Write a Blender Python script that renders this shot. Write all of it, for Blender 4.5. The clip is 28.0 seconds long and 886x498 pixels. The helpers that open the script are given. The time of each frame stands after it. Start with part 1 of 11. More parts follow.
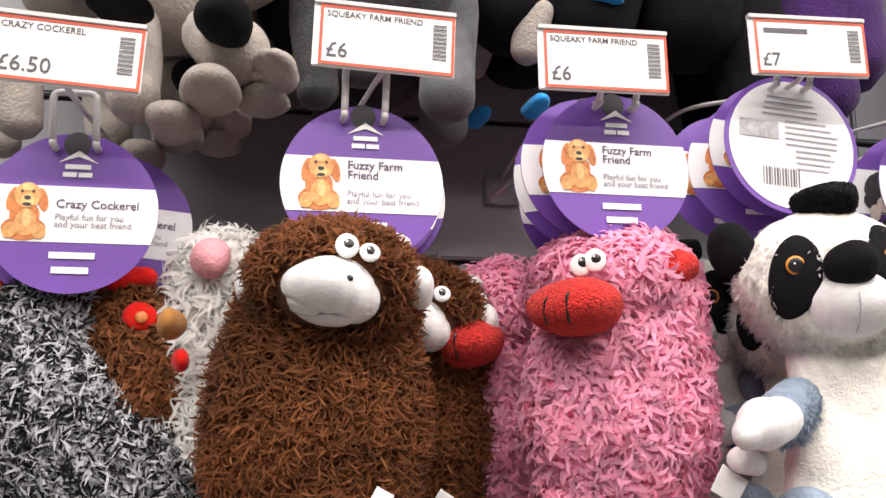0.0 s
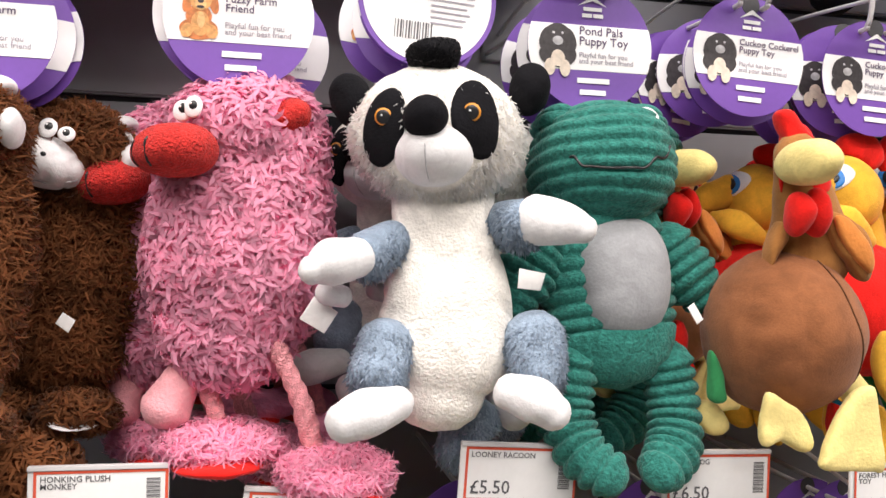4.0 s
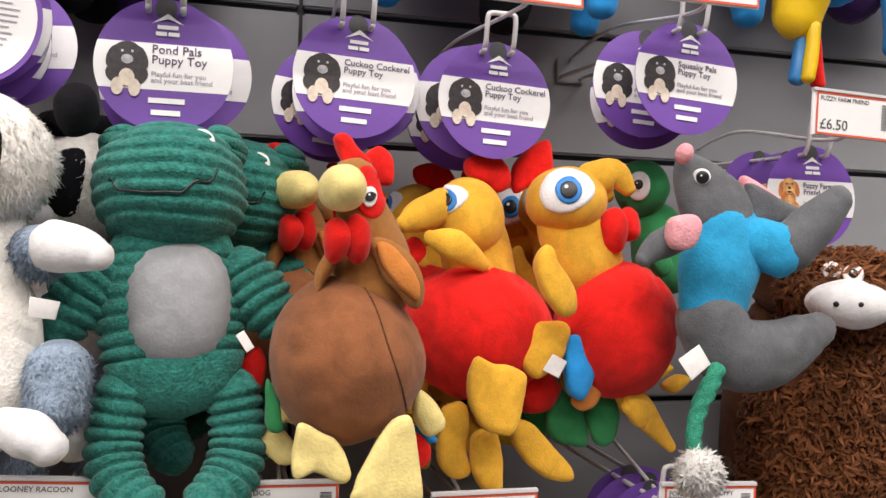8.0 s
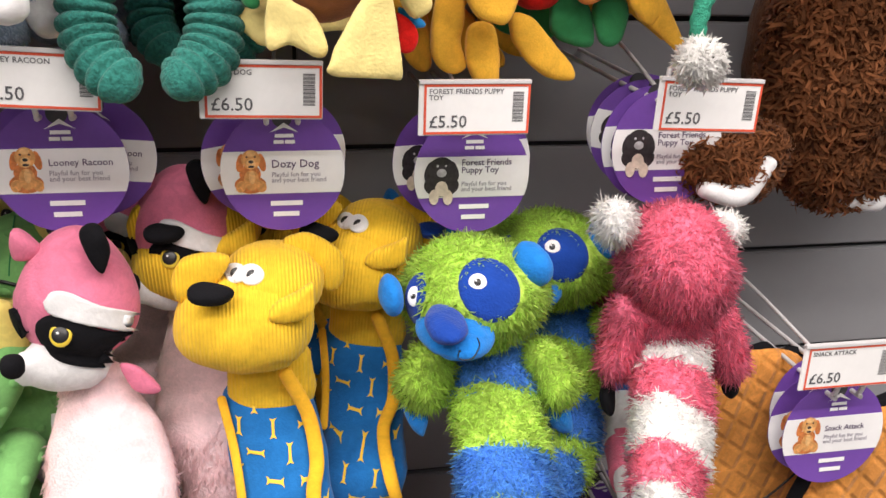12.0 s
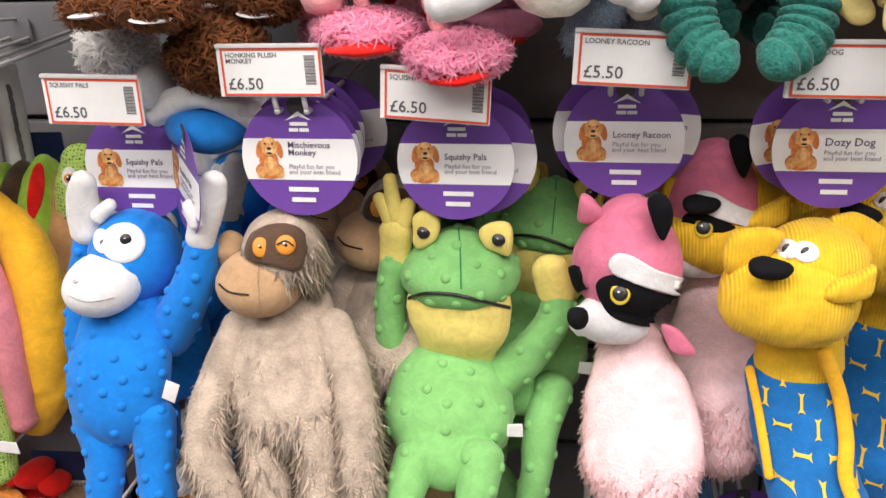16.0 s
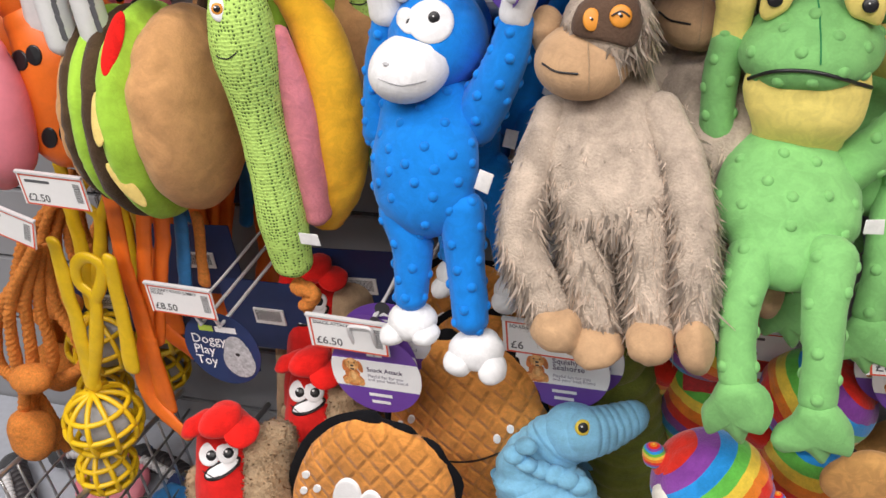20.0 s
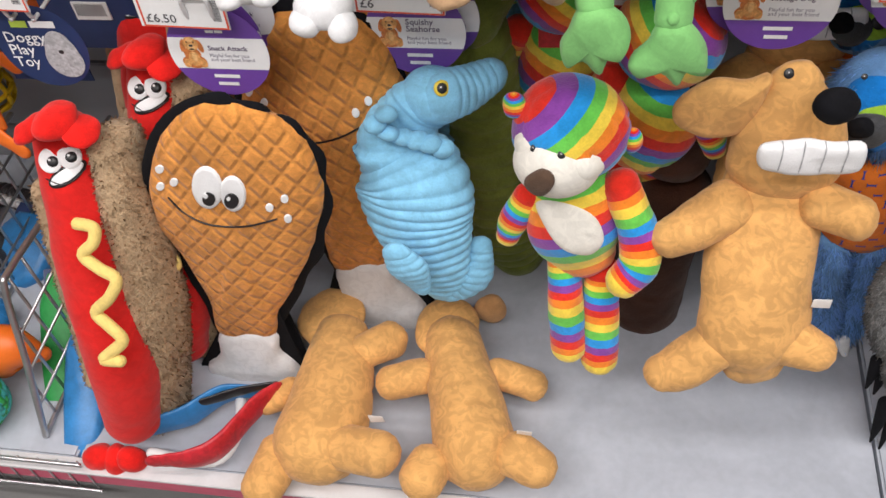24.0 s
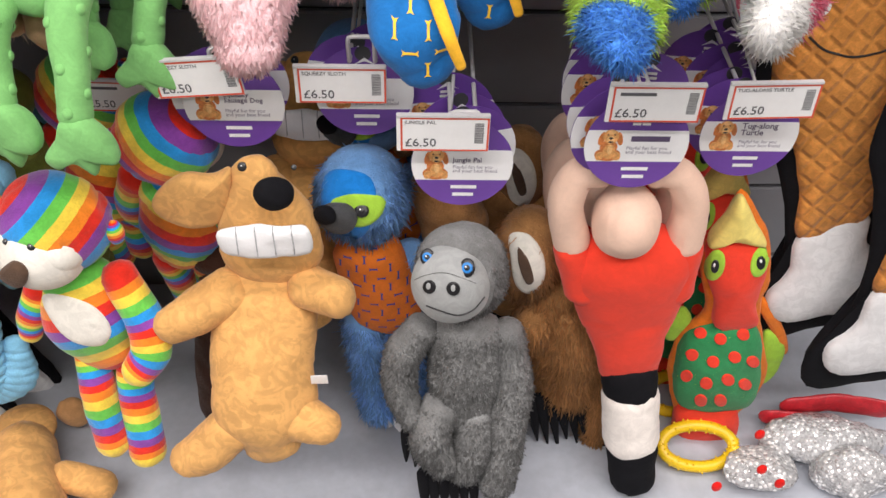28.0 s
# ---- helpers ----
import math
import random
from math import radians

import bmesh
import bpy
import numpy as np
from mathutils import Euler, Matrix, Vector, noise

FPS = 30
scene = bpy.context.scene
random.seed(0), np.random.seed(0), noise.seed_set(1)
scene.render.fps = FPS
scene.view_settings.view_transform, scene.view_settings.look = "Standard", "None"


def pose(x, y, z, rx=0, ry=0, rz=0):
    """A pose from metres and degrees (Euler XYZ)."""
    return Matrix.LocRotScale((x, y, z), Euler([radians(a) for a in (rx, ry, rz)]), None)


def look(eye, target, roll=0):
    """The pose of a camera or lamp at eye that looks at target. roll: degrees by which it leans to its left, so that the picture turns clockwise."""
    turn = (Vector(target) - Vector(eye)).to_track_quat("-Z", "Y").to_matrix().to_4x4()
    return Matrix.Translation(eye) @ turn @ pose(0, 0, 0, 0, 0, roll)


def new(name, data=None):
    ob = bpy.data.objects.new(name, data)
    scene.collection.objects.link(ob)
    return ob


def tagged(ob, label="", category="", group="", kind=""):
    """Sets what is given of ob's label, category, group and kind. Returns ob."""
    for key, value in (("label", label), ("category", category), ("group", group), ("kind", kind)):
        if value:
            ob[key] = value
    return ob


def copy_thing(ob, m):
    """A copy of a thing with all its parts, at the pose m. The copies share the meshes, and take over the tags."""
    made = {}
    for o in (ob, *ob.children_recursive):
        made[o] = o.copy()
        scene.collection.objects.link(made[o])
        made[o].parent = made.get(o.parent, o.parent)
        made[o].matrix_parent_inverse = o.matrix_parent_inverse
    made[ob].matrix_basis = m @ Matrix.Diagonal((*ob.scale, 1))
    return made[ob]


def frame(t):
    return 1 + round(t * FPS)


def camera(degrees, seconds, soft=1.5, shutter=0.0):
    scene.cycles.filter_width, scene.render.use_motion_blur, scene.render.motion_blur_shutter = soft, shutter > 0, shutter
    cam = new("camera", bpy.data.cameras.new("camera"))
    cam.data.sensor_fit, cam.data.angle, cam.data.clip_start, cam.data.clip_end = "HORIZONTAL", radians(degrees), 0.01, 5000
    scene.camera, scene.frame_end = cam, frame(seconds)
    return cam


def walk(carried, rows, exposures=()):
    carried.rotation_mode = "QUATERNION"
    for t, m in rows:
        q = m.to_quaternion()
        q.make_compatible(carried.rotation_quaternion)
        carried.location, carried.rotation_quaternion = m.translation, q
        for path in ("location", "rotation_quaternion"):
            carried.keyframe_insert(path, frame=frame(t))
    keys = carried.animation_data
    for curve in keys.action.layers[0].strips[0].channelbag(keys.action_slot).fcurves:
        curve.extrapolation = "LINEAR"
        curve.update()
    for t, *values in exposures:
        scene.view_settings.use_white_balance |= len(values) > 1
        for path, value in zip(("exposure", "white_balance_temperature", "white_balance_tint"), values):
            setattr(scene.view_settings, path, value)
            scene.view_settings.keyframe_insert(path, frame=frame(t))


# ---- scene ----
cam = camera(51.9, 28.0)
PATH = [
    (0, (0.071, 0.272, 1.213), (0.442, 2.206, 1.564), -0.1),
    (0.5, (0.089, 0.271, 1.206), (0.511, 2.198, 1.537), -0.3),
    (1, (0.099, 0.265, 1.2), (0.564, 2.189, 1.493), -0.3),
    (1.5, (0.089, 0.262, 1.207), (0.776, 2.131, 1.396), -1.0),
    (2, (0.108, 0.247, 1.206), (0.869, 2.092, 1.349), -1.1),
    (2.5, (0.206, 0.208, 1.217), (0.856, 2.098, 1.295), 0.2),
    (4.5, (0.282, 0.189, 1.215), (0.7, 2.144, 1.193), 1.3),
    (5, (0.287, 0.203, 1.214), (1.008, 2.069, 1.18), 1.1),
    (5.5, (0.34, 0.203, 1.222), (1.118, 2.045, 1.182), 0.9),
    (6, (0.432, 0.182, 1.228), (1.118, 2.06, 1.213), 1.0),
    (6.5, (0.468, 0.161, 1.227), (0.958, 2.1, 1.235), 1.2),
    (7, (0.435, 0.157, 1.224), (0.931, 2.094, 1.233), 1.1),
    (7.5, (0.449, 0.155, 1.227), (0.968, 2.086, 1.24), 1.0),
    (8, (0.54, 0.142, 1.236), (1.067, 2.071, 1.246), 1.5),
    (8.5, (0.585, 0.122, 1.238), (0.97, 2.084, 1.247), 2.1),
    (9, (0.581, 0.11, 1.245), (0.894, 2.08, 1.395), 2.3),
    (9.5, (0.578, 0.114, 1.241), (0.878, 2.086, 1.388), 2.3),
    (10, (0.587, 0.129, 1.216), (0.902, 2.102, 1.296), 1.9),
    (10.5, (0.59, 0.141, 1.189), (0.94, 2.104, 1.028), 1.6),
    (11, (0.593, 0.146, 1.178), (0.963, 2.073, 0.79), 1.5),
    (11.5, (0.589, 0.151, 1.174), (0.988, 2.018, 0.579), 1.7),
    (12, (0.59, 0.148, 1.172), (0.996, 1.984, 0.489), 1.9),
    (12.5, (0.589, 0.15, 1.161), (1.006, 1.941, 0.374), 2.1),
    (14.5, (0.586, 0.145, 1.164), (0.753, 1.945, 0.309), -0.3),
    (15, (0.556, 0.139, 1.168), (0.432, 1.969, 0.371), -1.7),
    (15.5, (0.506, 0.135, 1.181), (0.207, 1.957, 0.412), -2.7),
    (16, (0.438, 0.126, 1.192), (0.107, 1.944, 0.427), -2.3),
    (16.5, (0.415, 0.124, 1.192), (0.051, 1.937, 0.428), -2.5),
    (17, (0.41, 0.123, 1.195), (0.043, 1.928, 0.416), -2.9),
    (17.5, (0.39, 0.118, 1.196), (-0.023, 1.911, 0.413), -2.8),
    (18, (0.355, 0.115, 1.197), (-0.21, 1.867, 0.416), -4.5),
    (18.5, (0.335, 0.112, 1.193), (-0.358, 1.825, 0.428), -5.5),
    (19, (0.332, 0.115, 1.192), (-0.39, 1.814, 0.422), -5.4),
    (19.5, (0.318, 0.126, 1.173), (-0.39, 1.793, 0.324), -5.8),
    (20, (0.305, 0.137, 1.148), (-0.354, 1.687, 0.07), -8.1),
    (20.5, (0.28, 0.124, 1.128), (-0.269, 1.583, -0.124), -8.0),
    (21, (0.277, 0.121, 1.112), (-0.222, 1.524, -0.223), -8.7),
    (21.5, (0.277, 0.119, 1.105), (-0.179, 1.467, -0.301), -9.2),
    (22, (0.285, 0.127, 1.1), (-0.147, 1.39, -0.389), -10.2),
    (22.5, (0.284, 0.124, 1.096), (-0.116, 1.337, -0.443), -10.2),
    (24.5, (0.323, 0.122, 1.085), (0.029, 1.354, -0.462), -7.1),
    (25, (0.396, 0.109, 1.089), (0.133, 1.425, -0.394), -4.8),
    (25.5, (0.435, 0.104, 1.094), (0.258, 1.498, -0.329), -1.5),
    (26, (0.48, 0.104, 1.102), (0.312, 1.507, -0.313), -1.3),
    (26.5, (0.491, 0.093, 1.094), (0.344, 1.525, -0.295), -1.0),
    (27, (0.526, 0.084, 1.088), (0.416, 1.526, -0.293), -0.5),
    (27.5, (0.581, 0.081, 1.089), (0.548, 1.533, -0.287), 0.7),
    (28, (0.617, 0.082, 1.09), (0.672, 1.533, -0.286), 1.8),
]
walk(cam, [(t, look(eye, target, roll)) for t, eye, target, roll in PATH], [(0, 0.08, 6750, 15), (4, 0.06, 6750, 15), (6, -0.12, 6750, 15), (8.5, -0.24, 6750, 15), (10, -0.18, 6750, 15), (11.5, 0.04, 6750, 15), (16.5, -0.05, 6700, 15), (19, -0.18, 6600, 14), (22, -0.25, 6450, 13), (25, -0.18, 6450, 13), (28, -0.03, 6550, 14)])

# ---- light: long tubes in the shop ceiling, dim surroundings ----
world = bpy.data.worlds.new("shop_air")
world.use_nodes = True
scene.world = world
world.node_tree.nodes["Background"].inputs[0].default_value = (0.95, 0.97, 1.0, 1)
world.node_tree.nodes["Background"].inputs[1].default_value = 0.004
LAMPS = [(0.35, -0.75, 95), (0.35, 0.15, 58), (0.35, -2.0, 58)]


def lamp_strip(x, y, power, z=2.78):
    data = bpy.data.lights.new("tube_light", "AREA")
    data.shape, data.size, data.size_y = "RECTANGLE", 4.6, 0.16
    data.energy, data.color = power, (1.0, 0.965, 0.92)
    ob = new("tube_light", data)
    ob.location = (x, y, z)


for lamp_x, lamp_y, lamp_w in LAMPS:
    lamp_strip(lamp_x, lamp_y, lamp_w)

# ---- materials ----
MATS = {}


def material(name, colour, rough=0.6, metal=0.0, vary=0.12, scale=40.0, bump=0.0, bump_scale=300.0, sheen=0.0, spec=0.5, island=0.0, rand=0.0, trans=0.0, grain=0.35, nap=0.0):
    """A principled material whose colour drifts at two scales, with fine relief."""
    m = bpy.data.materials.new(name)
    m.use_nodes = True
    nt = m.node_tree
    b = nt.nodes["Principled BSDF"]
    b.inputs["Roughness"].default_value = rough
    b.inputs["Metallic"].default_value = metal
    b.inputs["Specular IOR Level"].default_value = spec
    if sheen:
        b.inputs["Sheen Weight"].default_value = sheen
        b.inputs["Sheen Roughness"].default_value = 0.5
        b.inputs["Sheen Tint"].default_value = (*[min(1, c * 0.6 + 0.4) for c in colour], 1)
    if trans:
        b.inputs["Transmission Weight"].default_value = trans
    pos = nt.nodes.new("ShaderNodeTexCoord")
    n1 = nt.nodes.new("ShaderNodeTexNoise")
    n1.inputs["Scale"].default_value = scale
    n1.inputs["Detail"].default_value = 5
    n1.inputs["Distortion"].default_value = 0.8
    n2 = nt.nodes.new("ShaderNodeTexNoise")
    n2.inputs["Scale"].default_value = bump_scale
    n2.inputs["Detail"].default_value = 2
    nt.links.new(pos.outputs["Object"], n1.inputs["Vector"])
    nt.links.new(pos.outputs["Object"], n2.inputs["Vector"])
    add = nt.nodes.new("ShaderNodeMath")
    add.operation = "MULTIPLY_ADD"
    add.inputs[1].default_value = 0.45
    nt.links.new(n1.outputs["Fac"], add.inputs[0])
    nt.links.new(n2.outputs["Fac"], add.inputs[2])
    blend = nt.nodes.new("ShaderNodeMath")
    blend.operation = "MULTIPLY_ADD"
    blend.inputs[1].default_value = 1 / (1 + grain) * 2
    shift = nt.nodes.new("ShaderNodeMath")
    shift.operation = "MULTIPLY"
    shift.inputs[1].default_value = 2 * grain / (1 + grain)
    nt.links.new(n2.outputs["Fac"], shift.inputs[0])
    nt.links.new(n1.outputs["Fac"], blend.inputs[0])
    nt.links.new(shift.outputs[0], blend.inputs[2])
    fac = blend.outputs[0]
    if island or rand:
        src = nt.nodes.new("ShaderNodeNewGeometry" if island else "ShaderNodeObjectInfo")
        mul = nt.nodes.new("ShaderNodeMath")
        mul.operation = "MULTIPLY_ADD"
        mul.inputs[1].default_value = (island or rand) * 4
        nt.links.new(src.outputs["Random Per Island" if island else "Random"], mul.inputs[0])
        nt.links.new(fac, mul.inputs[2])
        sub = nt.nodes.new("ShaderNodeMath")
        sub.operation = "SUBTRACT"
        sub.inputs[1].default_value = (island or rand) * 2
        nt.links.new(mul.outputs[0], sub.inputs[0])
        fac = sub.outputs[0]
    ramp = nt.nodes.new("ShaderNodeMapRange")
    ramp.inputs["From Min"].default_value, ramp.inputs["From Max"].default_value = 0.68, 1.32
    ramp.inputs["To Min"].default_value, ramp.inputs["To Max"].default_value = 1 - vary, 1 + vary
    nt.links.new(fac, ramp.inputs["Value"])
    mix = nt.nodes.new("ShaderNodeVectorMath")
    mix.operation = "SCALE"
    mix.inputs[0].default_value = colour
    shade = ramp.outputs[0]
    if nap:
        brushed = nt.nodes.new("ShaderNodeTexNoise")
        brushed.inputs["Scale"].default_value = 62
        brushed.inputs["Detail"].default_value = 4
        brushed.inputs["Distortion"].default_value = 1.8
        nt.links.new(pos.outputs["Object"], brushed.inputs["Vector"])
        lay = nt.nodes.new("ShaderNodeMapRange")
        lay.interpolation_type = "SMOOTHSTEP"
        lay.inputs["From Min"].default_value, lay.inputs["From Max"].default_value = 0.4, 0.6
        lay.inputs["To Min"].default_value, lay.inputs["To Max"].default_value = 1 - nap, 1 + nap * 0.7
        nt.links.new(brushed.outputs["Fac"], lay.inputs["Value"])
        both = nt.nodes.new("ShaderNodeMath")
        both.operation = "MULTIPLY"
        nt.links.new(shade, both.inputs[0])
        nt.links.new(lay.outputs[0], both.inputs[1])
        shade = both.outputs[0]
        rise = nt.nodes.new("ShaderNodeMath")
        rise.operation = "MULTIPLY_ADD"
        rise.inputs[1].default_value = 0.5
        nt.links.new(brushed.outputs["Fac"], rise.inputs[0])
        nt.links.new(add.outputs[0], rise.inputs[2])
        add = rise
    nt.links.new(shade, mix.inputs["Scale"])
    nt.links.new(mix.outputs["Vector"], b.inputs["Base Color"])
    if bump:
        bm_ = nt.nodes.new("ShaderNodeBump")
        bm_.inputs["Strength"].default_value = bump
        bm_.inputs["Distance"].default_value = 0.004
        nt.links.new(add.outputs[0], bm_.inputs["Height"])
        nt.links.new(bm_.outputs["Normal"], b.inputs["Normal"])
    MATS[name] = m
    return m


def plush(name, colour, vary=0.16, bump=0.55, scale=35.0, pile=420.0, sheen=0.35, grain=0.35, nap=0.055):
    return material(name, colour, rough=0.92, vary=vary, scale=scale, bump=0.05 + bump * 0.45, bump_scale=max(pile, 500), sheen=sheen, spec=0.1, grain=grain, nap=nap)


def fibre(name, colour, vary=0.3, island=0.2):
    m = material(name, colour, rough=0.85, vary=vary, scale=25, bump_scale=90, sheen=0.2, spec=0.15, island=island)
    nt = m.node_tree
    thin = nt.nodes.new("ShaderNodeBsdfTranslucent")
    both = nt.nodes.new("ShaderNodeMixShader")
    both.inputs[0].default_value = 0.5
    src = [n for n in nt.nodes if n.type == "VECT_MATH"][0]
    nt.links.new(src.outputs["Vector"], thin.inputs["Color"])
    nt.links.new(nt.nodes["Principled BSDF"].outputs[0], both.inputs[1])
    nt.links.new(thin.outputs[0], both.inputs[2])
    nt.links.new(both.outputs[0], nt.nodes["Material Output"].inputs["Surface"])
    return m


def banded(name, colours, count, axis="uv", bump=0.4, pile=400.0):
    """Cloth of printed bands: sharp steps along the piece's length (uv) or along a turned axis of the toy."""
    m = plush(name, (1, 1, 1), bump=bump, pile=pile)
    nt = m.node_tree
    b = nt.nodes["Principled BSDF"]
    co = nt.nodes.new("ShaderNodeTexCoord")
    sep = nt.nodes.new("ShaderNodeSeparateXYZ")
    if axis == "uv":
        nt.links.new(co.outputs["UV"], sep.inputs[0])
        val = sep.outputs["Y"]
    else:
        mp = nt.nodes.new("ShaderNodeMapping")
        mp.inputs["Rotation"].default_value = axis
        nt.links.new(co.outputs["Object"], mp.inputs["Vector"])
        nt.links.new(mp.outputs[0], sep.inputs[0])
        val = sep.outputs["Z"]
    mul = nt.nodes.new("ShaderNodeMath")
    mul.operation = "MULTIPLY"
    mul.inputs[1].default_value = count
    fr = nt.nodes.new("ShaderNodeMath")
    fr.operation = "FRACT"
    nt.links.new(val, mul.inputs[0])
    nt.links.new(mul.outputs[0], fr.inputs[0])
    ramp = nt.nodes.new("ShaderNodeValToRGB")
    ramp.color_ramp.interpolation = "CONSTANT"
    els = ramp.color_ramp.elements
    while len(els) < len(colours):
        els.new(0.5)
    for k, c in enumerate(colours):
        els[k].position = k / len(colours)
        els[k].color = (*c, 1)
    nt.links.new(fr.outputs[0], ramp.inputs[0])
    mixn = [n for n in nt.nodes if n.type == "VECT_MATH"][0]
    nt.links.new(ramp.outputs[0], mixn.inputs[0])
    return m


# ---- shaping ----
SHAPE = {}


def mesh_ob(name, verts, faces, mat, parent=None, smooth=True, uv=None, label="", kind=""):
    me = bpy.data.meshes.new(name)
    me.from_pydata([tuple(v) for v in verts], [], [tuple(f) for f in faces])
    if smooth:
        me.polygons.foreach_set("use_smooth", [True] * len(me.polygons))
    if uv is not None:
        lay = me.uv_layers.new(name="UVMap")
        idx = np.zeros(len(me.loops), dtype=np.int32)
        me.loops.foreach_get("vertex_index", idx)
        lay.data.foreach_set("uv", np.asarray(uv, dtype=np.float32)[idx].ravel())
    me.materials.append(MATS[mat])
    ob = new(name, me)
    if parent is not None:
        ob.parent = parent
    SHAPE[ob.name] = (np.asarray(verts, float), faces)
    return tagged(ob, label, kind=kind)


def thing(name, at, label, category, group="", turn=(0, 0, 0)):
    ob = new(name)
    ob.empty_display_size = 0.02
    ob.matrix_basis = pose(*at, *turn)
    return tagged(ob, label, category, group)


def turned(points, face=None, roll=0.0):
    """Turns local shapes so that their -y side looks along face, after a clockwise roll."""
    m = Matrix.Rotation(radians(roll), 3, "Y")
    if face is not None:
        m = Vector((0, -1, 0)).rotation_difference(Vector(face)).to_matrix() @ m
    return np.asarray(points) @ np.array(m).T


def soft_noise(p, seed):
    """Smooth noise between -1 and 1 at many points at once."""
    q = np.floor(p).astype(np.int64)
    f = p - q
    f = f * f * (3 - 2 * f)
    total = np.zeros(len(p))
    for dx in (0, 1):
        for dy in (0, 1):
            for dz in (0, 1):
                h = ((q[:, 0] + dx) * 73856093) ^ ((q[:, 1] + dy) * 19349663) ^ ((q[:, 2] + dz) * 83492791) ^ (int(seed) * 2654435)
                h = (h ^ (h >> 13)) * 1274126177 & 0x7FFFFFFF
                h = ((h ^ (h >> 16)) & 0xFFFF) / 32767.5 - 1
                total += h * (f[:, 0] if dx else 1 - f[:, 0]) * (f[:, 1] if dy else 1 - f[:, 1]) * (f[:, 2] if dz else 1 - f[:, 2])
    return total


def wobble(verts, amp, freq, seed):
    """An uneven stuffed skin: broad dents and finer ones."""
    v = np.asarray(verts, float)
    out = v.copy()
    for octave, gain in ((1.0, 1.5), (2.4, 0.7)):
        p = v * freq * octave + seed * 1.37
        out += np.stack([soft_noise(p + 17.0 * k, seed + 5 * k) for k in range(3)], axis=1) * amp * gain
    return out


def folds(verts, out, amp, freq, seed):
    """Sewn cloth gathers in narrow valleys: pushes the skin inwards along a wandering net of lines."""
    v = np.asarray(verts, float)
    n = soft_noise(v * freq * np.array((1.0, 1.0, 0.7)) + 9.1, seed) + 0.35 * soft_noise(v * freq * 2.1, seed + 3)
    far = soft_noise(v * freq * 0.4 + 3.3, seed + 7)
    deep = np.clip(1 - np.abs(n) * 5, 0, 1) ** 2 * np.clip(far + 0.55, 0, 1)
    return v - out * (deep * amp)[:, None]


COUNT = [0]


def ball(parent, name, c, r, mat, roll=0.0, face=None, lump=0.0015, ridge=0.0, period=0.012, power=1.0, fine=1, taper=0.0, label=""):
    """A stuffed rounded form: an ellipsoid with a slightly uneven skin. ridge: cord ribs. taper: narrower at the top."""
    COUNT[0] += 1
    big = max(r)
    nu, nv = (64, 44) if big > 0.03 else (32, 22) if big > 0.012 else (16, 10)
    if ridge:
        nu, nv = 56, 90
    nu, nv = nu * fine, nv * fine
    verts, uv = [], []
    for j in range(nv + 1):
        th = math.pi * j / nv
        for i in range(nu):
            ph = 2 * math.pi * i / nu
            v = np.array((math.sin(th) * math.cos(ph), math.sin(th) * math.sin(ph), math.cos(th)))
            if power != 1.0:
                v = np.sign(v) * np.abs(v) ** power
            v[:2] *= 1 - taper * v[2]
            verts.append(v * r)
            uv.append((i / nu, 1 - j / nv))
    verts = np.array(verts)
    if ridge:
        k = 2 * np.sqrt(np.abs(np.cos(verts[:, 2] / period * math.pi))) - 1
        rad = verts[:, :2] / (np.linalg.norm(verts[:, :2], axis=1)[:, None] + 1e-6)
        ends = np.sqrt(np.clip(1 - (verts[:, 2] / r[2]) ** 2, 0, 1))
        verts[:, :2] += rad * (k * ridge * ends)[:, None]
    if lump >= 0.001 and big > 0.02:
        out = verts / (np.array(r) ** 2)
        verts = folds(verts, out / (np.linalg.norm(out, axis=1)[:, None] + 1e-9), min(0.0028, 0.05 * big) * (0.4 if ridge else 1), 34.0, COUNT[0])
    verts = turned(verts, face, roll)
    if lump:
        verts = wobble(verts, lump, 22.0 if big > 0.03 else 40, COUNT[0])
    faces = []
    for j in range(nv):
        for i in range(nu):
            k = (i + 1) % nu
            faces.append((j * nu + i, (j + 1) * nu + i, (j + 1) * nu + k, j * nu + k))
    return mesh_ob(name, verts + np.array(c), faces, mat, parent, uv=uv, label=label)


def spline(pts, n, closed=False):
    p = np.array(pts, float)
    m = len(p)
    out = []
    segs = m if closed else m - 1
    for k in range(n if closed else n + 1):
        u = k / n * segs
        i = min(int(u), segs - 1)
        f = u - i
        g = (lambda q: p[q % m]) if closed else (lambda q: p[min(max(q, 0), m - 1)])
        a, b, c, d = g(i - 1), g(i), g(i + 1), g(i + 2)
        out.append(0.5 * (2 * b + (c - a) * f + (2 * a - 5 * b + 4 * c - d) * f * f + (3 * b - a - 3 * c + d) * f ** 3))
    return np.array(out)


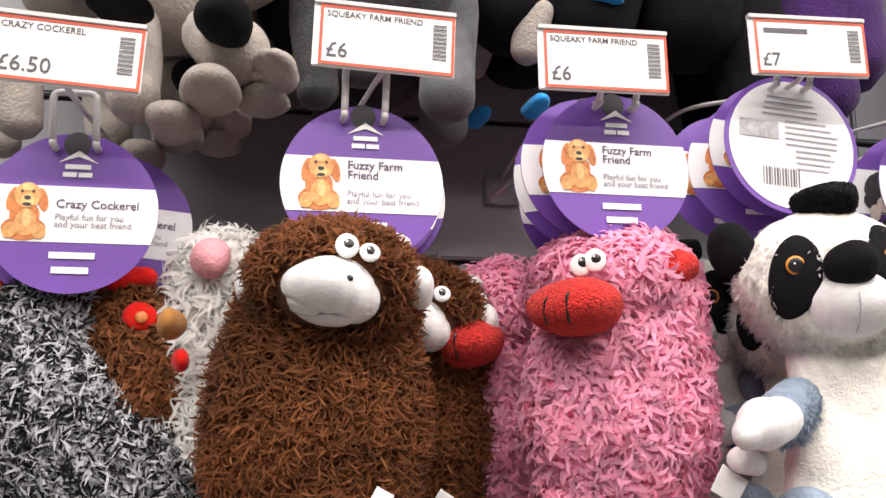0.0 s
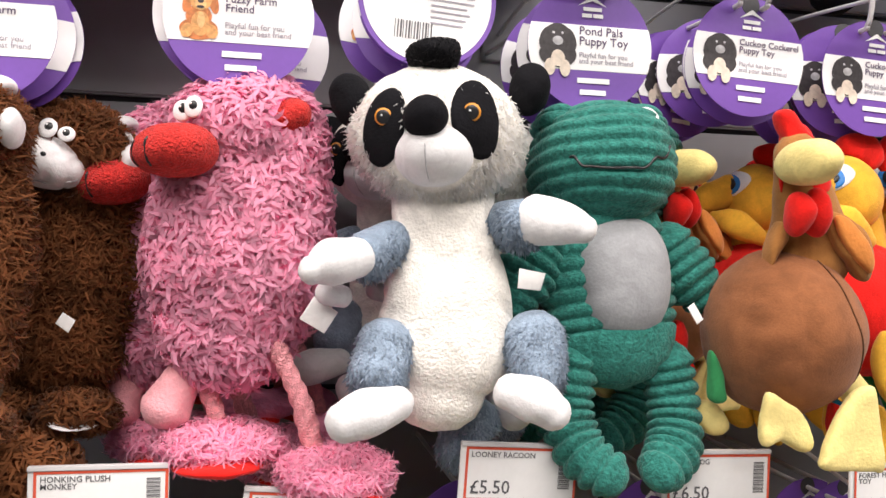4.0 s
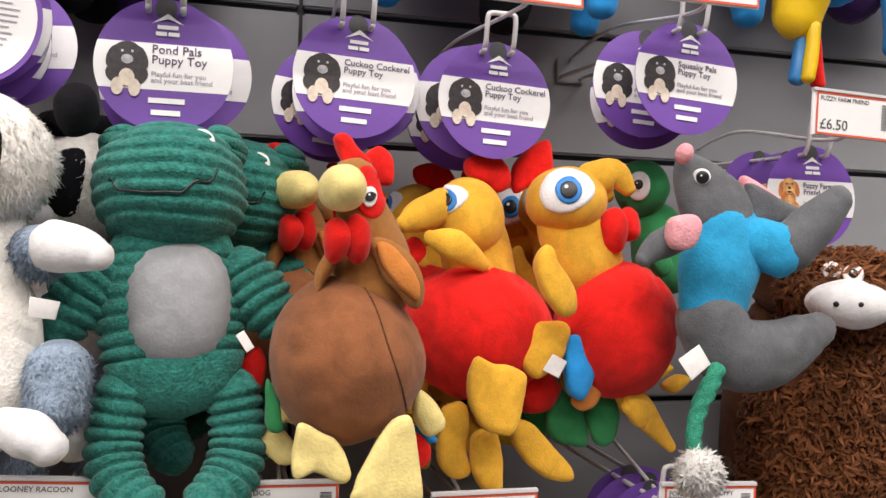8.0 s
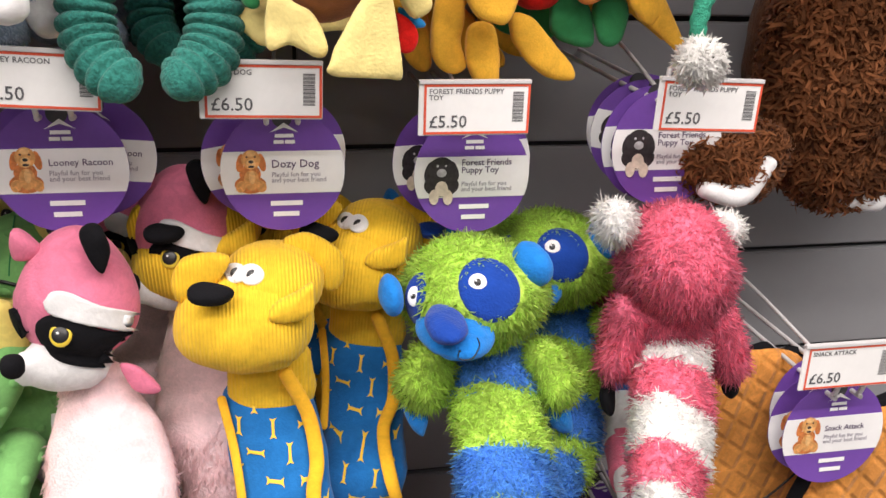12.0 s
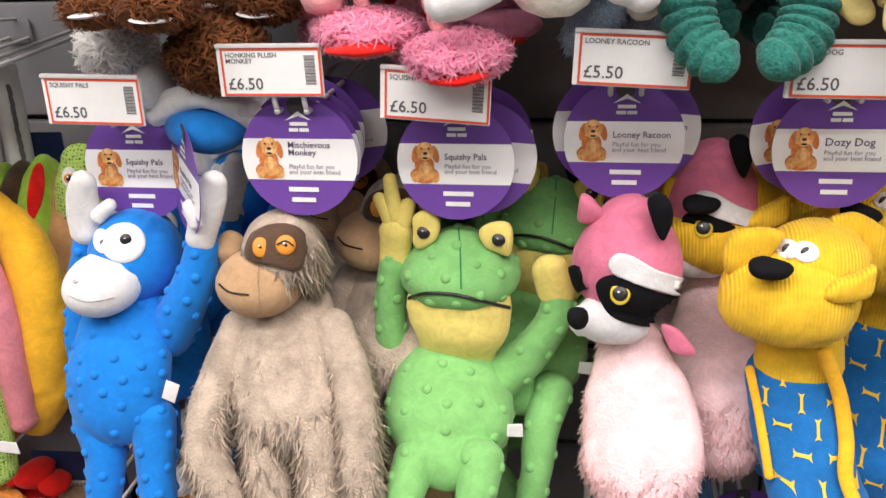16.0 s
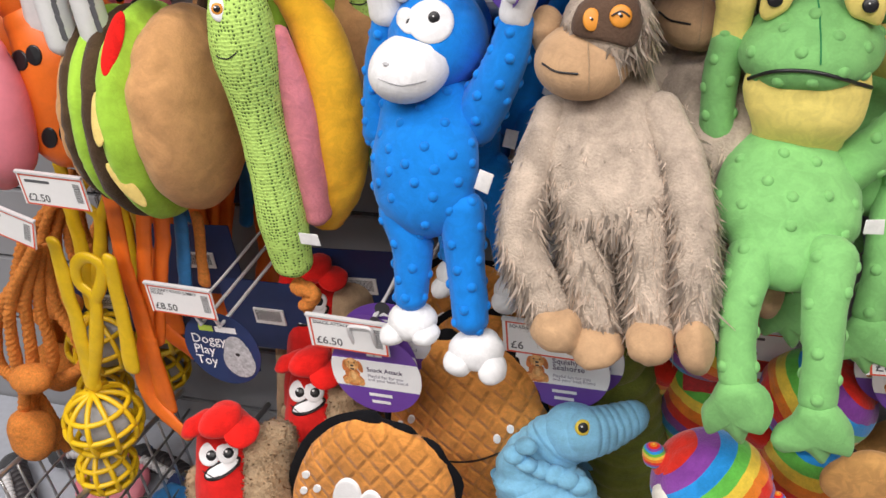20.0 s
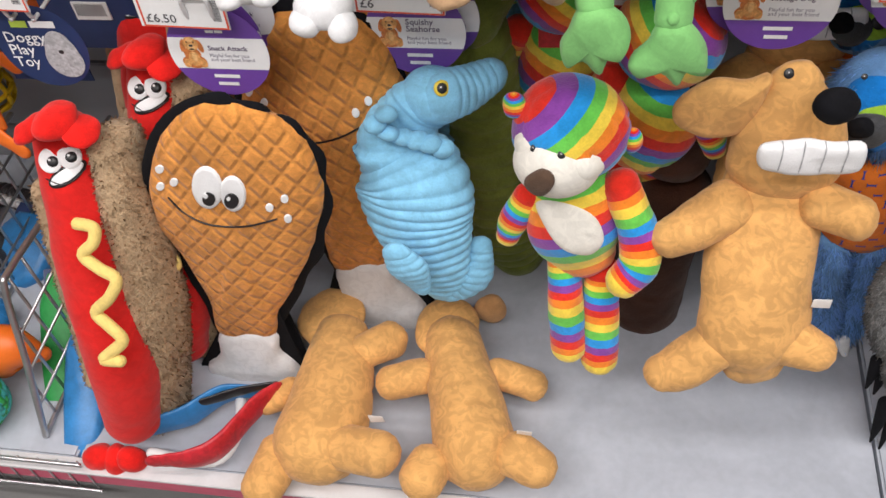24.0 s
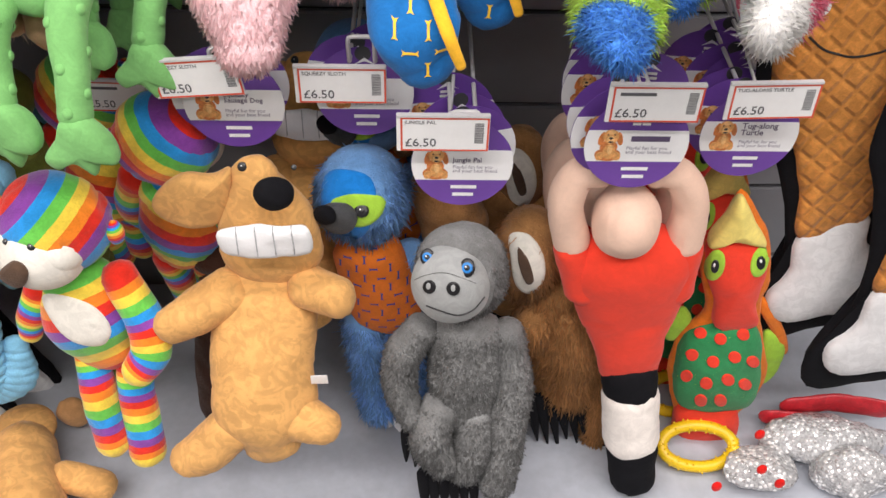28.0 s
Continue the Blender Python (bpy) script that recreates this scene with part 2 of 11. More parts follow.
def tube(parent, name, pts, radii, mat, flat=1.0, ridge=0.0, period=0.012, segs=20, rings=0, lump=0.001, caps=True, twist=0, label=""):
    """A stuffed limb, rope or wire swept along points, with rounded ends. flat: depth across the view as a share of its width."""
    COUNT[0] += 1
    n = rings or max(8, 6 * (len(pts) - 1))
    length = float(np.sum(np.linalg.norm(np.diff(np.array(pts, float), axis=0), axis=1)))
    if lump >= 0.001 and max(radii) > 0.012:
        n, segs = max(n, int(length / 0.0045)), max(segs, 36)
    if ridge:
        n, segs = max(n, int(length / period * 8)), max(segs, 28)
    if twist:
        n, segs = max(n, int(length / 0.0025)), 18
    path = spline(pts, n)
    rad = np.interp(np.linspace(0, 1, n + 1), np.linspace(0, 1, len(radii)), radii)
    if len(radii) > 2:
        rad = spline([[q] for q in radii], n)[:, 0]
    tang = np.gradient(path, axis=0)
    tang /= np.linalg.norm(tang, axis=1)[:, None] + 1e-9
    side = np.cross(tang[0], (0, 1, 0))
    if np.linalg.norm(side) < 0.2:
        side = np.cross(tang[0], (0, 0, 1))
    frames, sd = [], side / np.linalg.norm(side)
    for t_ in tang:
        sd = sd - t_ * (sd @ t_)
        sd /= np.linalg.norm(sd) + 1e-9
        frames.append((sd, np.cross(t_, sd)))
    rows = []
    if caps:
        for a in (0.02, 0.35, 0.65, 0.85):
            rows.append((path[0] - tang[0] * rad[0] * math.cos(a * math.pi / 2) * 0.9, rad[0] * math.sin(a * math.pi / 2), frames[0], 0.0))
    along = np.r_[0, np.cumsum(np.linalg.norm(np.diff(path, axis=0), axis=1))]
    for k in range(n + 1):
        q = rad[k]
        if ridge:
            q += (2 * math.sqrt(abs(math.cos(along[k] / period * math.pi))) - 1) * ridge
        rows.append((path[k], q, frames[k], k / n))
    if caps:
        for a in (0.85, 0.65, 0.35, 0.02):
            rows.append((path[-1] + tang[-1] * rad[-1] * math.cos(a * math.pi / 2) * 0.9, rad[-1] * math.sin(a * math.pi / 2), frames[-1], 1.0))
    verts, uv, outs = [], [], []
    for k, (c, q, (s, u), v) in enumerate(rows):
        for i in range(segs):
            a = 2 * math.pi * i / segs
            w = q
            if twist:
                w = q * (0.80 + 0.26 * abs(math.sin(1.5 * (a - v * length / twist * 2 * math.pi))))
            verts.append(c + s * math.cos(a) * w + u * math.sin(a) * w * flat)
            outs.append(s * math.cos(a) + u * math.sin(a))
            uv.append((i / segs, v))
    faces = []
    for k in range(len(rows) - 1):
        for i in range(segs):
            j = (i + 1) % segs
            faces.append((k * segs + i, k * segs + j, (k + 1) * segs + j, (k + 1) * segs + i))
    faces.append(tuple(range(segs))[::-1])
    faces.append(tuple((len(rows) - 1) * segs + i for i in range(segs)))
    verts = np.array(verts)
    if lump >= 0.001 and max(radii) > 0.012:
        verts = folds(verts, np.array(outs), min(0.003, 0.07 * max(radii)) * (0.4 if ridge else 1), 40.0, COUNT[0])
    if lump:
        verts = wobble(verts, lump, 30.0, COUNT[0])
    return mesh_ob(name, verts, faces, mat, parent, uv=uv, label=label)


def pad(parent, name, c, outline, thick, mat, face=None, roll=0.0, puff=0.3, lump=0.0012, smooth_n=40, curl=0.0, label=""):
    """A flat stuffed or felt piece: an outline in x and z, rounded over its edge on both sides."""
    COUNT[0] += 1
    ring = spline([(x, 0, z) for x, z in outline], smooth_n, closed=True) if smooth_n else np.array([(x, 0, z) for x, z in outline], float)
    n, mid = len(ring), ring.mean(axis=0)
    steps = [(1.0, 0.0), (0.985, 0.45), (0.93, 0.8), (0.75, 1.0), (0.45, 1.0 + puff * 0.5), (0.15, 1.0 + puff * 0.65)]
    verts = []
    for sgn in (-1, 1):
        for s, h in steps:
            q = mid + (ring - mid) * s
            q[:, 1] += sgn * h * thick / 2
            verts += list(q)
    verts += [mid + (0, -thick / 2 * (1 + puff * 0.7), 0), mid + (0, thick / 2 * (1 + puff * 0.7), 0)]
    verts = np.array(verts)
    if curl:
        verts[:, 1] += curl * (verts[:, 0] ** 2 + verts[:, 2] ** 2)
    faces, m = [], len(steps)
    for side in (0, 1):
        o = side * m * n
        for k in range(m - 1):
            for i in range(n):
                j = (i + 1) % n
                f = (o + k * n + i, o + k * n + j, o + (k + 1) * n + j, o + (k + 1) * n + i)
                faces.append(f if side == 0 else f[::-1])
        for i in range(n):
            j = (i + 1) % n
            f = (o + (m - 1) * n + i, o + (m - 1) * n + j, 2 * m * n + side)
            faces.append(f if side == 0 else f[::-1])
    verts = turned(verts, face, roll)
    if lump:
        verts = wobble(verts, lump, 40.0, COUNT[0])
    return mesh_ob(name, verts + np.array(c), faces, mat, parent, label=label)


def tree_of(hosts):
    from mathutils.bvhtree import BVHTree
    verts, faces = [], []
    for h in hosts:
        v, f = SHAPE[h.name]
        o = len(verts)
        verts += [Vector(q) for q in v]
        faces += [tuple(i + o for i in g) for g in f]
    return BVHTree.FromPolygons(verts, faces)


def cap(parent, name, hosts, c, n, size, mat, roll=0.0, lift=0.0016, outline=None, label=""):
    """A sewn-on patch that follows the skin of its hosts: an ellipse of that size, or an outline."""
    COUNT[0] += 1
    t_ = tree_of(hosts)
    nv = Vector(n).normalized()
    if outline:
        ring = spline([(x, 0, z) for x, z in outline], 40, closed=True)
    else:
        ring = np.array([(size[0] * math.cos(a), 0, size[1] * math.sin(a)) for a in np.linspace(0, 2 * math.pi, 33)[:-1]])
    k, mid = len(ring), ring.mean(axis=0)
    pts = [mid]
    steps = (0.2, 0.4, 0.6, 0.8, 0.94, 1.0)
    for s in steps:
        pts += list(mid + (ring - mid) * s)
    pts = turned(np.array(pts), tuple(nv), roll)
    verts = []
    lifts = [lift] + [lift * (1.0 if s < 0.95 else 0.1) for s in steps for _ in range(k)]
    for p, lf in zip(pts, lifts):
        q = Vector(p) + Vector(c)
        hit, hn, _, dist = t_.ray_cast(q + nv * 0.06, -nv, 0.11)
        if hit is None:
            hit, hn, _, dist = t_.find_nearest(q)
        if hn.dot(nv) < 0:
            hn = -hn
        verts.append(np.array(hit + hn * lf))
    faces = [(0, 1 + (i + 1) % k, 1 + i) for i in range(k)]
    for s in range(len(steps) - 1):
        for i in range(k):
            j = (i + 1) % k
            faces.append((1 + s * k + i, 1 + s * k + j, 1 + (s + 1) * k + j, 1 + (s + 1) * k + i))
    return mesh_ob(name, verts, [f[::-1] for f in faces] if False else faces, mat, parent, label=label)


def seam(parent, name, hosts, pts, r, mat, lift=0.0, label=""):
    """A stitched line laid on the skin of its hosts."""
    t_ = tree_of(hosts)
    path = []
    for p in spline(pts, 6 * (len(pts) - 1)):
        hit, hn, _, dist = t_.find_nearest(Vector(p))
        path.append(np.array(hit + (Vector(p) - hit) * 0.0) + np.array((0, -1, 0)) * lift)
    return tube(parent, name, path[::2], [r, r], mat, segs=8, lump=0, label=label)


def stitch(parent, name, hosts, pts, n, r, mat, lift=0.0005, label=""):
    """A stitched line dropped on the skin of its hosts against the direction n."""
    t_ = tree_of(hosts)
    nv = Vector(n).normalized()
    path = []
    for p in spline(pts, 5 * (len(pts) - 1)):
        hit, _, _, _ = t_.ray_cast(Vector(p) + nv * 0.08, -nv, 0.16)
        if hit is not None:
            path.append(np.array(hit + nv * lift))
    if len(path) < 3:
        return None
    return tube(parent, name, path, [r, r], mat, segs=8, lump=0, rings=len(path) * 2, label=label)


def eye(parent, hosts, c, n, r, pupil="bead_black", white="felt_white", iris=None, pupil_size=0.5, squash=1.0, roll=0.0, look=(0, 0), label=""):
    """A stitched eye: white, coloured ring and pupil, each laid on the skin."""
    nv = np.array(n) / np.linalg.norm(n)
    c = np.array(c)
    if hosts:
        hit, _, _, _ = tree_of(hosts).ray_cast(Vector(c + nv * 0.08), -Vector(nv), 0.16)
        c = np.array(hit) if hit is not None else c
    e = ball(parent, "eye", c + nv * 0.0005, (r, r * 0.3, r * squash), white, face=tuple(nv), roll=roll, lump=0, label=label)
    off = turned(np.array([(look[0] * r, 0, look[1] * r)]), tuple(nv))[0]
    if iris:
        ball(e, "iris", c + nv * r * 0.26 + off, (r * 0.72, r * 0.2, r * 0.72), iris, face=tuple(nv), lump=0)
    ball(e, "pupil", c + nv * r * (0.36 if iris else 0.26) + off, (r * pupil_size, r * 0.18, r * pupil_size), pupil, face=tuple(nv), lump=0)
    # white dot set on the pupil as a painted highlight
    ball(e, "glint", c + nv * r * (0.52 if iris else 0.42) + off + np.array((-0.16 * r, 0, 0.18 * r)), (r * 0.12, r * 0.06, r * 0.12), "felt_white", face=tuple(nv), lump=0)
    return e


def fur(parent, hosts, count, length, width, mat, droop=0.5, curl=0.5, avoid=(), name="fur", lean=0.6, tip=0.15, rise=0.45, swirl=0.0, label=""):
    """Many short tapering locks rooted on the skin of the hosts; swirl bends each into a woolly curl."""
    COUNT[0] += 1
    rng = np.random.default_rng(COUNT[0])
    tris = []
    for h in hosts:
        v, f = SHAPE[h.name]
        f4 = np.array([g for g in f if len(g) == 4])
        if len(f4):
            tris += [v[f4[:, [0, 1, 2]]], v[f4[:, [0, 2, 3]]]]
        f3 = np.array([g for g in f if len(g) == 3])
        if len(f3):
            tris.append(v[f3])
    tri = np.concatenate(tris)
    nrm = np.cross(tri[:, 1] - tri[:, 0], tri[:, 2] - tri[:, 0])
    area = np.linalg.norm(nrm, axis=1)
    keep = area > 1e-12
    tri, nrm, area = tri[keep], nrm[keep], area[keep]
    pick = rng.choice(len(tri), count, p=area / area.sum())
    u, w = rng.random(count), rng.random(count)
    flip = u + w > 1
    u[flip], w[flip] = 1 - u[flip], 1 - w[flip]
    t3 = tri[pick]
    p = t3[:, 0] + (t3[:, 1] - t3[:, 0]) * u[:, None] + (t3[:, 2] - t3[:, 0]) * w[:, None]
    n = nrm[pick] / area[pick][:, None]
    mid = np.concatenate([SHAPE[h.name][0] for h in hosts]).mean(axis=0)
    ok = np.ones(count, bool)
    for a in avoid:
        v = SHAPE[a.name][0]
        c, e = v.mean(axis=0), (v.max(axis=0) - v.min(axis=0)) / 2 * 1.06 + 0.001
        ok &= (((p - c) / e) ** 2).sum(axis=1) > 1
    p, n = p[ok], n[ok]
    k = len(p)
    loose = rng.normal(0, 1, (k, 3))
    loose -= n * (loose * n).sum(axis=1)[:, None]
    d = n * rise + np.array((0, 0, -droop)) + loose * lean * 0.6
    d /= np.linalg.norm(d, axis=1)[:, None]
    s = np.cross(d, n) + rng.normal(0, 0.25, (k, 3))
    s -= d * (s * d).sum(axis=1)[:, None]
    s /= np.linalg.norm(s, axis=1)[:, None] + 1e-9
    ln = length * rng.uniform(0.6, 1.25, k)[:, None]
    wd = width * rng.uniform(0.7, 1.3, k)[:, None]
    bend = (np.array((0, 0, -1)) * min(droop, 1.2) + rng.normal(0, 1, (k, 3)) * curl) * ln * 0.4
    a, b, c = p - n * 0.0008, p + d * ln * 0.55 + bend * 0.3, p + d * ln + bend
    verts = np.stack([a - s * wd * 0.4, a + s * wd * 0.4, b - s * wd * 0.5, b + s * wd * 0.5, c - s * wd * 0.5 * tip, c + s * wd * 0.5 * tip], axis=1).reshape(-1, 3)
    soft = n + rng.normal(0, 0.22, (k, 3))
    soft /= np.linalg.norm(soft, axis=1)[:, None]
    if swirl:
        side = np.cross(n, rng.normal(0, 1, (k, 3)))
        side = side / np.linalg.norm(side, axis=1)[:, None] + np.array((0, 0, -0.5 * droop))
        side -= n * (side * n).sum(axis=1)[:, None] * 0.8
        side /= np.linalg.norm(side, axis=1)[:, None]
        up = n + rng.normal(0, 0.35, (k, 3))
        up /= np.linalg.norm(up, axis=1)[:, None]
        wide = np.cross(side, up)
        wide /= np.linalg.norm(wide, axis=1)[:, None] + 1e-9
        bow, arc = ln / (swirl * math.pi), swirl * math.pi
        cols = []
        for j, wj in enumerate((0.5, 0.55, 0.5, 0.4, 0.5 * tip)):
            th = arc * j / 4
            q = p - n * 0.001 + bow * (up * math.sin(th) + side * (1 - math.cos(th))) + wide * ln * curl * 0.12 * math.sin(th * 1.6)
            cols += [q - wide * wd * wj, q + wide * wd * wj]
        verts = np.stack(cols, axis=1).reshape(-1, 3)
        base = np.arange(k) * 10
        loops = np.concatenate([np.stack([base + 2 * j, base + 2 * j + 1, base + 2 * j + 3, base + 2 * j + 2], 1) for j in range(4)], axis=1)
        per, each = 4, 10
    else:
        base = np.arange(k) * 6
        loops = np.concatenate([np.stack([base, base + 1, base + 3, base + 2], 1), np.stack([base + 2, base + 3, base + 5, base + 4], 1)], axis=1)
        per, each = 2, 6
    me = bpy.data.meshes.new(name)
    me.vertices.add(len(verts))
    me.vertices.foreach_set("co", verts.ravel())
    me.loops.add(k * per * 4)
    me.loops.foreach_set("vertex_index", loops.ravel())
    me.polygons.add(per * k)
    me.polygons.foreach_set("loop_start", np.arange(k * per) * 4)
    me.polygons.foreach_set("use_smooth", [True] * (per * k))
    me.update(calc_edges=True)
    me.normals_split_custom_set_from_vertices(np.repeat(soft, each, axis=0))
    me.materials.append(MATS[mat])
    ob = new(name, me)
    ob.parent = parent
    return tagged(ob, label, kind="stuff")


def bare_copy(ob, m):
    """A copy of a toy further back on its hook, without the loose pile of its fur."""
    top = copy_thing(ob, m)
    for o in list(top.children_recursive):
        if o.name.split(".")[0] in ("fur", "raised_dots"):
            bpy.data.objects.remove(o)
    return top


def faceless_copy(ob, m):
    """A copy of a toy without its stitched eyes."""
    top = copy_thing(ob, m)
    for o in sorted(top.children_recursive, key=lambda q: -len(q.name)):
        if o.name.split(".")[0] in ("eye", "pupil", "glint"):
            bpy.data.objects.remove(o)
    return top


def dots(parent, hosts, count, r, mat, high=0.6, gap=3.0, avoid=(), name="raised_dots", front=True):
    """Raised round dots pressed into the cloth, spread evenly over the skin; joined in one piece."""
    COUNT[0] += 1
    rng = np.random.default_rng(COUNT[0])
    verts, faces, taken, near = [], [], [], np.zeros((count, 3))
    quads = [(SHAPE[h.name][0], g) for h in hosts for g in SHAPE[h.name][1] if len(g) == 4]
    for turn in (0,):
        for g in rng.permutation(len(quads)):
            v, quad = quads[g]
            a, b, c, d = (v[i] for i in quad)
            n = np.cross(c - a, d - b)
            ln = np.linalg.norm(n)
            if ln < 1e-10:
                continue
            n /= ln
            p = (a + b + c + d) / 4
            if taken and ((near[:len(taken)] - p) ** 2).sum(axis=1).min() < (gap * r) ** 2:
                continue
            bad = False
            for s in avoid:
                w = SHAPE[s.name][0]
                m_, e = w.mean(axis=0), (w.max(axis=0) - w.min(axis=0)) / 2
                bad |= (((p - m_) / e) ** 2).sum() < 1
            if bad:
                continue
            near[len(taken)] = p
            taken.append(p)
            o = len(verts)
            ring = [(1.0, -0.1), (0.9, 0.35), (0.6, 0.75), (0.25, 0.97)]
            s_ = np.cross(n, (0.3, 0.2, 0.9))
            s_ /= np.linalg.norm(s_)
            u_ = np.cross(n, s_)
            for rr, hh in ring:
                for i in range(10):
                    an = i * math.pi / 5
                    verts.append(p + (s_ * math.cos(an) + u_ * math.sin(an)) * rr * r + n * hh * r * high)
            verts.append(p + n * r * high)
            for k in range(3):
                for i in range(10):
                    j = (i + 1) % 10
                    faces.append((o + k * 10 + i, o + k * 10 + j, o + k * 10 + 10 + j, o + k * 10 + 10 + i))
            for i in range(10):
                faces.append((o + 30 + i, o + 30 + (i + 1) % 10, o + 40))
            if len(taken) >= count:
                break
    return mesh_ob(name, verts, faces, mat, parent, kind="stuff")


def box(parent, name, lo, hi, mat, bevel=0.001, label="", kind=""):
    bm = bmesh.new()
    bmesh.ops.create_cube(bm, size=1)
    for v in bm.verts:
        v.co = Vector([lo[k] + (hi[k] - lo[k]) * (v.co[k] + 0.5) for k in range(3)])
    if bevel:
        bmesh.ops.bevel(bm, geom=bm.edges[:], offset=min(bevel, 0.45 * min(abs(hi[k] - lo[k]) for k in range(3))), segments=2, affect="EDGES")
    me = bpy.data.meshes.new(name)
    bm.to_mesh(me)
    bm.free()
    me.materials.append(MATS[mat])
    ob = new(name, me)
    if parent is not None:
        ob.parent = parent
    return tagged(ob, label, kind=kind)


TEXTS = {}


def words(parent, name, text, size, at, mat, align="LEFT", turn=(90, 0, 0)):
    """Printed words as thin raised letters of the built-in font, upright and facing the aisle."""
    key = (text, size, mat, align)
    if key not in TEXTS:
        cu = bpy.data.curves.new(name, "FONT")
        cu.body, cu.size, cu.align_x, cu.extrude, cu.resolution_u, cu.space_line = text, size, align, 0.00008, 2, 0.85
        cu.offset = size * 0.006
        tmp = bpy.data.objects.new(name, cu)
        scene.collection.objects.link(tmp)
        deps = bpy.context.evaluated_depsgraph_get()
        me = bpy.data.meshes.new_from_object(tmp.evaluated_get(deps))
        bpy.data.objects.remove(tmp)
        me.materials.clear()
        me.materials.append(MATS[mat])
        TEXTS[key] = me
    ob = new(name, TEXTS[key])
    ob.parent = parent
    ob.matrix_basis = pose(*at, *turn)
    return ob


def flat_bars(parent, name, bars, mat, y):
    """Printed plain bars: x0, z0, x1, z1 each, as one thin sheet."""
    verts, faces = [], []
    for x0, z0, x1, z1 in bars:
        o = len(verts)
        verts += [(x0, y, z0), (x1, y, z0), (x1, y, z1), (x0, y, z1)]
        faces.append((o, o + 1, o + 2, o + 3))
    return mesh_ob(name, verts, faces, mat, parent, smooth=False, kind="stuff" if len(bars) > 9 else "")

# ---- materials of the place ----
material("panel_grey", (0.31, 0.315, 0.335), rough=0.38, vary=0.05, scale=3, bump=0.02, bump_scale=60)
material("slot_dark", (0.05, 0.05, 0.055), rough=0.6)
material("deck_grey", (0.42, 0.445, 0.50), rough=0.42, vary=0.13, scale=9, bump=0.03, bump_scale=90)
material("wire_white", (0.62, 0.61, 0.62), rough=0.32, vary=0.06, scale=30, spec=0.6)
material("wire_steel", (0.55, 0.55, 0.56), rough=0.3, metal=0.9, vary=0.1)
material("ticket_white", (0.86, 0.86, 0.86), rough=0.35, vary=0.03, rand=0.05)
material("ticket_red", (0.72, 0.10, 0.05), rough=0.45, vary=0.08)
material("ink_grey", (0.10, 0.10, 0.11), rough=0.6, vary=0.05)
material("ink_purple", (0.10, 0.07, 0.14), rough=0.6, vary=0.05)
material("ink_pale", (0.36, 0.34, 0.40), rough=0.6, vary=0.05)
material("tag_purple", (0.16, 0.065, 0.36), rough=0.4, vary=0.08, rand=0.08, scale=20)
material("tag_navy", (0.018, 0.035, 0.12), rough=0.4, vary=0.08)
material("tag_white", (0.86, 0.86, 0.87), rough=0.4, vary=0.03)
material("tag_rust", (0.62, 0.20, 0.055), rough=0.5, vary=0.35, scale=220)
material("tag_gold", (0.74, 0.36, 0.12), rough=0.5, vary=0.3, scale=260)
material("tag_black", (0.03, 0.025, 0.028), rough=0.5, vary=0.4, scale=220)
material("tag_fawn", (0.86, 0.52, 0.22), rough=0.5, vary=0.2, scale=260)
material("tag_cream", (0.72, 0.62, 0.52), rough=0.5, vary=0.15, scale=200)
material("tag_grey", (0.45, 0.45, 0.47), rough=0.5, vary=0.3, scale=200)
material("tag_lime", (0.45, 0.62, 0.08), rough=0.5)
material("label_white", (0.82, 0.81, 0.80), rough=0.6, vary=0.06, scale=200)
material("rail_pink", (0.62, 0.09, 0.16), rough=0.35, vary=0.08)
material("floor_vinyl", (0.17, 0.168, 0.165), rough=0.35, vary=0.12, scale=6, bump=0.02)
material("ceiling_white", (0.78, 0.78, 0.77), rough=0.9, vary=0.04)
material("wall_paint", (0.24, 0.235, 0.23), rough=0.8, vary=0.05)
material("bead_black", (0.012, 0.012, 0.014), rough=0.35, vary=0.1)
material("felt_white", (0.84, 0.84, 0.85), rough=0.85, vary=0.05, bump=0.2, bump_scale=600)

# ---- the bay: back panels, shelf, floor and the room round it ----
WALL_Y, DECK_Z, DECK_Y = 1.05, 0.10, 0.545
X0, X1 = -0.62, 1.72
back = tagged(new("wall_back"), "pale grey slotted metal back wall of the display bay", "wall", kind="structure")
sheet = box(None, "back_sheet", (-2.4, WALL_Y + 0.012, 0.0), (3.2, WALL_Y + 0.05, 2.9), "slot_dark", 0)
sheet.parent = back
PANEL_H, PANEL_Z = 0.131, 0.03
for k in range(19):
    z = PANEL_Z + k * PANEL_H
    for xa, xb in ((-2.3, -0.62), (-0.616, 0.634), (0.638, 1.90), (1.904, 3.15)):
        box(back, "back_panel", (xa, WALL_Y, z + 0.006), (xb, WALL_Y + 0.011, z + PANEL_H), "panel_grey", 0.002)
deck = tagged(new("shelf_deck"), "pale grey metal base shelf under the hanging toys", "shelf", kind="structure")
for xa, xb in ((-1.60, -0.304), (-0.30, 0.634), (0.638, 1.9)):
    box(deck, "deck_panel", (xa, DECK_Y, DECK_Z - 0.02), (xb, WALL_Y - 0.001, DECK_Z), "deck_grey", 0.003)
    box(deck, "kick_plate", (xa, DECK_Y + 0.05, 0.004), (xb, DECK_Y + 0.065, DECK_Z - 0.021), "panel_grey", 0.002)
rail = tagged(new("price_rail"), "pink plastic price rail along the shelf front", "price rail")
box(rail, "strip", (-1.60, DECK_Y - 0.012, DECK_Z - 0.045), (1.9, DECK_Y - 0.0015, DECK_Z - 0.004), "rail_pink", 0.002)
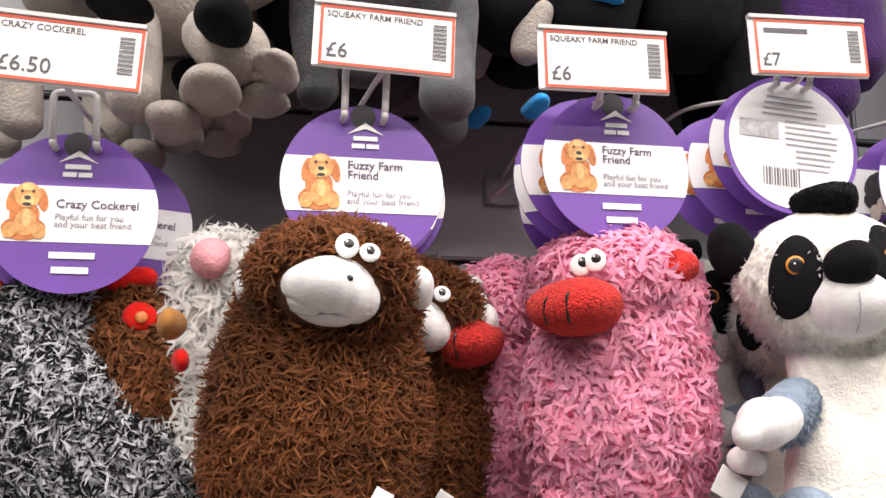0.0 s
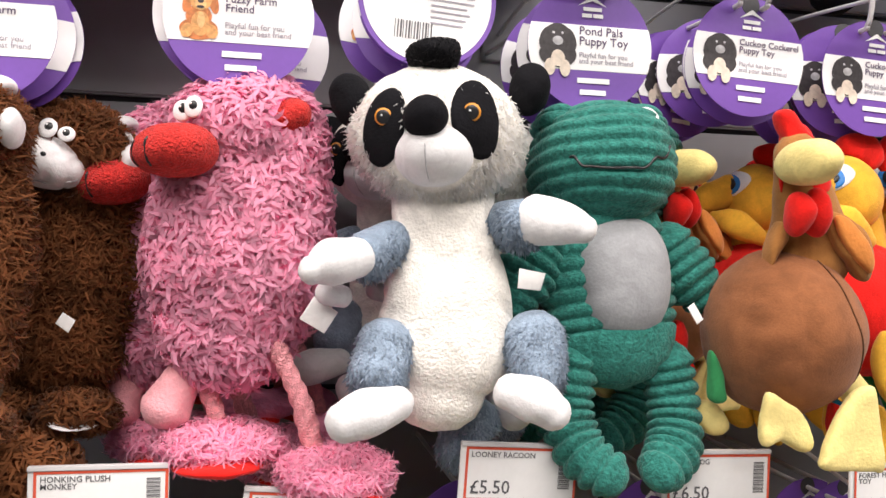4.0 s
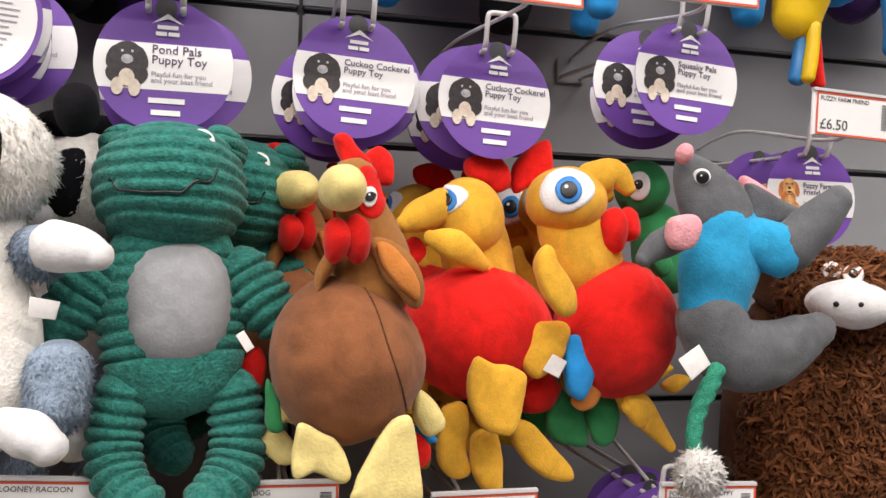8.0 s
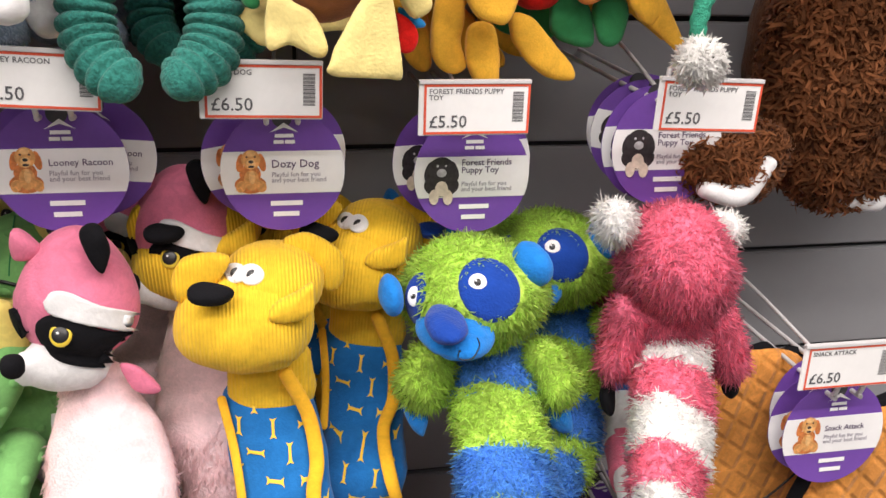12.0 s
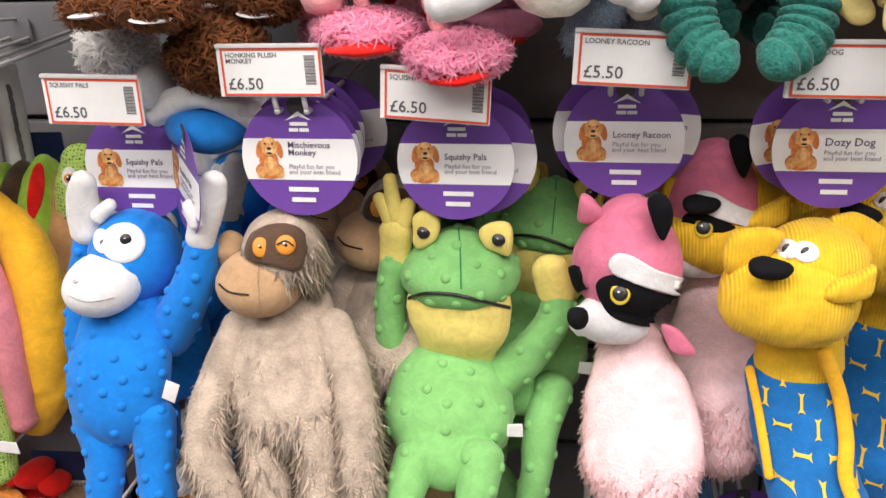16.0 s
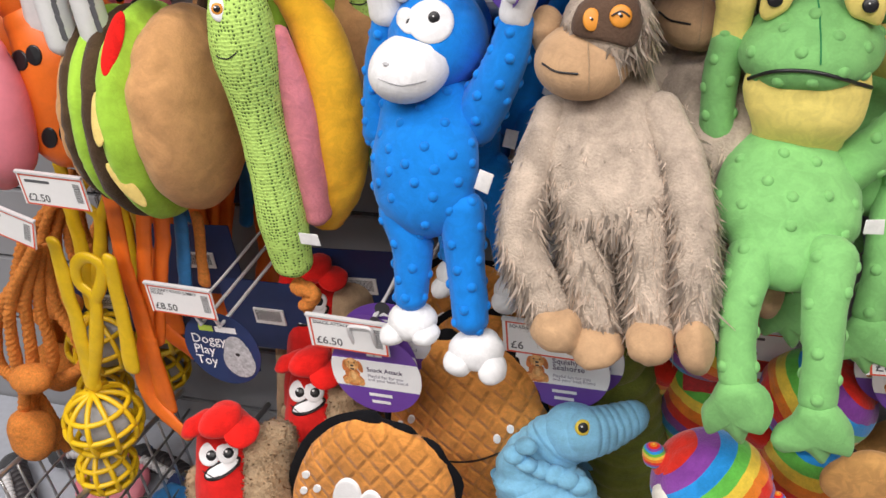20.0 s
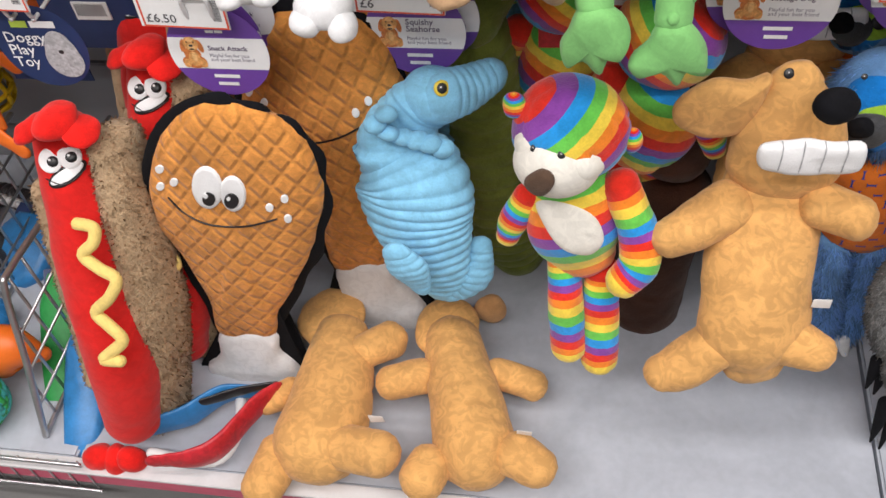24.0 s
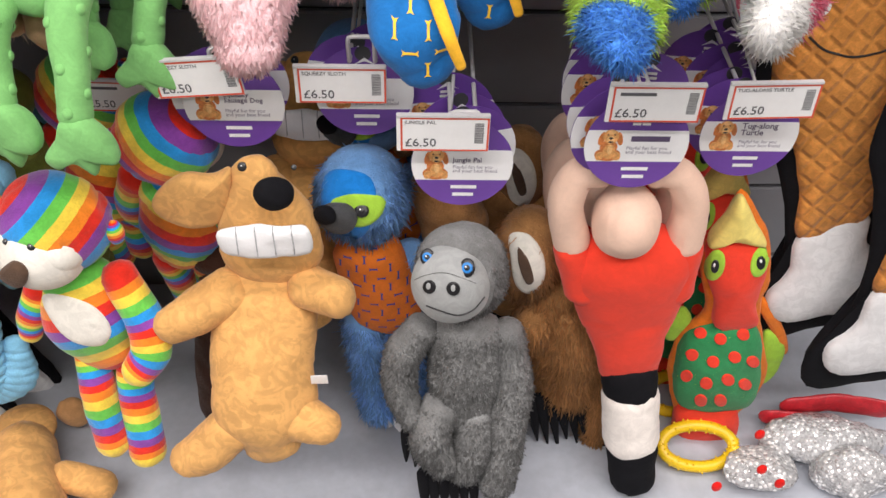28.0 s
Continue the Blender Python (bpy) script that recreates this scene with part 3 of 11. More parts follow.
box(rail, "lip", (-1.60, DECK_Y - 0.02, DECK_Z - 0.003), (1.9, DECK_Y - 0.0005, DECK_Z + 0.003), "wire_white", 0.001)
fl = box(None, "floor", (-4, -4, -0.06), (5, 3, 0.0), "floor_vinyl", 0)
tagged(fl, "grey vinyl shop floor", "floor", kind="structure")
ce = box(None, "ceiling", (-4, -4, 2.9), (5, 3, 2.98), "ceiling_white", 0)
tagged(ce, "white shop ceiling", "ceiling", kind="structure")
for nm, lo, hi in (("wall_behind", (-4, -4.1, 0), (5, -4, 2.9)), ("wall_left", (-4.1, -4, 0), (-4, 3, 2.9)), ("wall_right", (5, -4, 0), (5.1, 3, 2.9))):
    tagged(box(None, nm, lo, hi, "wall_paint", 0), "plain dim shop wall", "wall", kind="structure")


# ---- tags, tickets and hooks ----
def disc(parent, name, r, y, mat, cut=None, thick=0.0005):
    """A round card, or the band of it between two heights."""
    lo, hi = cut or (-1, 1)
    pts = []
    for k in range(49):
        a = -math.pi / 2 + math.pi * k / 48
        z = max(lo, min(hi, math.sin(a)))
        pts.append((r * math.sqrt(max(0, 1 - z * z)), r * z))
    ring = [(x, z) for x, z in pts] + [(-x, z) for x, z in reversed(pts)]
    verts = [(x, y, z) for x, z in ring] + [(x, y + thick, z) for x, z in ring]
    n = len(ring)
    faces = [tuple(range(n)), tuple(range(2 * n - 1, n - 1, -1))] + [(i, n + i, n + (i + 1) % n, (i + 1) % n) for i in range(n)]
    return mesh_ob(name, verts, faces, mat, parent, smooth=False)


def blob(parent, name, parts, y, mat):
    """Flat printed shapes: ellipses x, z, rx, rz, roll joined in one sheet."""
    verts, faces = [], []
    for q, (x, z, rx, rz, roll) in enumerate(parts):
        o, c, s = len(verts), math.cos(radians(roll)), math.sin(radians(roll))
        for k in range(24):
            a = k * math.pi / 12
            u, w = rx * math.cos(a), rz * math.sin(a)
            verts.append((x + u * c + w * s, y - q * 0.00004, z - u * s + w * c))
        faces.append(tuple(range(o, o + 24)))
    return mesh_ob(name, verts, faces, mat, parent, smooth=False)


TAG_R = 0.0465
TAG_MADE = {}
TAG_LABEL = {
    "dog": "round purple and white card tag with a rust dog shape",
    "puppy": "round purple and white card tag with a black puppy shape",
    "navy": "round navy card tag printed with a pale dog shape",
    "back": "back of a round white card tag with small print",
}


def hang_tag(title, kind):
    r = TAG_R
    tg = thing("hang_tag", (0, 0, -50), TAG_LABEL[kind], "tag", "toy tags")
    if kind == "back":
        disc(tg, "card", r, 0, "tag_purple")
        disc(tg, "print_field", r * 0.93, -0.0004, "tag_white", thick=0.0003)
        rng = random.Random(4)
        bars = []
        for k in range(13):
            z = r * (0.66 - k * 0.085)
            w = r * 0.8 * math.sqrt(max(0.05, 1 - (z / r) ** 2))
            if k > 3:
                w *= 0.9
                bars.append((-0.1 * r if k < 9 else 0.05 * r, z, w * rng.uniform(0.75, 1), z + 0.0010))
            else:
                bars.append((-w * 0.6, z, w * rng.uniform(0.5, 0.7), z + 0.0010))
        flat_bars(tg, "small_print", bars, "ink_pale", -0.0009)
        flat_bars(tg, "barcode", [(r * (-0.45 + 0.04 * k), -r * 0.62, r * (-0.45 + 0.04 * k + 0.012 + 0.014 * (k * 7 % 3) / 2), -r * 0.36) for k in range(14)], "ink_grey", -0.0009)
        flat_bars(tg, "care_mark", [(-r * 0.78, r * 0.05, -r * 0.2, r * 0.3)], "tag_grey", -0.0009)
        return tg
    if kind == "navy":
        disc(tg, "card", r, 0, "tag_navy")
        blob(tg, "dog_picture", [(0.4 * r, -0.3 * r, 0.42 * r, 0.45 * r, 0), (0.4 * r, 0.05 * r, 0.3 * r, 0.36 * r, 0), (0.16 * r, -0.08 * r, 0.12 * r, 0.3 * r, 10), (0.66 * r, -0.08 * r, 0.12 * r, 0.3 * r, -10)], -0.0007, "tag_grey")
        blob(tg, "nose_print", [(0.4 * r, -0.1 * r, 0.06 * r, 0.05 * r, 0)], -0.0011, "tag_black")
        words(tg, "title", "Doggy\nPlay\nToy", r * 0.36, (-0.78 * r, -0.0007, 0.12 * r), "tag_white")
        flat_bars(tg, "maker_mark", [(-0.5 * r, 0.48 * r, -0.12 * r, 0.64 * r)], "tag_lime", -0.0007)
        flat_bars(tg, "maker_line", [(-0.06 * r, 0.48 * r, 0.5 * r, 0.64 * r)], "tag_white", -0.0007)
        return tg
    disc(tg, "card", r, 0, "tag_purple")
    disc(tg, "band", r * 0.998, -0.0004, "tag_white", cut=(-0.38, 0.32), thick=0.0003)
    if kind == "dog":
        blob(tg, "dog_picture", [(-0.53 * r, -0.22 * r, 0.25 * r, 0.15 * r, 0), (-0.68 * r, 0.14 * r, 0.06 * r, 0.15 * r, 12), (-0.34 * r, 0.14 * r, 0.06 * r, 0.15 * r, -12), (-0.53 * r, -0.05 * r, 0.17 * r, 0.16 * r, 0)], -0.0007, "tag_rust")
        blob(tg, "head_print", [(-0.51 * r, 0.19 * r, 0.15 * r, 0.16 * r, 0), (-0.51 * r, -0.15 * r, 0.12 * r, 0.17 * r, 0), (-0.68 * r, -0.25 * r, 0.08 * r, 0.1 * r, 20), (-0.36 * r, -0.25 * r, 0.08 * r, 0.1 * r, -20)], -0.0010, "tag_gold")
        blob(tg, "muzzle_print", [(-0.51 * r, 0.12 * r, 0.075 * r, 0.085 * r, 0), (-0.51 * r, 0.29 * r, 0.07 * r, 0.05 * r, 0), (-0.5 * r, -0.1 * r, 0.05 * r, 0.11 * r, 0)], -0.0012, "tag_fawn")
        blob(tg, "nose_print", [(-0.51 * r, 0.155 * r, 0.04 * r, 0.026 * r, 0), (-0.575 * r, 0.235 * r, 0.018 * r, 0.016 * r, 0), (-0.445 * r, 0.235 * r, 0.018 * r, 0.016 * r, 0), (-0.51 * r, 0.075 * r, 0.05 * r, 0.02 * r, 0)], -0.0014, "tag_black")
    else:
        for q in ((-0.66 * r, -0.36 * r, 0.085 * r, 0.13 * r, 0), (-0.42 * r, -0.37 * r, 0.085 * r, 0.13 * r, 0)):
            blob(tg, "paw_print", [q], -0.0014, "tag_cream")
        blob(tg, "puppy_picture", [(-0.53 * r, -0.16 * r, 0.3 * r, 0.2 * r, 0), (-0.53 * r, 0.12 * r, 0.22 * r, 0.2 * r, 0), (-0.73 * r, 0.08 * r, 0.085 * r, 0.18 * r, 18), (-0.33 * r, 0.08 * r, 0.085 * r, 0.18 * r, -18)], -0.0009, "tag_black")
        blob(tg, "chest_print", [(-0.53 * r, -0.22 * r, 0.11 * r, 0.13 * r, 0)], -0.0012, "tag_cream")
        blob(tg, "muzzle_print", [(-0.53 * r, 0.05 * r, 0.085 * r, 0.07 * r, 0), (-0.6 * r, 0.17 * r, 0.02 * r, 0.02 * r, 0), (-0.46 * r, 0.17 * r, 0.02 * r, 0.02 * r, 0)], -0.0012, "tag_grey")
    two = "\n" in title
    if title == "bar":
        flat_bars(tg, "title", [(-0.12 * r, 0.08 * r, 0.62 * r, 0.2 * r)], "ink_purple", -0.0008)
    else:
        words(tg, "title", title, r * (0.185 if max(len(q) for q in title.split("\n")) < 10 else 0.15), (-0.19 * r, -0.0008, (0.17 if two else 0.05) * r), "ink_purple")
    words(tg, "slogan", "Playful fun for you\nand your best friend", r * 0.108, (-0.19 * r, -0.0008, (-0.18 if two else -0.1) * r), "ink_pale")
    flat_bars(tg, "maker_mark", [(-0.14 * r, 0.44 * r, 0.02 * r, 0.5 * r), (0.04 * r, 0.44 * r, 0.2 * r, 0.5 * r), (-0.12 * r, 0.54 * r, 0.18 * r, 0.6 * r)], "tag_white", -0.0008)
    mesh_ob("roof_mark", [(-0.2 * r, -0.0008, 0.62 * r), (0.03 * r, -0.0008, 0.78 * r), (0.26 * r, -0.0008, 0.62 * r), (0.03 * r, -0.0008, 0.7 * r)], [(0, 1, 3), (1, 2, 3)], "tag_white", tg, smooth=False)
    flat_bars(tg, "range_mark", [(-0.22 * r, -0.58 * r, 0.3 * r, -0.5 * r), (-0.18 * r, -0.76 * r, 0.24 * r, -0.68 * r)], "tag_white", -0.0008)
    disc(tg, "slot", r * 0.16, -0.0004, "slot_dark", thick=0.0003).location = (0, 0, r * 0.86)
    return tg


def tag_copy(title, kind, m):
    key = (title, kind)
    if key not in TAG_MADE:
        TAG_MADE[key] = hang_tag(title, kind)
        TAG_MADE[key].matrix_basis = m
        return TAG_MADE[key]
    return copy_thing(TAG_MADE[key], m)


BARCODE = [None]


def ticket(at, title, price, roll=0, yaw=0):
    """A white ticket holder with a red-edged printed price card."""
    w, h = 0.080, 0.0385
    tk = thing("price_ticket", at, "white red-edged price ticket reading " + price.replace("£", "") + " pounds", "price ticket", "price tickets", (0, roll, yaw))
    box(tk, "holder", (-w / 2, 0.0006, -h / 2), (w / 2, 0.0026, h / 2), "ticket_white", 0.0006)
    box(tk, "clip", (-w / 2, -0.0012, h / 2 - 0.0022), (w / 2, 0.0034, h / 2 + 0.0006), "wire_white", 0.0004)
    mid = 0.0035
    cd = box(tk, "card", (-w / 2 + mid, 0.0000, -h / 2 + 0.0012), (w / 2 - 0.0005, 0.0005, h / 2 - 0.0024), "ticket_white", 0)
    x0, x1, z0, z1, e = -w / 2 + mid, w / 2 - 0.0005, -h / 2 + 0.0012, h / 2 - 0.0024, 0.0017
    flat_bars(tk, "border", [(x0, z0, x1, z0 + e), (x0, z1 - e, x1, z1), (x0, z0 + e, x0 + e, z1 - e), (x1 - e, z0 + e, x1, z1 - e)], "ticket_red", -0.0003)
    if title == "bar":
        flat_bars(tk, "product_line", [(x0 + 0.006, z1 - 0.0088, x0 + 0.036, z1 - 0.0056)], "ink_grey", -0.0003)
    else:
        words(tk, "product_line", title, 0.0050, (x0 + 0.0035, -0.0003, z1 - 0.0066), "ink_grey")
    words(tk, "price", price, 0.0122, (x0 + 0.0035, -0.0003, z0 + 0.0048), "ink_grey")
    if BARCODE[0] is None:
        ob = flat_bars(tk, "barcode", [(x1 - 0.0125, z1 - 0.006 - 0.00085 * k, x1 - 0.0045, z1 - 0.006 - 0.00085 * k + (0.00062, 0.0003, 0.00045)[k * 5 % 3]) for k in range(25)], "ink_grey", -0.0003)
        BARCODE[0] = ob.data
    else:
        ob = tagged(new("barcode", BARCODE[0]), kind="stuff")
        ob.parent = tk
    return tk


def hook(x, y, z, arm=None):
    """A long twin-wire display hook with an upturned loop, and the single wire that carries its ticket."""
    hk = thing("display_hook", (x, y, z), "white coated wire display hook fixed to the slotted back wall", "hook", "display hooks")
    far = WALL_Y - y - 0.002
    w = 0.0115
    tube(hk, "prong", [(-w, far, 0.006), (-w, 0.5 * far, 0.002), (-w, 0.012, 0), (-w, 0.0, 0.003), (-w, -0.004, 0.012), (-w, -0.006, 0.024), (-w * 0.8, -0.006, 0.028), (0, -0.006, 0.0285), (w * 0.8, -0.006, 0.028), (w, -0.006, 0.024), (w, -0.004, 0.012), (w, 0.0, 0.003), (w, 0.012, 0), (w, 0.5 * far, 0.002), (w, far, 0.006)], [0.0021, 0.0021], "wire_white", segs=8, rings=70, lump=0)
    box(hk, "back_plate", (-0.016, far - 0.003, 0.0), (0.016, far, 0.026), "panel_grey", 0.001)
    if arm:
        ax, ay, az = arm[0] - x, arm[1] - y, arm[2] - z
        tube(hk, "ticket_arm", [(0, far, 0.026), (0, 0.6 * far, 0.036), (ax * 0.6, ay + 0.05, az - 0.014), (ax, ay + 0.006, az - 0.014), (ax, ay + 0.0045, az + 0.008)], [0.0017, 0.0017], "wire_white", segs=8, rings=40, lump=0)
    return hk


def hung(at, title, kind, roll, yaw, back_n, tk, with_hook, lean):
    """A tag on its hook, those hanging behind it, and the ticket above."""
    x, y, z = at
    rng = random.Random(int(1000 * x) + int(7000 * z))
    tag_copy(title, kind, pose(x, y, z, lean, roll, yaw))
    for k in range(back_n):
        dy = 0.016 + 0.024 * k + rng.uniform(0, 0.012)
        if y + dy > WALL_Y - 0.02:
            break
        tag_copy(title, "puppy" if kind == "puppy" else "dog" if kind != "navy" else "navy", pose(x + rng.uniform(-0.016, 0.016), y + dy, z + rng.uniform(-0.006, 0.004), lean, rng.uniform(-9, 9), rng.uniform(-16, 16)))
    if with_hook:
        hook(x, y - 0.006, z + TAG_R * 0.80, tk[0] if tk else None)
    if tk:
        ticket(tk[0], tk[1], tk[2], *tk[3:])

# ---- cloths and furs ----
plush("brown_skin", (0.13, 0.052, 0.023), vary=0.4, bump=1.0, pile=160)
fibre("brown_fur", (0.27, 0.105, 0.043), vary=0.4)
plush("white_plush", (0.74, 0.74, 0.75), vary=0.05, bump=0.14)
plush("pink_skin", (0.98, 0.34, 0.54), vary=0.25, bump=1.0, pile=160)
fibre("pink_fur", (0.99, 0.50, 0.67), vary=0.12)
material("red_knit", (0.58, 0.035, 0.03), rough=0.9, vary=0.3, scale=260, bump=0.8, bump_scale=700, sheen=0.2, spec=0.1)
plush("pale_pink_felt", (0.80, 0.36, 0.40), vary=0.1)
fibre("white_fur", (0.95, 0.94, 0.92), vary=0.06, island=0.08)
fibre("pale_pink_fur", (0.95, 0.70, 0.72), vary=0.1, island=0.1)
fibre("grey_mix_fur", (0.40, 0.41, 0.43), vary=0.95, island=0.6)
fibre("slate_fur", (0.36, 0.44, 0.54), vary=0.15, island=0.1)
fibre("black_fur", (0.012, 0.012, 0.014), vary=0.3)
plush("cream_plush", (0.90, 0.87, 0.81), vary=0.12, bump=0.7, scale=60, pile=260)
plush("slate_plush", (0.25, 0.325, 0.42), vary=0.2, bump=1.0, scale=70, pile=260)
plush("black_plush", (0.008, 0.008, 0.010), sheen=0.03, bump=0.3)
plush("green_cord", (0.026, 0.175, 0.145), vary=0.4, bump=0.9, scale=220, pile=500)
plush("grey_felt", (0.30, 0.31, 0.325), vary=0.13, bump=0.2)
plush("hen_brown", (0.25, 0.095, 0.04), vary=0.3, bump=0.2, pile=700, scale=22, grain=0.2)
plush("hen_tan", (0.36, 0.155, 0.045), vary=0.14, bump=0.25, pile=700)
plush("pale_yellow", (0.82, 0.68, 0.27), vary=0.08, bump=0.25)
plush("yellow_plush", (0.80, 0.43, 0.045), vary=0.16, bump=0.25, pile=700)
plush("red_plush", (0.72, 0.016, 0.012), vary=0.22, bump=0.25, pile=700)
plush("green_plush", (0.03, 0.24, 0.085), vary=0.12, bump=0.25, pile=700)
plush("sky_plush", (0.02, 0.30, 0.72), vary=0.1, bump=0.25, pile=700)
plush("orange_plush", (0.62, 0.22, 0.05), vary=0.1, bump=0.25)
plush("rat_grey", (0.12, 0.125, 0.135), vary=0.2, bump=0.3, pile=700)
plush("teal_shirt", (0.02, 0.32, 0.58), vary=0.12, bump=0.3)
plush("bun_tan", (0.52, 0.28, 0.12), vary=0.15, bump=0.25)
plush("lime_plush", (0.36, 0.62, 0.06), vary=0.1, bump=0.25)
plush("patty_brown", (0.075, 0.045, 0.025), vary=0.25)
material("worm_knit", (0.22, 0.42, 0.06), rough=0.85, vary=0.45, scale=300, bump=1.0, bump_scale=420, spec=0.1)
plush("bun_yellow", (0.85, 0.45, 0.03), vary=0.1, bump=0.25)
plush("sausage_pink", (0.72, 0.24, 0.28), vary=0.12)
plush("blue_minky", (0.006, 0.20, 0.66), vary=0.08, bump=0.15)
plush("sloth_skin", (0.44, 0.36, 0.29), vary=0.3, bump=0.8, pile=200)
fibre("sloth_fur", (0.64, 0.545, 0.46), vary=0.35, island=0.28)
plush("muzzle_tan", (0.47, 0.30, 0.17), vary=0.14, bump=0.25)
plush("face_brown", (0.10, 0.06, 0.04), vary=0.15)
material("iris_orange", (0.72, 0.28, 0.03), rough=0.5)
material("iris_yellow", (0.75, 0.55, 0.05), rough=0.5)
material("iris_blue", (0.02, 0.22, 0.62), rough=0.5)
plush("frog_green", (0.20, 0.48, 0.16), vary=0.1, bump=0.15)
plush("frog_yellow", (0.80, 0.66, 0.19), vary=0.08, bump=0.15)
plush("racoon_pink", (0.74, 0.20, 0.32), vary=0.1, bump=0.25)
material("yellow_cord", (0.86, 0.53, 0.035), rough=0.85, vary=0.12, scale=60, bump=0.3, bump_scale=300, spec=0.15, sheen=0.25)
plush("bone_blue", (0.012, 0.15, 0.44), vary=0.12, bump=0.2)
material("bone_print", (0.85, 0.55, 0.04), rough=0.6, vary=0.06)
plush("lime_skin", (0.44, 0.66, 0.10), bump=0.8, pile=200)
fibre("lime_fur", (0.52, 0.76, 0.14), vary=0.3)
plush("royal_skin", (0.075, 0.27, 0.68), bump=0.8, pile=200)
fibre("royal_fur", (0.10, 0.33, 0.78), vary=0.3)
plush("bright_blue", (0.01, 0.20, 0.62), vary=0.1)
plush("deep_blue", (0.01, 0.055, 0.33), vary=0.1)
plush("rose_skin", (0.76, 0.17, 0.27), bump=0.8, pile=200)
fibre("rose_fur", (0.86, 0.22, 0.33), vary=0.3)
plush("hotdog_red", (0.64, 0.018, 0.015), vary=0.08, bump=0.2)
fibre("bun_fur", (0.50, 0.36, 0.23), vary=0.14)
plush("bun_skin", (0.44, 0.31, 0.19), bump=0.8, pile=260)
plush("mustard", (0.82, 0.62, 0.20), vary=0.06)
plush("drum_tan", (0.66, 0.27, 0.062), vary=0.22, bump=0.3, scale=30, nap=0.12)
plush("sea_blue", (0.24, 0.55, 0.78), vary=0.14, bump=0.3)
plush("olive_plush", (0.16, 0.19, 0.035), vary=0.25)
RAINBOW = [(0.76, 0.03, 0.015), (0.88, 0.24, 0.02), (0.88, 0.64, 0.07), (0.14, 0.56, 0.08), (0.02, 0.30, 0.74), (0.25, 0.06, 0.36)]
banded("rainbow_limb", RAINBOW, 2.4)
banded("rainbow_body", RAINBOW, 13, axis=(0.2, 0.35, 0))
banded("rainbow_head", RAINBOW, 15, axis=(0.0, 0.75, 0))
plush("tan_plush", (0.65, 0.35, 0.12), vary=0.10, bump=0.15, scale=30, pile=700, grain=0.2, nap=0.11)
plush("dark_brown_plush", (0.055, 0.022, 0.013), vary=0.2)
plush("periwinkle_skin", (0.15, 0.32, 0.62), bump=0.8, pile=200)
fibre("periwinkle_fur", (0.25, 0.46, 0.78), vary=0.3)
plush("bone_orange", (0.70, 0.17, 0.02), vary=0.1)
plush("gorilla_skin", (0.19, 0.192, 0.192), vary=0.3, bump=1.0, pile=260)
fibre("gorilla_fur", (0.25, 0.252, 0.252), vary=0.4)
plush("gorilla_face", (0.35, 0.36, 0.36), vary=0.08, bump=0.15)
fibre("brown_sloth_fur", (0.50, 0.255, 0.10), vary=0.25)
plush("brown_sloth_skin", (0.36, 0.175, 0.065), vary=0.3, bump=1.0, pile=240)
plush("skin_tone", (0.80, 0.55, 0.43), vary=0.04, bump=0.12, nap=0.02)
plush("shirt_red", (0.80, 0.055, 0.028), vary=0.05, bump=0.15, nap=0.03)
plush("shorts_white", (0.80, 0.74, 0.69), vary=0.06, bump=0.2)
plush("duck_orange", (0.80, 0.20, 0.02), vary=0.1)
material("rope_green", (0.02, 0.27, 0.17), rough=0.85, vary=0.25, scale=300, bump=0.6, bump_scale=900)
material("rope_pink", (0.74, 0.30, 0.33), rough=0.85, vary=0.25, scale=300, bump=0.6, bump_scale=900)
material("rope_brown", (0.16, 0.10, 0.06), rough=0.85, vary=0.25, scale=300, bump=0.6, bump_scale=900)
material("rope_orange", (0.72, 0.24, 0.04), rough=0.85, vary=0.25, scale=300, bump=0.6, bump_scale=900)
material("rubber_orange", (0.80, 0.16, 0.015), rough=0.45, vary=0.08)
material("rubber_yellow", (0.80, 0.52, 0.01), rough=0.4, vary=0.08)
material("rubber_pink", (0.80, 0.24, 0.30), rough=0.5, vary=0.06)
material("ball_grey", (0.35, 0.36, 0.38), rough=0.6, vary=0.15)
material("packet_white", (0.72, 0.72, 0.72), rough=0.3, vary=0.06)
material("card_blue", (0.03, 0.20, 0.48), rough=0.4, vary=0.2)
material("card_red", (0.50, 0.02, 0.03), rough=0.4, vary=0.25, scale=90)
material("sequin", (0.75, 0.74, 0.74), rough=0.25, metal=0.35, vary=0.4, island=0.5)
material("sequin_cloth", (0.42, 0.42, 0.43), rough=0.4, vary=0.3, scale=200, bump=0.6, bump_scale=400)
material("ball_teal", (0.05, 0.40, 0.38), rough=0.6, vary=0.3, scale=120)
material("ball_green", (0.02, 0.28, 0.06), rough=0.5)
plush("plum_plush", (0.055, 0.02, 0.11))
plush("charcoal_plush", (0.06, 0.062, 0.066), vary=0.25)
plush("ivory_plush", (0.40, 0.36, 0.325), vary=0.12, bump=0.6)
plush("cream_felt", (0.78, 0.75, 0.68), vary=0.05, bump=0.15)
plush("blush_skin", (0.90, 0.64, 0.67), vary=0.12, bump=0.7, pile=220)


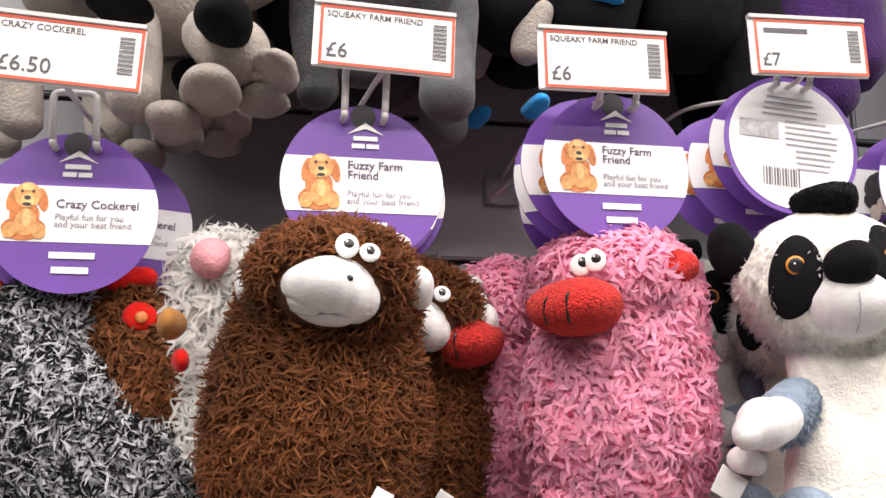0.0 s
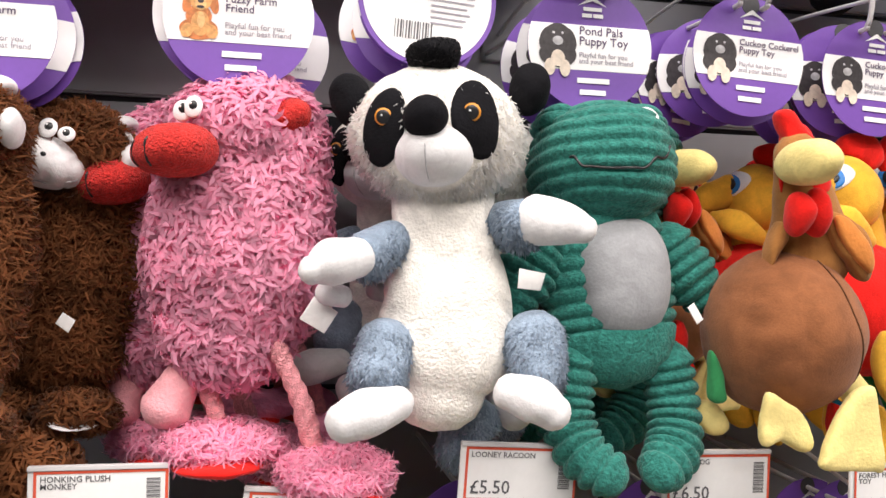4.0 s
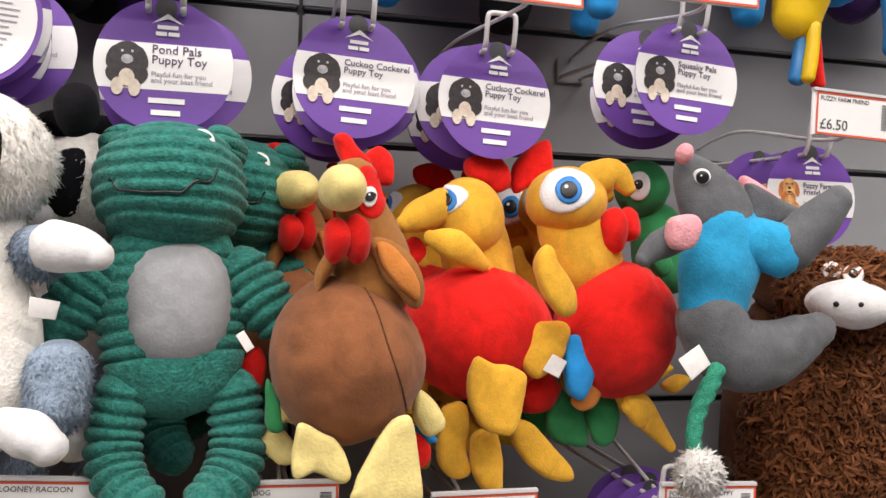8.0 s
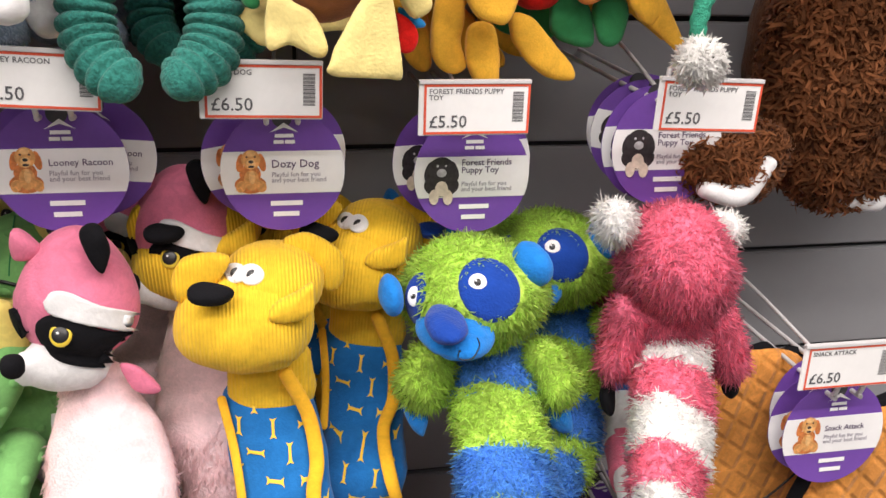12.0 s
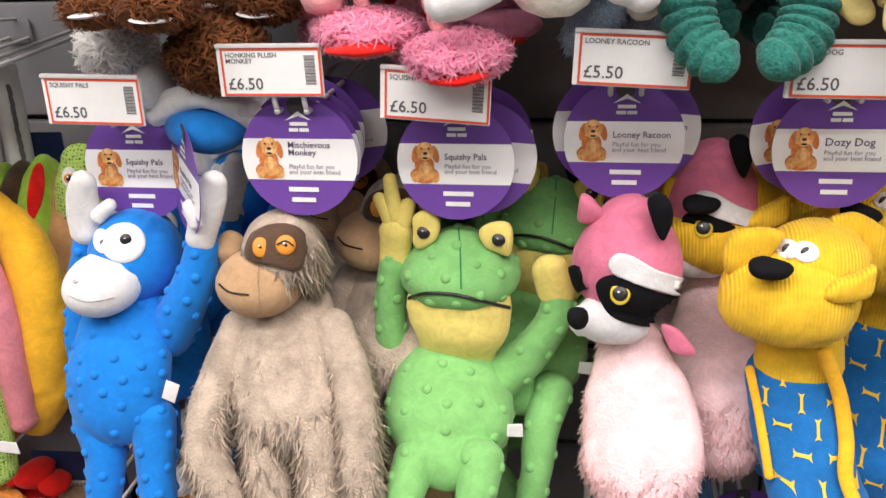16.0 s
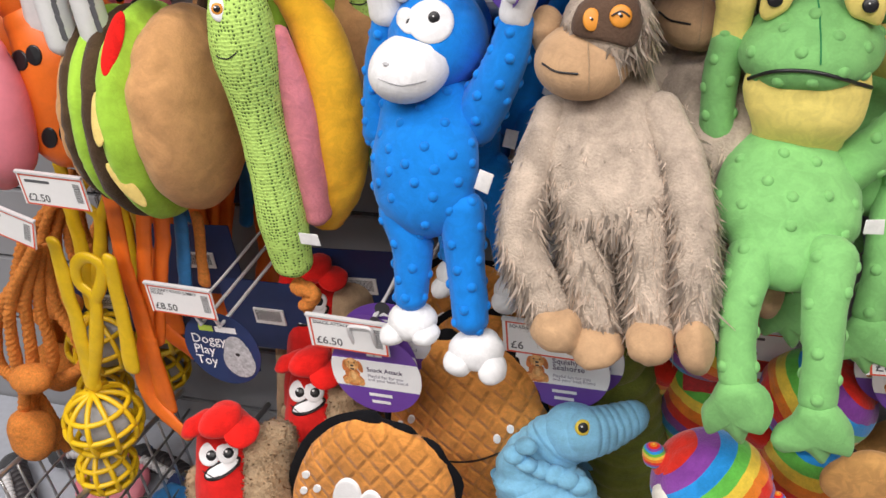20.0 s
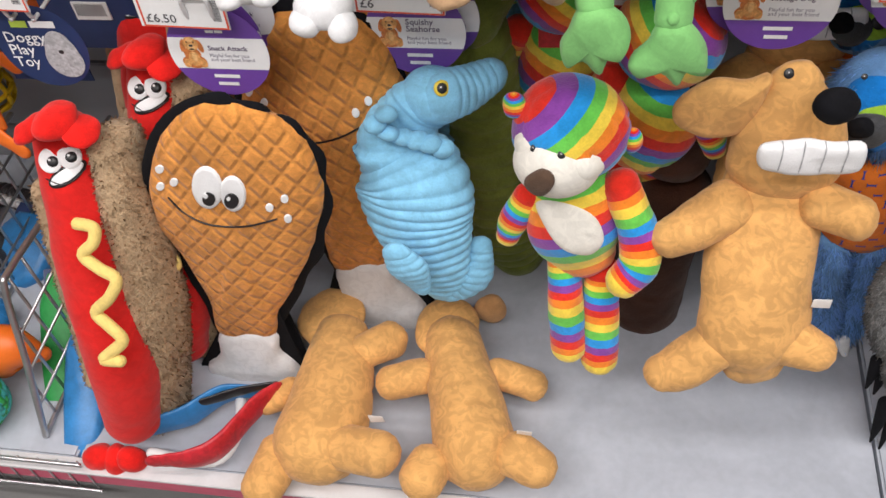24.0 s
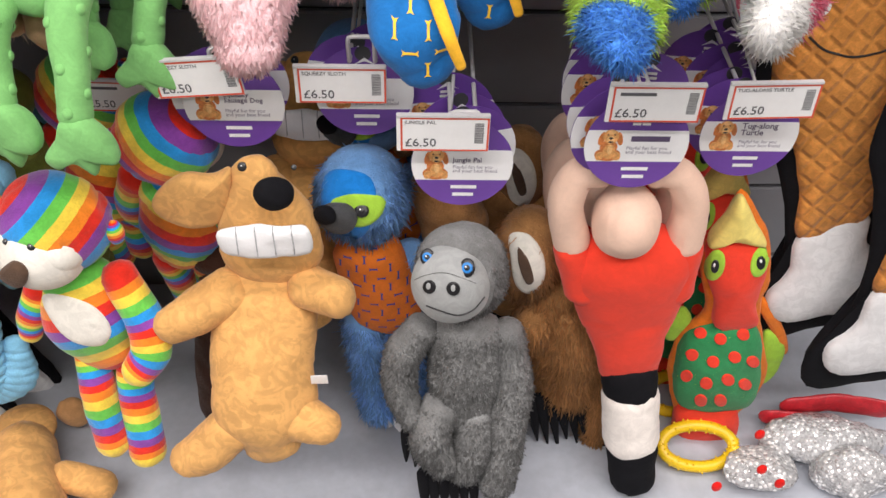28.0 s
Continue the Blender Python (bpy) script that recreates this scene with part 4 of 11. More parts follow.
def corded(name, period, axis="X", depth=0.0012):
    """Adds fine needlecord ribs to a cloth."""
    nt = MATS[name].node_tree
    co = nt.nodes.new("ShaderNodeTexCoord")
    wv = nt.nodes.new("ShaderNodeTexWave")
    wv.bands_direction = axis
    wv.inputs["Scale"].default_value = 2 * math.pi / 20 / period
    wv.inputs["Distortion"].default_value = 0.6
    wv.inputs["Detail Scale"].default_value = 0.4
    bp = nt.nodes.new("ShaderNodeBump")
    bp.inputs["Strength"].default_value = 0.8
    bp.inputs["Distance"].default_value = depth
    nt.links.new(co.outputs["Object"], wv.inputs["Vector"])
    nt.links.new(wv.outputs["Fac"], bp.inputs["Height"])
    nt.links.new(bp.outputs["Normal"], nt.nodes["Principled BSDF"].inputs["Normal"])


corded("yellow_cord", 0.0027, depth=0.0007)


def netted(name, scale, hole, yarn):
    """Knitted mesh: small dark holes in a bright yarn."""
    nt = MATS[name].node_tree
    co = nt.nodes.new("ShaderNodeTexCoord")
    vo = nt.nodes.new("ShaderNodeTexVoronoi")
    vo.inputs["Scale"].default_value = scale
    vo.inputs["Randomness"].default_value = 0.35
    ramp = nt.nodes.new("ShaderNodeValToRGB")
    ramp.color_ramp.elements[0].position, ramp.color_ramp.elements[0].color = 0.16, (*hole, 1)
    ramp.color_ramp.elements[1].position, ramp.color_ramp.elements[1].color = 0.42, (*yarn, 1)
    bp = nt.nodes.new("ShaderNodeBump")
    bp.inputs["Strength"].default_value = 0.9
    bp.inputs["Distance"].default_value = 0.0015
    b = nt.nodes["Principled BSDF"]
    nt.links.new(co.outputs["Object"], vo.inputs["Vector"])
    nt.links.new(vo.outputs["Distance"], ramp.inputs[0])
    nt.links.new(ramp.outputs[0], b.inputs["Base Color"])
    nt.links.new(vo.outputs["Distance"], bp.inputs["Height"])
    nt.links.new(bp.outputs["Normal"], b.inputs["Normal"])


def quilted(name, gap, depth=0.0035):
    """Presses crossing rows of stitching into a padded cloth."""
    nt = MATS[name].node_tree
    co = nt.nodes.new("ShaderNodeTexCoord")
    flat = nt.nodes.new("ShaderNodeVectorMath")
    flat.operation = "MULTIPLY"
    flat.inputs[1].default_value = (1, 0, 1)
    nt.links.new(co.outputs["Object"], flat.inputs[0])
    rows = []
    for way in (35, -40):
        mp = nt.nodes.new("ShaderNodeMapping")
        mp.inputs["Rotation"].default_value = (0, radians(way), 0)
        nt.links.new(flat.outputs["Vector"], mp.inputs["Vector"])
        sep = nt.nodes.new("ShaderNodeSeparateXYZ")
        nt.links.new(mp.outputs[0], sep.inputs[0])
        saw = nt.nodes.new("ShaderNodeMath")
        saw.operation = "PINGPONG"
        saw.inputs[1].default_value = gap / 2
        nt.links.new(sep.outputs["X"], saw.inputs[0])
        up = nt.nodes.new("ShaderNodeMapRange")
        up.interpolation_type = "SMOOTHSTEP"
        up.inputs["From Max"].default_value = gap * 0.22
        nt.links.new(saw.outputs[0], up.inputs["Value"])
        rows.append(up.outputs[0])
    low = nt.nodes.new("ShaderNodeMath")
    low.operation = "MULTIPLY"
    nt.links.new(rows[0], low.inputs[0])
    nt.links.new(rows[1], low.inputs[1])
    bp = nt.nodes.new("ShaderNodeBump")
    bp.inputs["Strength"].default_value = 0.9
    bp.inputs["Distance"].default_value = depth
    b = nt.nodes["Principled BSDF"]
    old = b.inputs["Normal"].links[0].from_socket
    nt.links.new(old, bp.inputs["Normal"])
    nt.links.new(low.outputs[0], bp.inputs["Height"])
    nt.links.new(bp.outputs["Normal"], b.inputs["Normal"])


quilted("drum_tan", 0.0195, 0.0022)
netted("worm_knit", 300, (0.03, 0.07, 0.015), (0.50, 0.74, 0.18))


# ---- special pieces ----
def bones(parent, host, mat, size):
    """Printed bone shapes scattered in staggered rows over a part, joined in one sheet."""
    from mathutils.bvhtree import BVHTree
    v, f = SHAPE[host.name]
    t_ = BVHTree.FromPolygons([Vector(q) for q in v], f)
    lo, hi = v.min(axis=0), v.max(axis=0)
    shape = [(-1, -0.42), (-0.62, -0.16), (0.62, -0.16), (1, -0.42), (0.86, 0), (1, 0.42), (0.62, 0.16), (-0.62, 0.16), (-1, 0.42), (-0.86, 0)]
    verts, faces, row, z = [], [], 0, lo[2] + size
    rng = random.Random(5)
    while z < hi[2] - size:
        x = lo[0] + (row % 2) * size * 1.6
        while x < hi[0]:
            up = rng.random() < 0.5
            pts = []
            for u, w in shape:
                a, b = (w, u) if up else (u, w)
                hit, n, _, _ = t_.ray_cast(Vector((x + a * size * 0.8, lo[1] - 0.1, z + b * size * 0.8)), Vector((0, 1, 0)))
                if hit is None:
                    break
                pts.append(tuple(hit + Vector((0, -1, 0)) * 0.0012))
            if len(pts) == 10:
                o = len(verts)
                verts += pts
                faces += [(o, o + 1, o + 7, o + 8, o + 9), (o + 1, o + 2, o + 6, o + 7), (o + 2, o + 3, o + 4, o + 5, o + 6)]
            x += size * 3.0
        z += size * 1.9
        row += 1
    return mesh_ob("bone_print", verts, faces, mat, parent, smooth=False, kind="stuff")


def one_piece(parent, obs, name):
    """Joins parts into one mesh that keeps their cloths."""
    verts, faces, idx, mats = [], [], [], []
    for ob in obs:
        v, f = SHAPE[ob.name]
        o = len(verts)
        verts += [tuple(q) for q in v]
        faces += [tuple(i + o for i in g) for g in f]
        m = ob.data.materials[0]
        if m not in mats:
            mats.append(m)
        idx += [mats.index(m)] * len(f)
        bpy.data.objects.remove(ob)
    me = bpy.data.meshes.new(name)
    me.from_pydata(verts, [], faces)
    for m in mats:
        me.materials.append(m)
    me.polygons.foreach_set("material_index", idx)
    me.polygons.foreach_set("use_smooth", [True] * len(faces))
    ob = new(name, me)
    ob.parent = parent
    return ob


def ring(parent, name, c, r, w, mat):
    pts = [(c[0] + r * math.cos(a), c[1] + r * 0.5 * math.sin(a), c[2] + r * 0.25 * math.sin(a)) for a in np.linspace(0, 2 * math.pi, 25)]
    ob = tube(parent, name, pts, [w, w], mat, rings=72, segs=12, lump=0, caps=False)
    dots(parent, [ob], 90, 0.0016, mat, high=1.4, gap=2.6, name="studs")
    return ob


def lattice(parent, c, r, mat):
    """A rubber cage of hoops round a ball."""
    for k in range(5):
        a = math.pi * k / 5
        pts = [(c[0] + r * math.cos(b) * math.cos(a), c[1] + r * math.cos(b) * math.sin(a), c[2] + r * math.sin(b) * 0.92) for b in np.linspace(0, 2 * math.pi, 25)]
        tube(parent, "hoop", pts, [0.0036, 0.0036], mat, rings=48, segs=8, lump=0, caps=False)
    for h in (-0.5, 0.05, 0.58):
        q = r * math.sqrt(1 - h * h)
        pts = [(c[0] + q * math.cos(b), c[1] + q * math.sin(b), c[2] + r * h * 0.92) for b in np.linspace(0, 2 * math.pi, 25)]
        tube(parent, "hoop", pts, [0.0036, 0.0036], mat, rings=48, segs=8, lump=0, caps=False)


def wire_divider(x, y0, h, lean, deep):
    """A bent steel wire divider standing on the base shelf, its front edge leaning back."""
    dv = thing("wire_divider", (x, y0, DECK_Z), "steel wire divider standing on the base shelf", "wire divider", "wire dividers")
    back = (lean + deep, h * 0.86)
    tube(dv, "frame", [(0, 0, 0.005), (0, lean * 0.5, h * 0.5), (0, lean * 0.93, h * 0.95), (0, lean + 0.02, h), (0, lean + deep * 0.5, h * 0.93), (0, back[0], back[1])], [0.0042, 0.0042], "wire_steel", segs=10, rings=50, lump=0)
    tube(dv, "foot_rail", [(0, 0, 0.005), (0, back[0], 0.005)], [0.003, 0.003], "wire_steel", segs=8, rings=2, lump=0)
    for k in range(1, 12):
        y = back[0] * k / 12
        z = h * y / lean if y < lean else h * (1 - 0.14 * (y - lean) / deep)
        tube(dv, "wire", [(0, y, 0.007), (0, y, z - 0.002)], [0.0021, 0.0021], "wire_steel", segs=6, rings=2, lump=0, caps=False)
    for k in range(1, 4):
        z = h * k / 4.4
        tube(dv, "wire", [(0.0025, lean * z / h, z), (0.0025, back[0], z)], [0.0021, 0.0021], "wire_steel", segs=6, rings=2, lump=0, caps=False)


def wire_front(x0, x1, y, z0, z1):
    """A low wire fence along the front of the base shelf."""
    fe = thing("wire_fence", (x0, y, z0), "low steel wire fence along the base shelf front", "wire fence")
    w, h = x1 - x0, z1 - z0
    for z in (0.0, h * 0.72, h):
        tube(fe, "rail", [(0, 0, z), (w, 0, z)], [0.0028, 0.0028], "wire_steel", segs=8, rings=2, lump=0)
    for k in range(int(w / 0.026) + 1):
        tube(fe, "wire", [(0.026 * k, 0.004, 0.0), (0.026 * k, 0.004, h)], [0.0014, 0.0014], "wire_steel", segs=6, rings=2, lump=0, caps=False)


def lying_toy(name, at, label):
    return thing(name, at, label + " lying on the base shelf", "dog toy", "loose toys")


def knot_ball(at, r):
    """A ball of thick woven cord."""
    kb = lying_toy("rope_ball", at, "teal woven rope ball")
    ball(kb, "core", (0, 0, 0), (r * 0.88, r * 0.88, r * 0.88), "ball_teal", lump=0.001)
    for lay, (tilt, turn) in enumerate(((0, 0), (90, 0), (90, 90), (45, 45), (45, 135))):
        ct, st, cu, su = math.cos(radians(tilt)), math.sin(radians(tilt)), math.cos(radians(turn)), math.sin(radians(turn))
        for off in (-0.36, -0.12, 0.12, 0.36):
            q = []
            for i in range(17):
                th = 2 * math.pi * i / 16
                rr = r * math.sqrt(1 - off * off) * (0.93 + 0.05 * math.sin(3 * th + lay))
                x, y, z = rr * math.cos(th), rr * math.sin(th), off * r
                y, z = y * ct - z * st, y * st + z * ct
                q.append((x * cu - y * su, x * su + y * cu, z))
            tube(kb, "strand", q, [r * 0.11, r * 0.11], "ball_teal" if (lay + int(off * 10)) % 3 else "ball_green", segs=8, rings=32, lump=0.0004, caps=False)


# ---- top row: farm animals, racoon, frog, cockerels, rat ----

cow = thing("plush_cow", (0.107, 0.77, 1.322), "shaggy brown plush cow with a white muzzle and bulging eyes", "soft toy")
p1 = tube(cow, "body", [(0.001, 0, -0.048), (-0.007, 0, -0.085), (-0.01, 0, -0.127), (-0.007, 0, -0.166)], [0.0402, 0.0503, 0.0541, 0.0446], "brown_skin", flat=0.55)
p2 = ball(cow, "head", (-0.002, 0.001, -0.043), (0.0442, 0.052, 0.0323), "brown_skin")
p3 = ball(cow, "muzzle", (-0.005, -0.036, -0.049), (0.0258, 0.034, 0.0179), "white_plush", roll=10)
p4 = ball(cow, "horn", (0.034, -0.004, -0.017), (0.0084, 0.014, 0.007), "white_plush")
p5 = ball(cow, "ear", (0.043, -0.024, -0.045), (0.0074, 0.014, 0.0108), "white_plush")
p6 = ball(cow, "ear", (-0.049, -0.004, -0.045), (0.0051, 0.014, 0.0089), "white_plush")
p7 = eye(cow, None, (0.0003, -0.0606, -0.0297), (0.0162, -0.9803, 0.1968), 0.0059, squash=1.1, look=(0.1, 0.1))
p8 = eye(cow, None, (0.0115, -0.0601, -0.0326), (0.1365, -0.9799, 0.1454), 0.0054, squash=0.9, look=(0, 0.1))
p9 = ball(cow, "nostril", (-0.016, -0.0651, -0.0428), (0.0015, 0.0006, 0.0018), "bead_black", face=(-0.2427, -0.9565, 0.1622), lump=0.0004)
p10 = ball(cow, "nostril", (0.0011, -0.0685, -0.0463), (0.0018, 0.0006, 0.0015), "bead_black", face=(0.1581, -0.9848, 0.0713), lump=0.0004)
seam(cow, "mouth", [p3], [(-0.026, -0.0356, -0.0577), (-0.0077, -0.0558, -0.0632), (0.0155, -0.0478, -0.0596)], 0.0006, "tag_grey")
pad(cow, "sewn_label", (0.019, -0.06, -0.151), [(-0.0048, -0.004), (0.0048, -0.004), (0.0048, 0.004), (-0.0048, 0.004)], 0.0008, "label_white", roll=35, smooth_n=0, puff=0.0)
fur(cow, [p1, p2], 36400, 0.0135, 0.0013, "brown_fur", avoid=[p3, p7, p8, p4, p5], droop=1.0, curl=1.4, tip=0.08, swirl=0.45)
p11 = tube(cow, "leg", [(-0.024, 0, -0.174), (-0.032, 0.01, -0.203)], [0.0065, 0.0059], "rope_brown", twist=0.03)
p12 = tube(cow, "leg", [(0.008, 0, -0.175), (0.017, 0, -0.205)], [0.0066, 0.0059], "rope_brown", twist=0.03)
p13 = ball(cow, "foot", (-0.033, -0.01, -0.211), (0.0199, 0.035, 0.0103), "brown_skin")
p14 = ball(cow, "foot", (0.019, -0.02, -0.213), (0.02, 0.035, 0.0102), "brown_skin")
p15 = ball(cow, "sole", (-0.03, -0.018, -0.215), (0.0153, 0.035, 0.0031), "white_plush")
p16 = ball(cow, "sole", (0.022, -0.028, -0.216), (0.0154, 0.035, 0.0027), "white_plush")
fur(cow, [p13, p14], 4680, 0.013, 0.0014, "brown_fur", avoid=[], droop=0.5, curl=1.6, swirl=0.62)
copy_thing(cow, pose(0.169, 0.855, 1.314, 0, 3, -8))

lamb = thing("plush_sheep", (0.045, 0.83, 1.319), "shaggy white plush sheep with pink ears hanging behind the cow", "soft toy")
p17 = tube(lamb, "body", [(0, 0, -0.025), (-0.005, 0, -0.065), (-0.002, 0, -0.125)], [0.0253, 0.0284, 0.0279], "white_plush", flat=0.6)
p18 = ball(lamb, "ear", (-0.007, -0.03, -0.02), (0.0115, 0.012, 0.0108), "pale_pink_felt", roll=-20)
fur(lamb, [p17], 6000, 0.018, 0.0022, "white_fur", avoid=[], droop=0.6, curl=1.6, tip=0.15, swirl=0.65)

feet = thing("plush_sheep", (0.067, 0.82, 1.087), "white and brown furry plush feet on rope legs", "soft toy")
p19 = tube(feet, "leg", [(-0.021, 0, 0.087), (-0.03, 0, 0.019), (-0.028, 0, -0.004)], [0.0087, 0.0082, 0.0074], "rope_pink", twist=0.03)
p20 = ball(feet, "foot", (-0.011, -0.01, -0.014), (0.0237, 0.032, 0.0206), "white_plush")
p21 = ball(feet, "foot", (0.008, 0, -0.043), (0.0168, 0.03, 0.024), "white_plush")
p22 = tube(feet, "leg", [(0.06, 0, 0.08), (0.052, 0, 0.017), (0.052, 0, -0.01)], [0.0112, 0.0098, 0.0091], "rope_brown", twist=0.03)
p23 = ball(feet, "foot", (0.075, -0.015, -0.02), (0.0364, 0.035, 0.0273), "brown_skin")
p24 = tube(feet, "sole", [(0.009, 0, -0.07), (0.059, -0.02, -0.053), (0.095, 0, -0.07)], [0.0142, 0.0099, 0.0157], "white_plush")
p25 = ball(feet, "ball", (0.053, 0, -0.081), (0.0357, 0.04, 0.022), "bright_blue")
fur(feet, [p20], 1800, 0.013, 0.0016, "white_fur", avoid=[], droop=0.6, curl=1.6, swirl=0.5)
fur(feet, [p23], 2600, 0.013, 0.002, "brown_fur", avoid=[], droop=0.6, curl=1.6, swirl=0.62)

cock = thing("plush_cockerel", (-0.02, 0.83, 1.284), "grey and black fluffy plush cockerel with a red comb", "soft toy")
p26 = tube(cock, "body", [(-0.032, 0, -0.017), (-0.04, 0, -0.049), (-0.019, 0, -0.087), (0.022, 0, -0.119)], [0.0278, 0.0387, 0.0449, 0.0419], "charcoal_plush", flat=0.6)
p27 = tube(cock, "head", [(0.006, 0, -0.019), (0.021, 0, -0.036), (0.029, 0, -0.062)], [0.0232, 0.0281, 0.0296], "brown_skin", flat=0.7)
p28 = ball(cock, "comb", (0.01, 0, 0.003), (0.0167, 0.012, 0.0093), "red_plush", roll=-20)
p29 = ball(cock, "comb", (-0.002, 0, -0.003), (0.0116, 0.012, 0.0065), "red_plush")
p30 = ball(cock, "comb", (-0.062, 0, 0.002), (0.0072, 0.012, 0.013), "red_plush")
p31 = ball(cock, "beak", (0.038, -0.045, -0.025), (0.008, 0.014, 0.0085), "hen_tan")
p32 = ball(cock, "eye_patch", (0.0188, -0.0161, -0.0175), (0.0097, 0.0034, 0.0084), "red_plush", face=(0.1443, -0.9848, 0.0965), lump=0.0004)
p33 = eye(cock, None, (0.02, -0.0201, -0.0182), (0.0936, -0.993, -0.0716), 0.0035, white='tag_rust', pupil_size=0.6)
p34 = ball(cock, "wattle", (0.043, -0.04, -0.044), (0.0043, 0.01, 0.0068), "red_plush")
fur(cock, [p26], 22000, 0.013, 0.0016, "grey_mix_fur", avoid=[], droop=0.8, curl=1.4, tip=0.1, swirl=0.5)
fur(cock, [p27], 6000, 0.009, 0.0018, "brown_fur", avoid=[p32], droop=0.9, curl=1.2, swirl=0.6)
copy_thing(cock, pose(0.030, 0.915, 1.284, 0, 0, 8))

pig = thing("plush_pig", (0.279, 0.79, 1.328), "shaggy pink plush pig with red knitted snout and rope legs", "soft toy")
p35 = tube(pig, "body", [(0.006, 0, -0.042), (0, 0, -0.087), (-0.003, 0, -0.135), (-0.009, 0, -0.165)], [0.0435, 0.0515, 0.0548, 0.0418], "pink_skin", flat=0.6)
p36 = ball(pig, "head", (-0.001, 0.015, -0.038), (0.0474, 0.05, 0.0315), "pink_skin")
p37 = ball(pig, "snout", (-0.041, -0.035, -0.057), (0.0247, 0.034, 0.0166), "red_knit", roll=-5)
p38 = ball(pig, "ear", (0.027, -0.02, -0.031), (0.0135, 0.016, 0.0114), "red_knit", roll=-15)
p39 = eye(pig, None, (-0.0366, -0.0366, -0.0345), (-0.4996, -0.8661, 0.014), 0.0066, squash=1.0, look=(0.2, 0.2))
p40 = eye(pig, None, (-0.0301, -0.0413, -0.0323), (-0.4354, -0.8983, 0.0595), 0.0062, squash=1.1, look=(0.1, 0.1))
seam(pig, "nostril", [p37], [(-0.0618, -0.0523, -0.0553), (-0.0592, -0.0465, -0.0676)], 0.0008, "bead_black")
seam(pig, "nostril", [p37], [(-0.0536, -0.0632, -0.0539), (-0.0512, -0.0584, -0.0674)], 0.0008, "bead_black")
pad(pig, "sewn_label", (0.047, -0.034, -0.156), [(-0.0091, -0.0085), (0.0091, -0.0085), (0.0091, 0.0085), (-0.0091, 0.0085)], 0.0008, "label_white", roll=35, smooth_n=0, puff=0.0)
fur(pig, [p35, p36], 15600, 0.0125, 0.0029, "pink_fur", avoid=[p37, p38, p39, p40], droop=1.0, curl=1.4, tip=0.12, swirl=0.55)
p41 = tube(pig, "arm", [(-0.034, 0, -0.195), (-0.044, 0, -0.217)], [0.0108, 0.0166], "pale_pink_felt")
p42 = tube(pig, "leg", [(-0.022, 0, -0.182), (-0.018, 0, -0.206), (-0.012, 0, -0.23)], [0.0062, 0.0062, 0.0062], "rope_pink", twist=0.03)
p43 = tube(pig, "leg", [(0.022, -0.02, -0.178), (0.036, -0.02, -0.207), (0.049, -0.02, -0.249)], [0.0064, 0.0064, 0.0065], "rope_pink", twist=0.03)
p44 = ball(pig, "foot", (-0.011, 0, -0.243), (0.0383, 0.04, 0.0131), "pink_skin")
p45 = ball(pig, "foot", (0.06, -0.03, -0.256), (0.0327, 0.045, 0.0136), "pink_skin")
p46 = ball(pig, "sole", (-0.012, -0.02, -0.251), (0.0282, 0.03, 0.0056), "red_plush")
p47 = ball(pig, "sole", (0.063, -0.05, -0.263), (0.0258, 0.03, 0.0058), "red_plush")
fur(pig, [p44, p45], 7800, 0.011, 0.0013, "pink_fur", avoid=[], droop=0.5, curl=1.6, tip=0.15, swirl=0.6)
copy_thing(pig, pose(0.224, 0.875, 1.316, 0, -4, 6))

rac = thing("plush_racoon", (0.386, 0.76, 1.339), "black, white and slate blue plush racoon with orange-ringed eyes", "soft toy")
rac_1 = tube(rac, "body", [(0.0186, 0.0, -0.0922), (0.0197, 0.0, -0.1251), (0.0223, 0.0, -0.1614), (0.0202, 0.0, -0.1957), (0.0178, 0.0, -0.2135)], [0.0336, 0.0357, 0.043, 0.0442, 0.0318], "cream_plush", flat=0.6)
rac_2 = ball(rac, "head", (0.0136, 0.0, -0.0521), (0.0541, 0.044, 0.0446), "cream_plush")
rac_3 = ball(rac, "muzzle", (0.0051, -0.028, -0.0668), (0.0243, 0.03, 0.0201), "white_plush", lump=0.0006)
rac_4 = cap(rac, "eye_patch", [rac_2], (-0.016, 0.0, -0.0482), (-0.3094, -0.9421, -0.129), (0.0133, 0.0244), "black_plush", roll=10)
rac_5 = cap(rac, "eye_patch", [rac_2], (0.0452, 0.0, -0.04), (-0.399, -0.9066, -0.1377), (0.0123, 0.0246), "black_plush", roll=-14)
rac_6 = ball(rac, "nose", (-0.0037, -0.05, -0.0485), (0.0133, 0.014, 0.012), "black_plush")
rac_7 = eye(rac, [rac_4], (-0.0163, 0.0, -0.0413), (-0.3083, -0.9408, -0.1405), 0.0054, white='iris_orange', pupil_size=0.8)
rac_8 = eye(rac, [rac_5], (0.0444, 0.0, -0.0352), (-0.3974, -0.906, -0.1456), 0.0056, white='iris_orange', pupil_size=0.8)
rac_9 = ball(rac, "ear", (-0.0416, 0.012, -0.0293), (0.0137, 0.016, 0.0181), "black_plush", roll=-15)
rac_10 = ball(rac, "ear", (0.0788, 0.012, -0.017), (0.0147, 0.016, 0.0178), "black_plush", roll=15)
rac_11 = pad(rac, "tuft", (0.0072, -0.012, -0.0034), [(-0.0159, 0.0019), (-0.0083, 0.0074), (0.0013, 0.0096), (0.0121, 0.0082), (0.0148, -0.0007), (0.0108, -0.0082), (-0.0026, -0.0102), (-0.0121, -0.0079)], 0.03, "black_plush", puff=0.6)
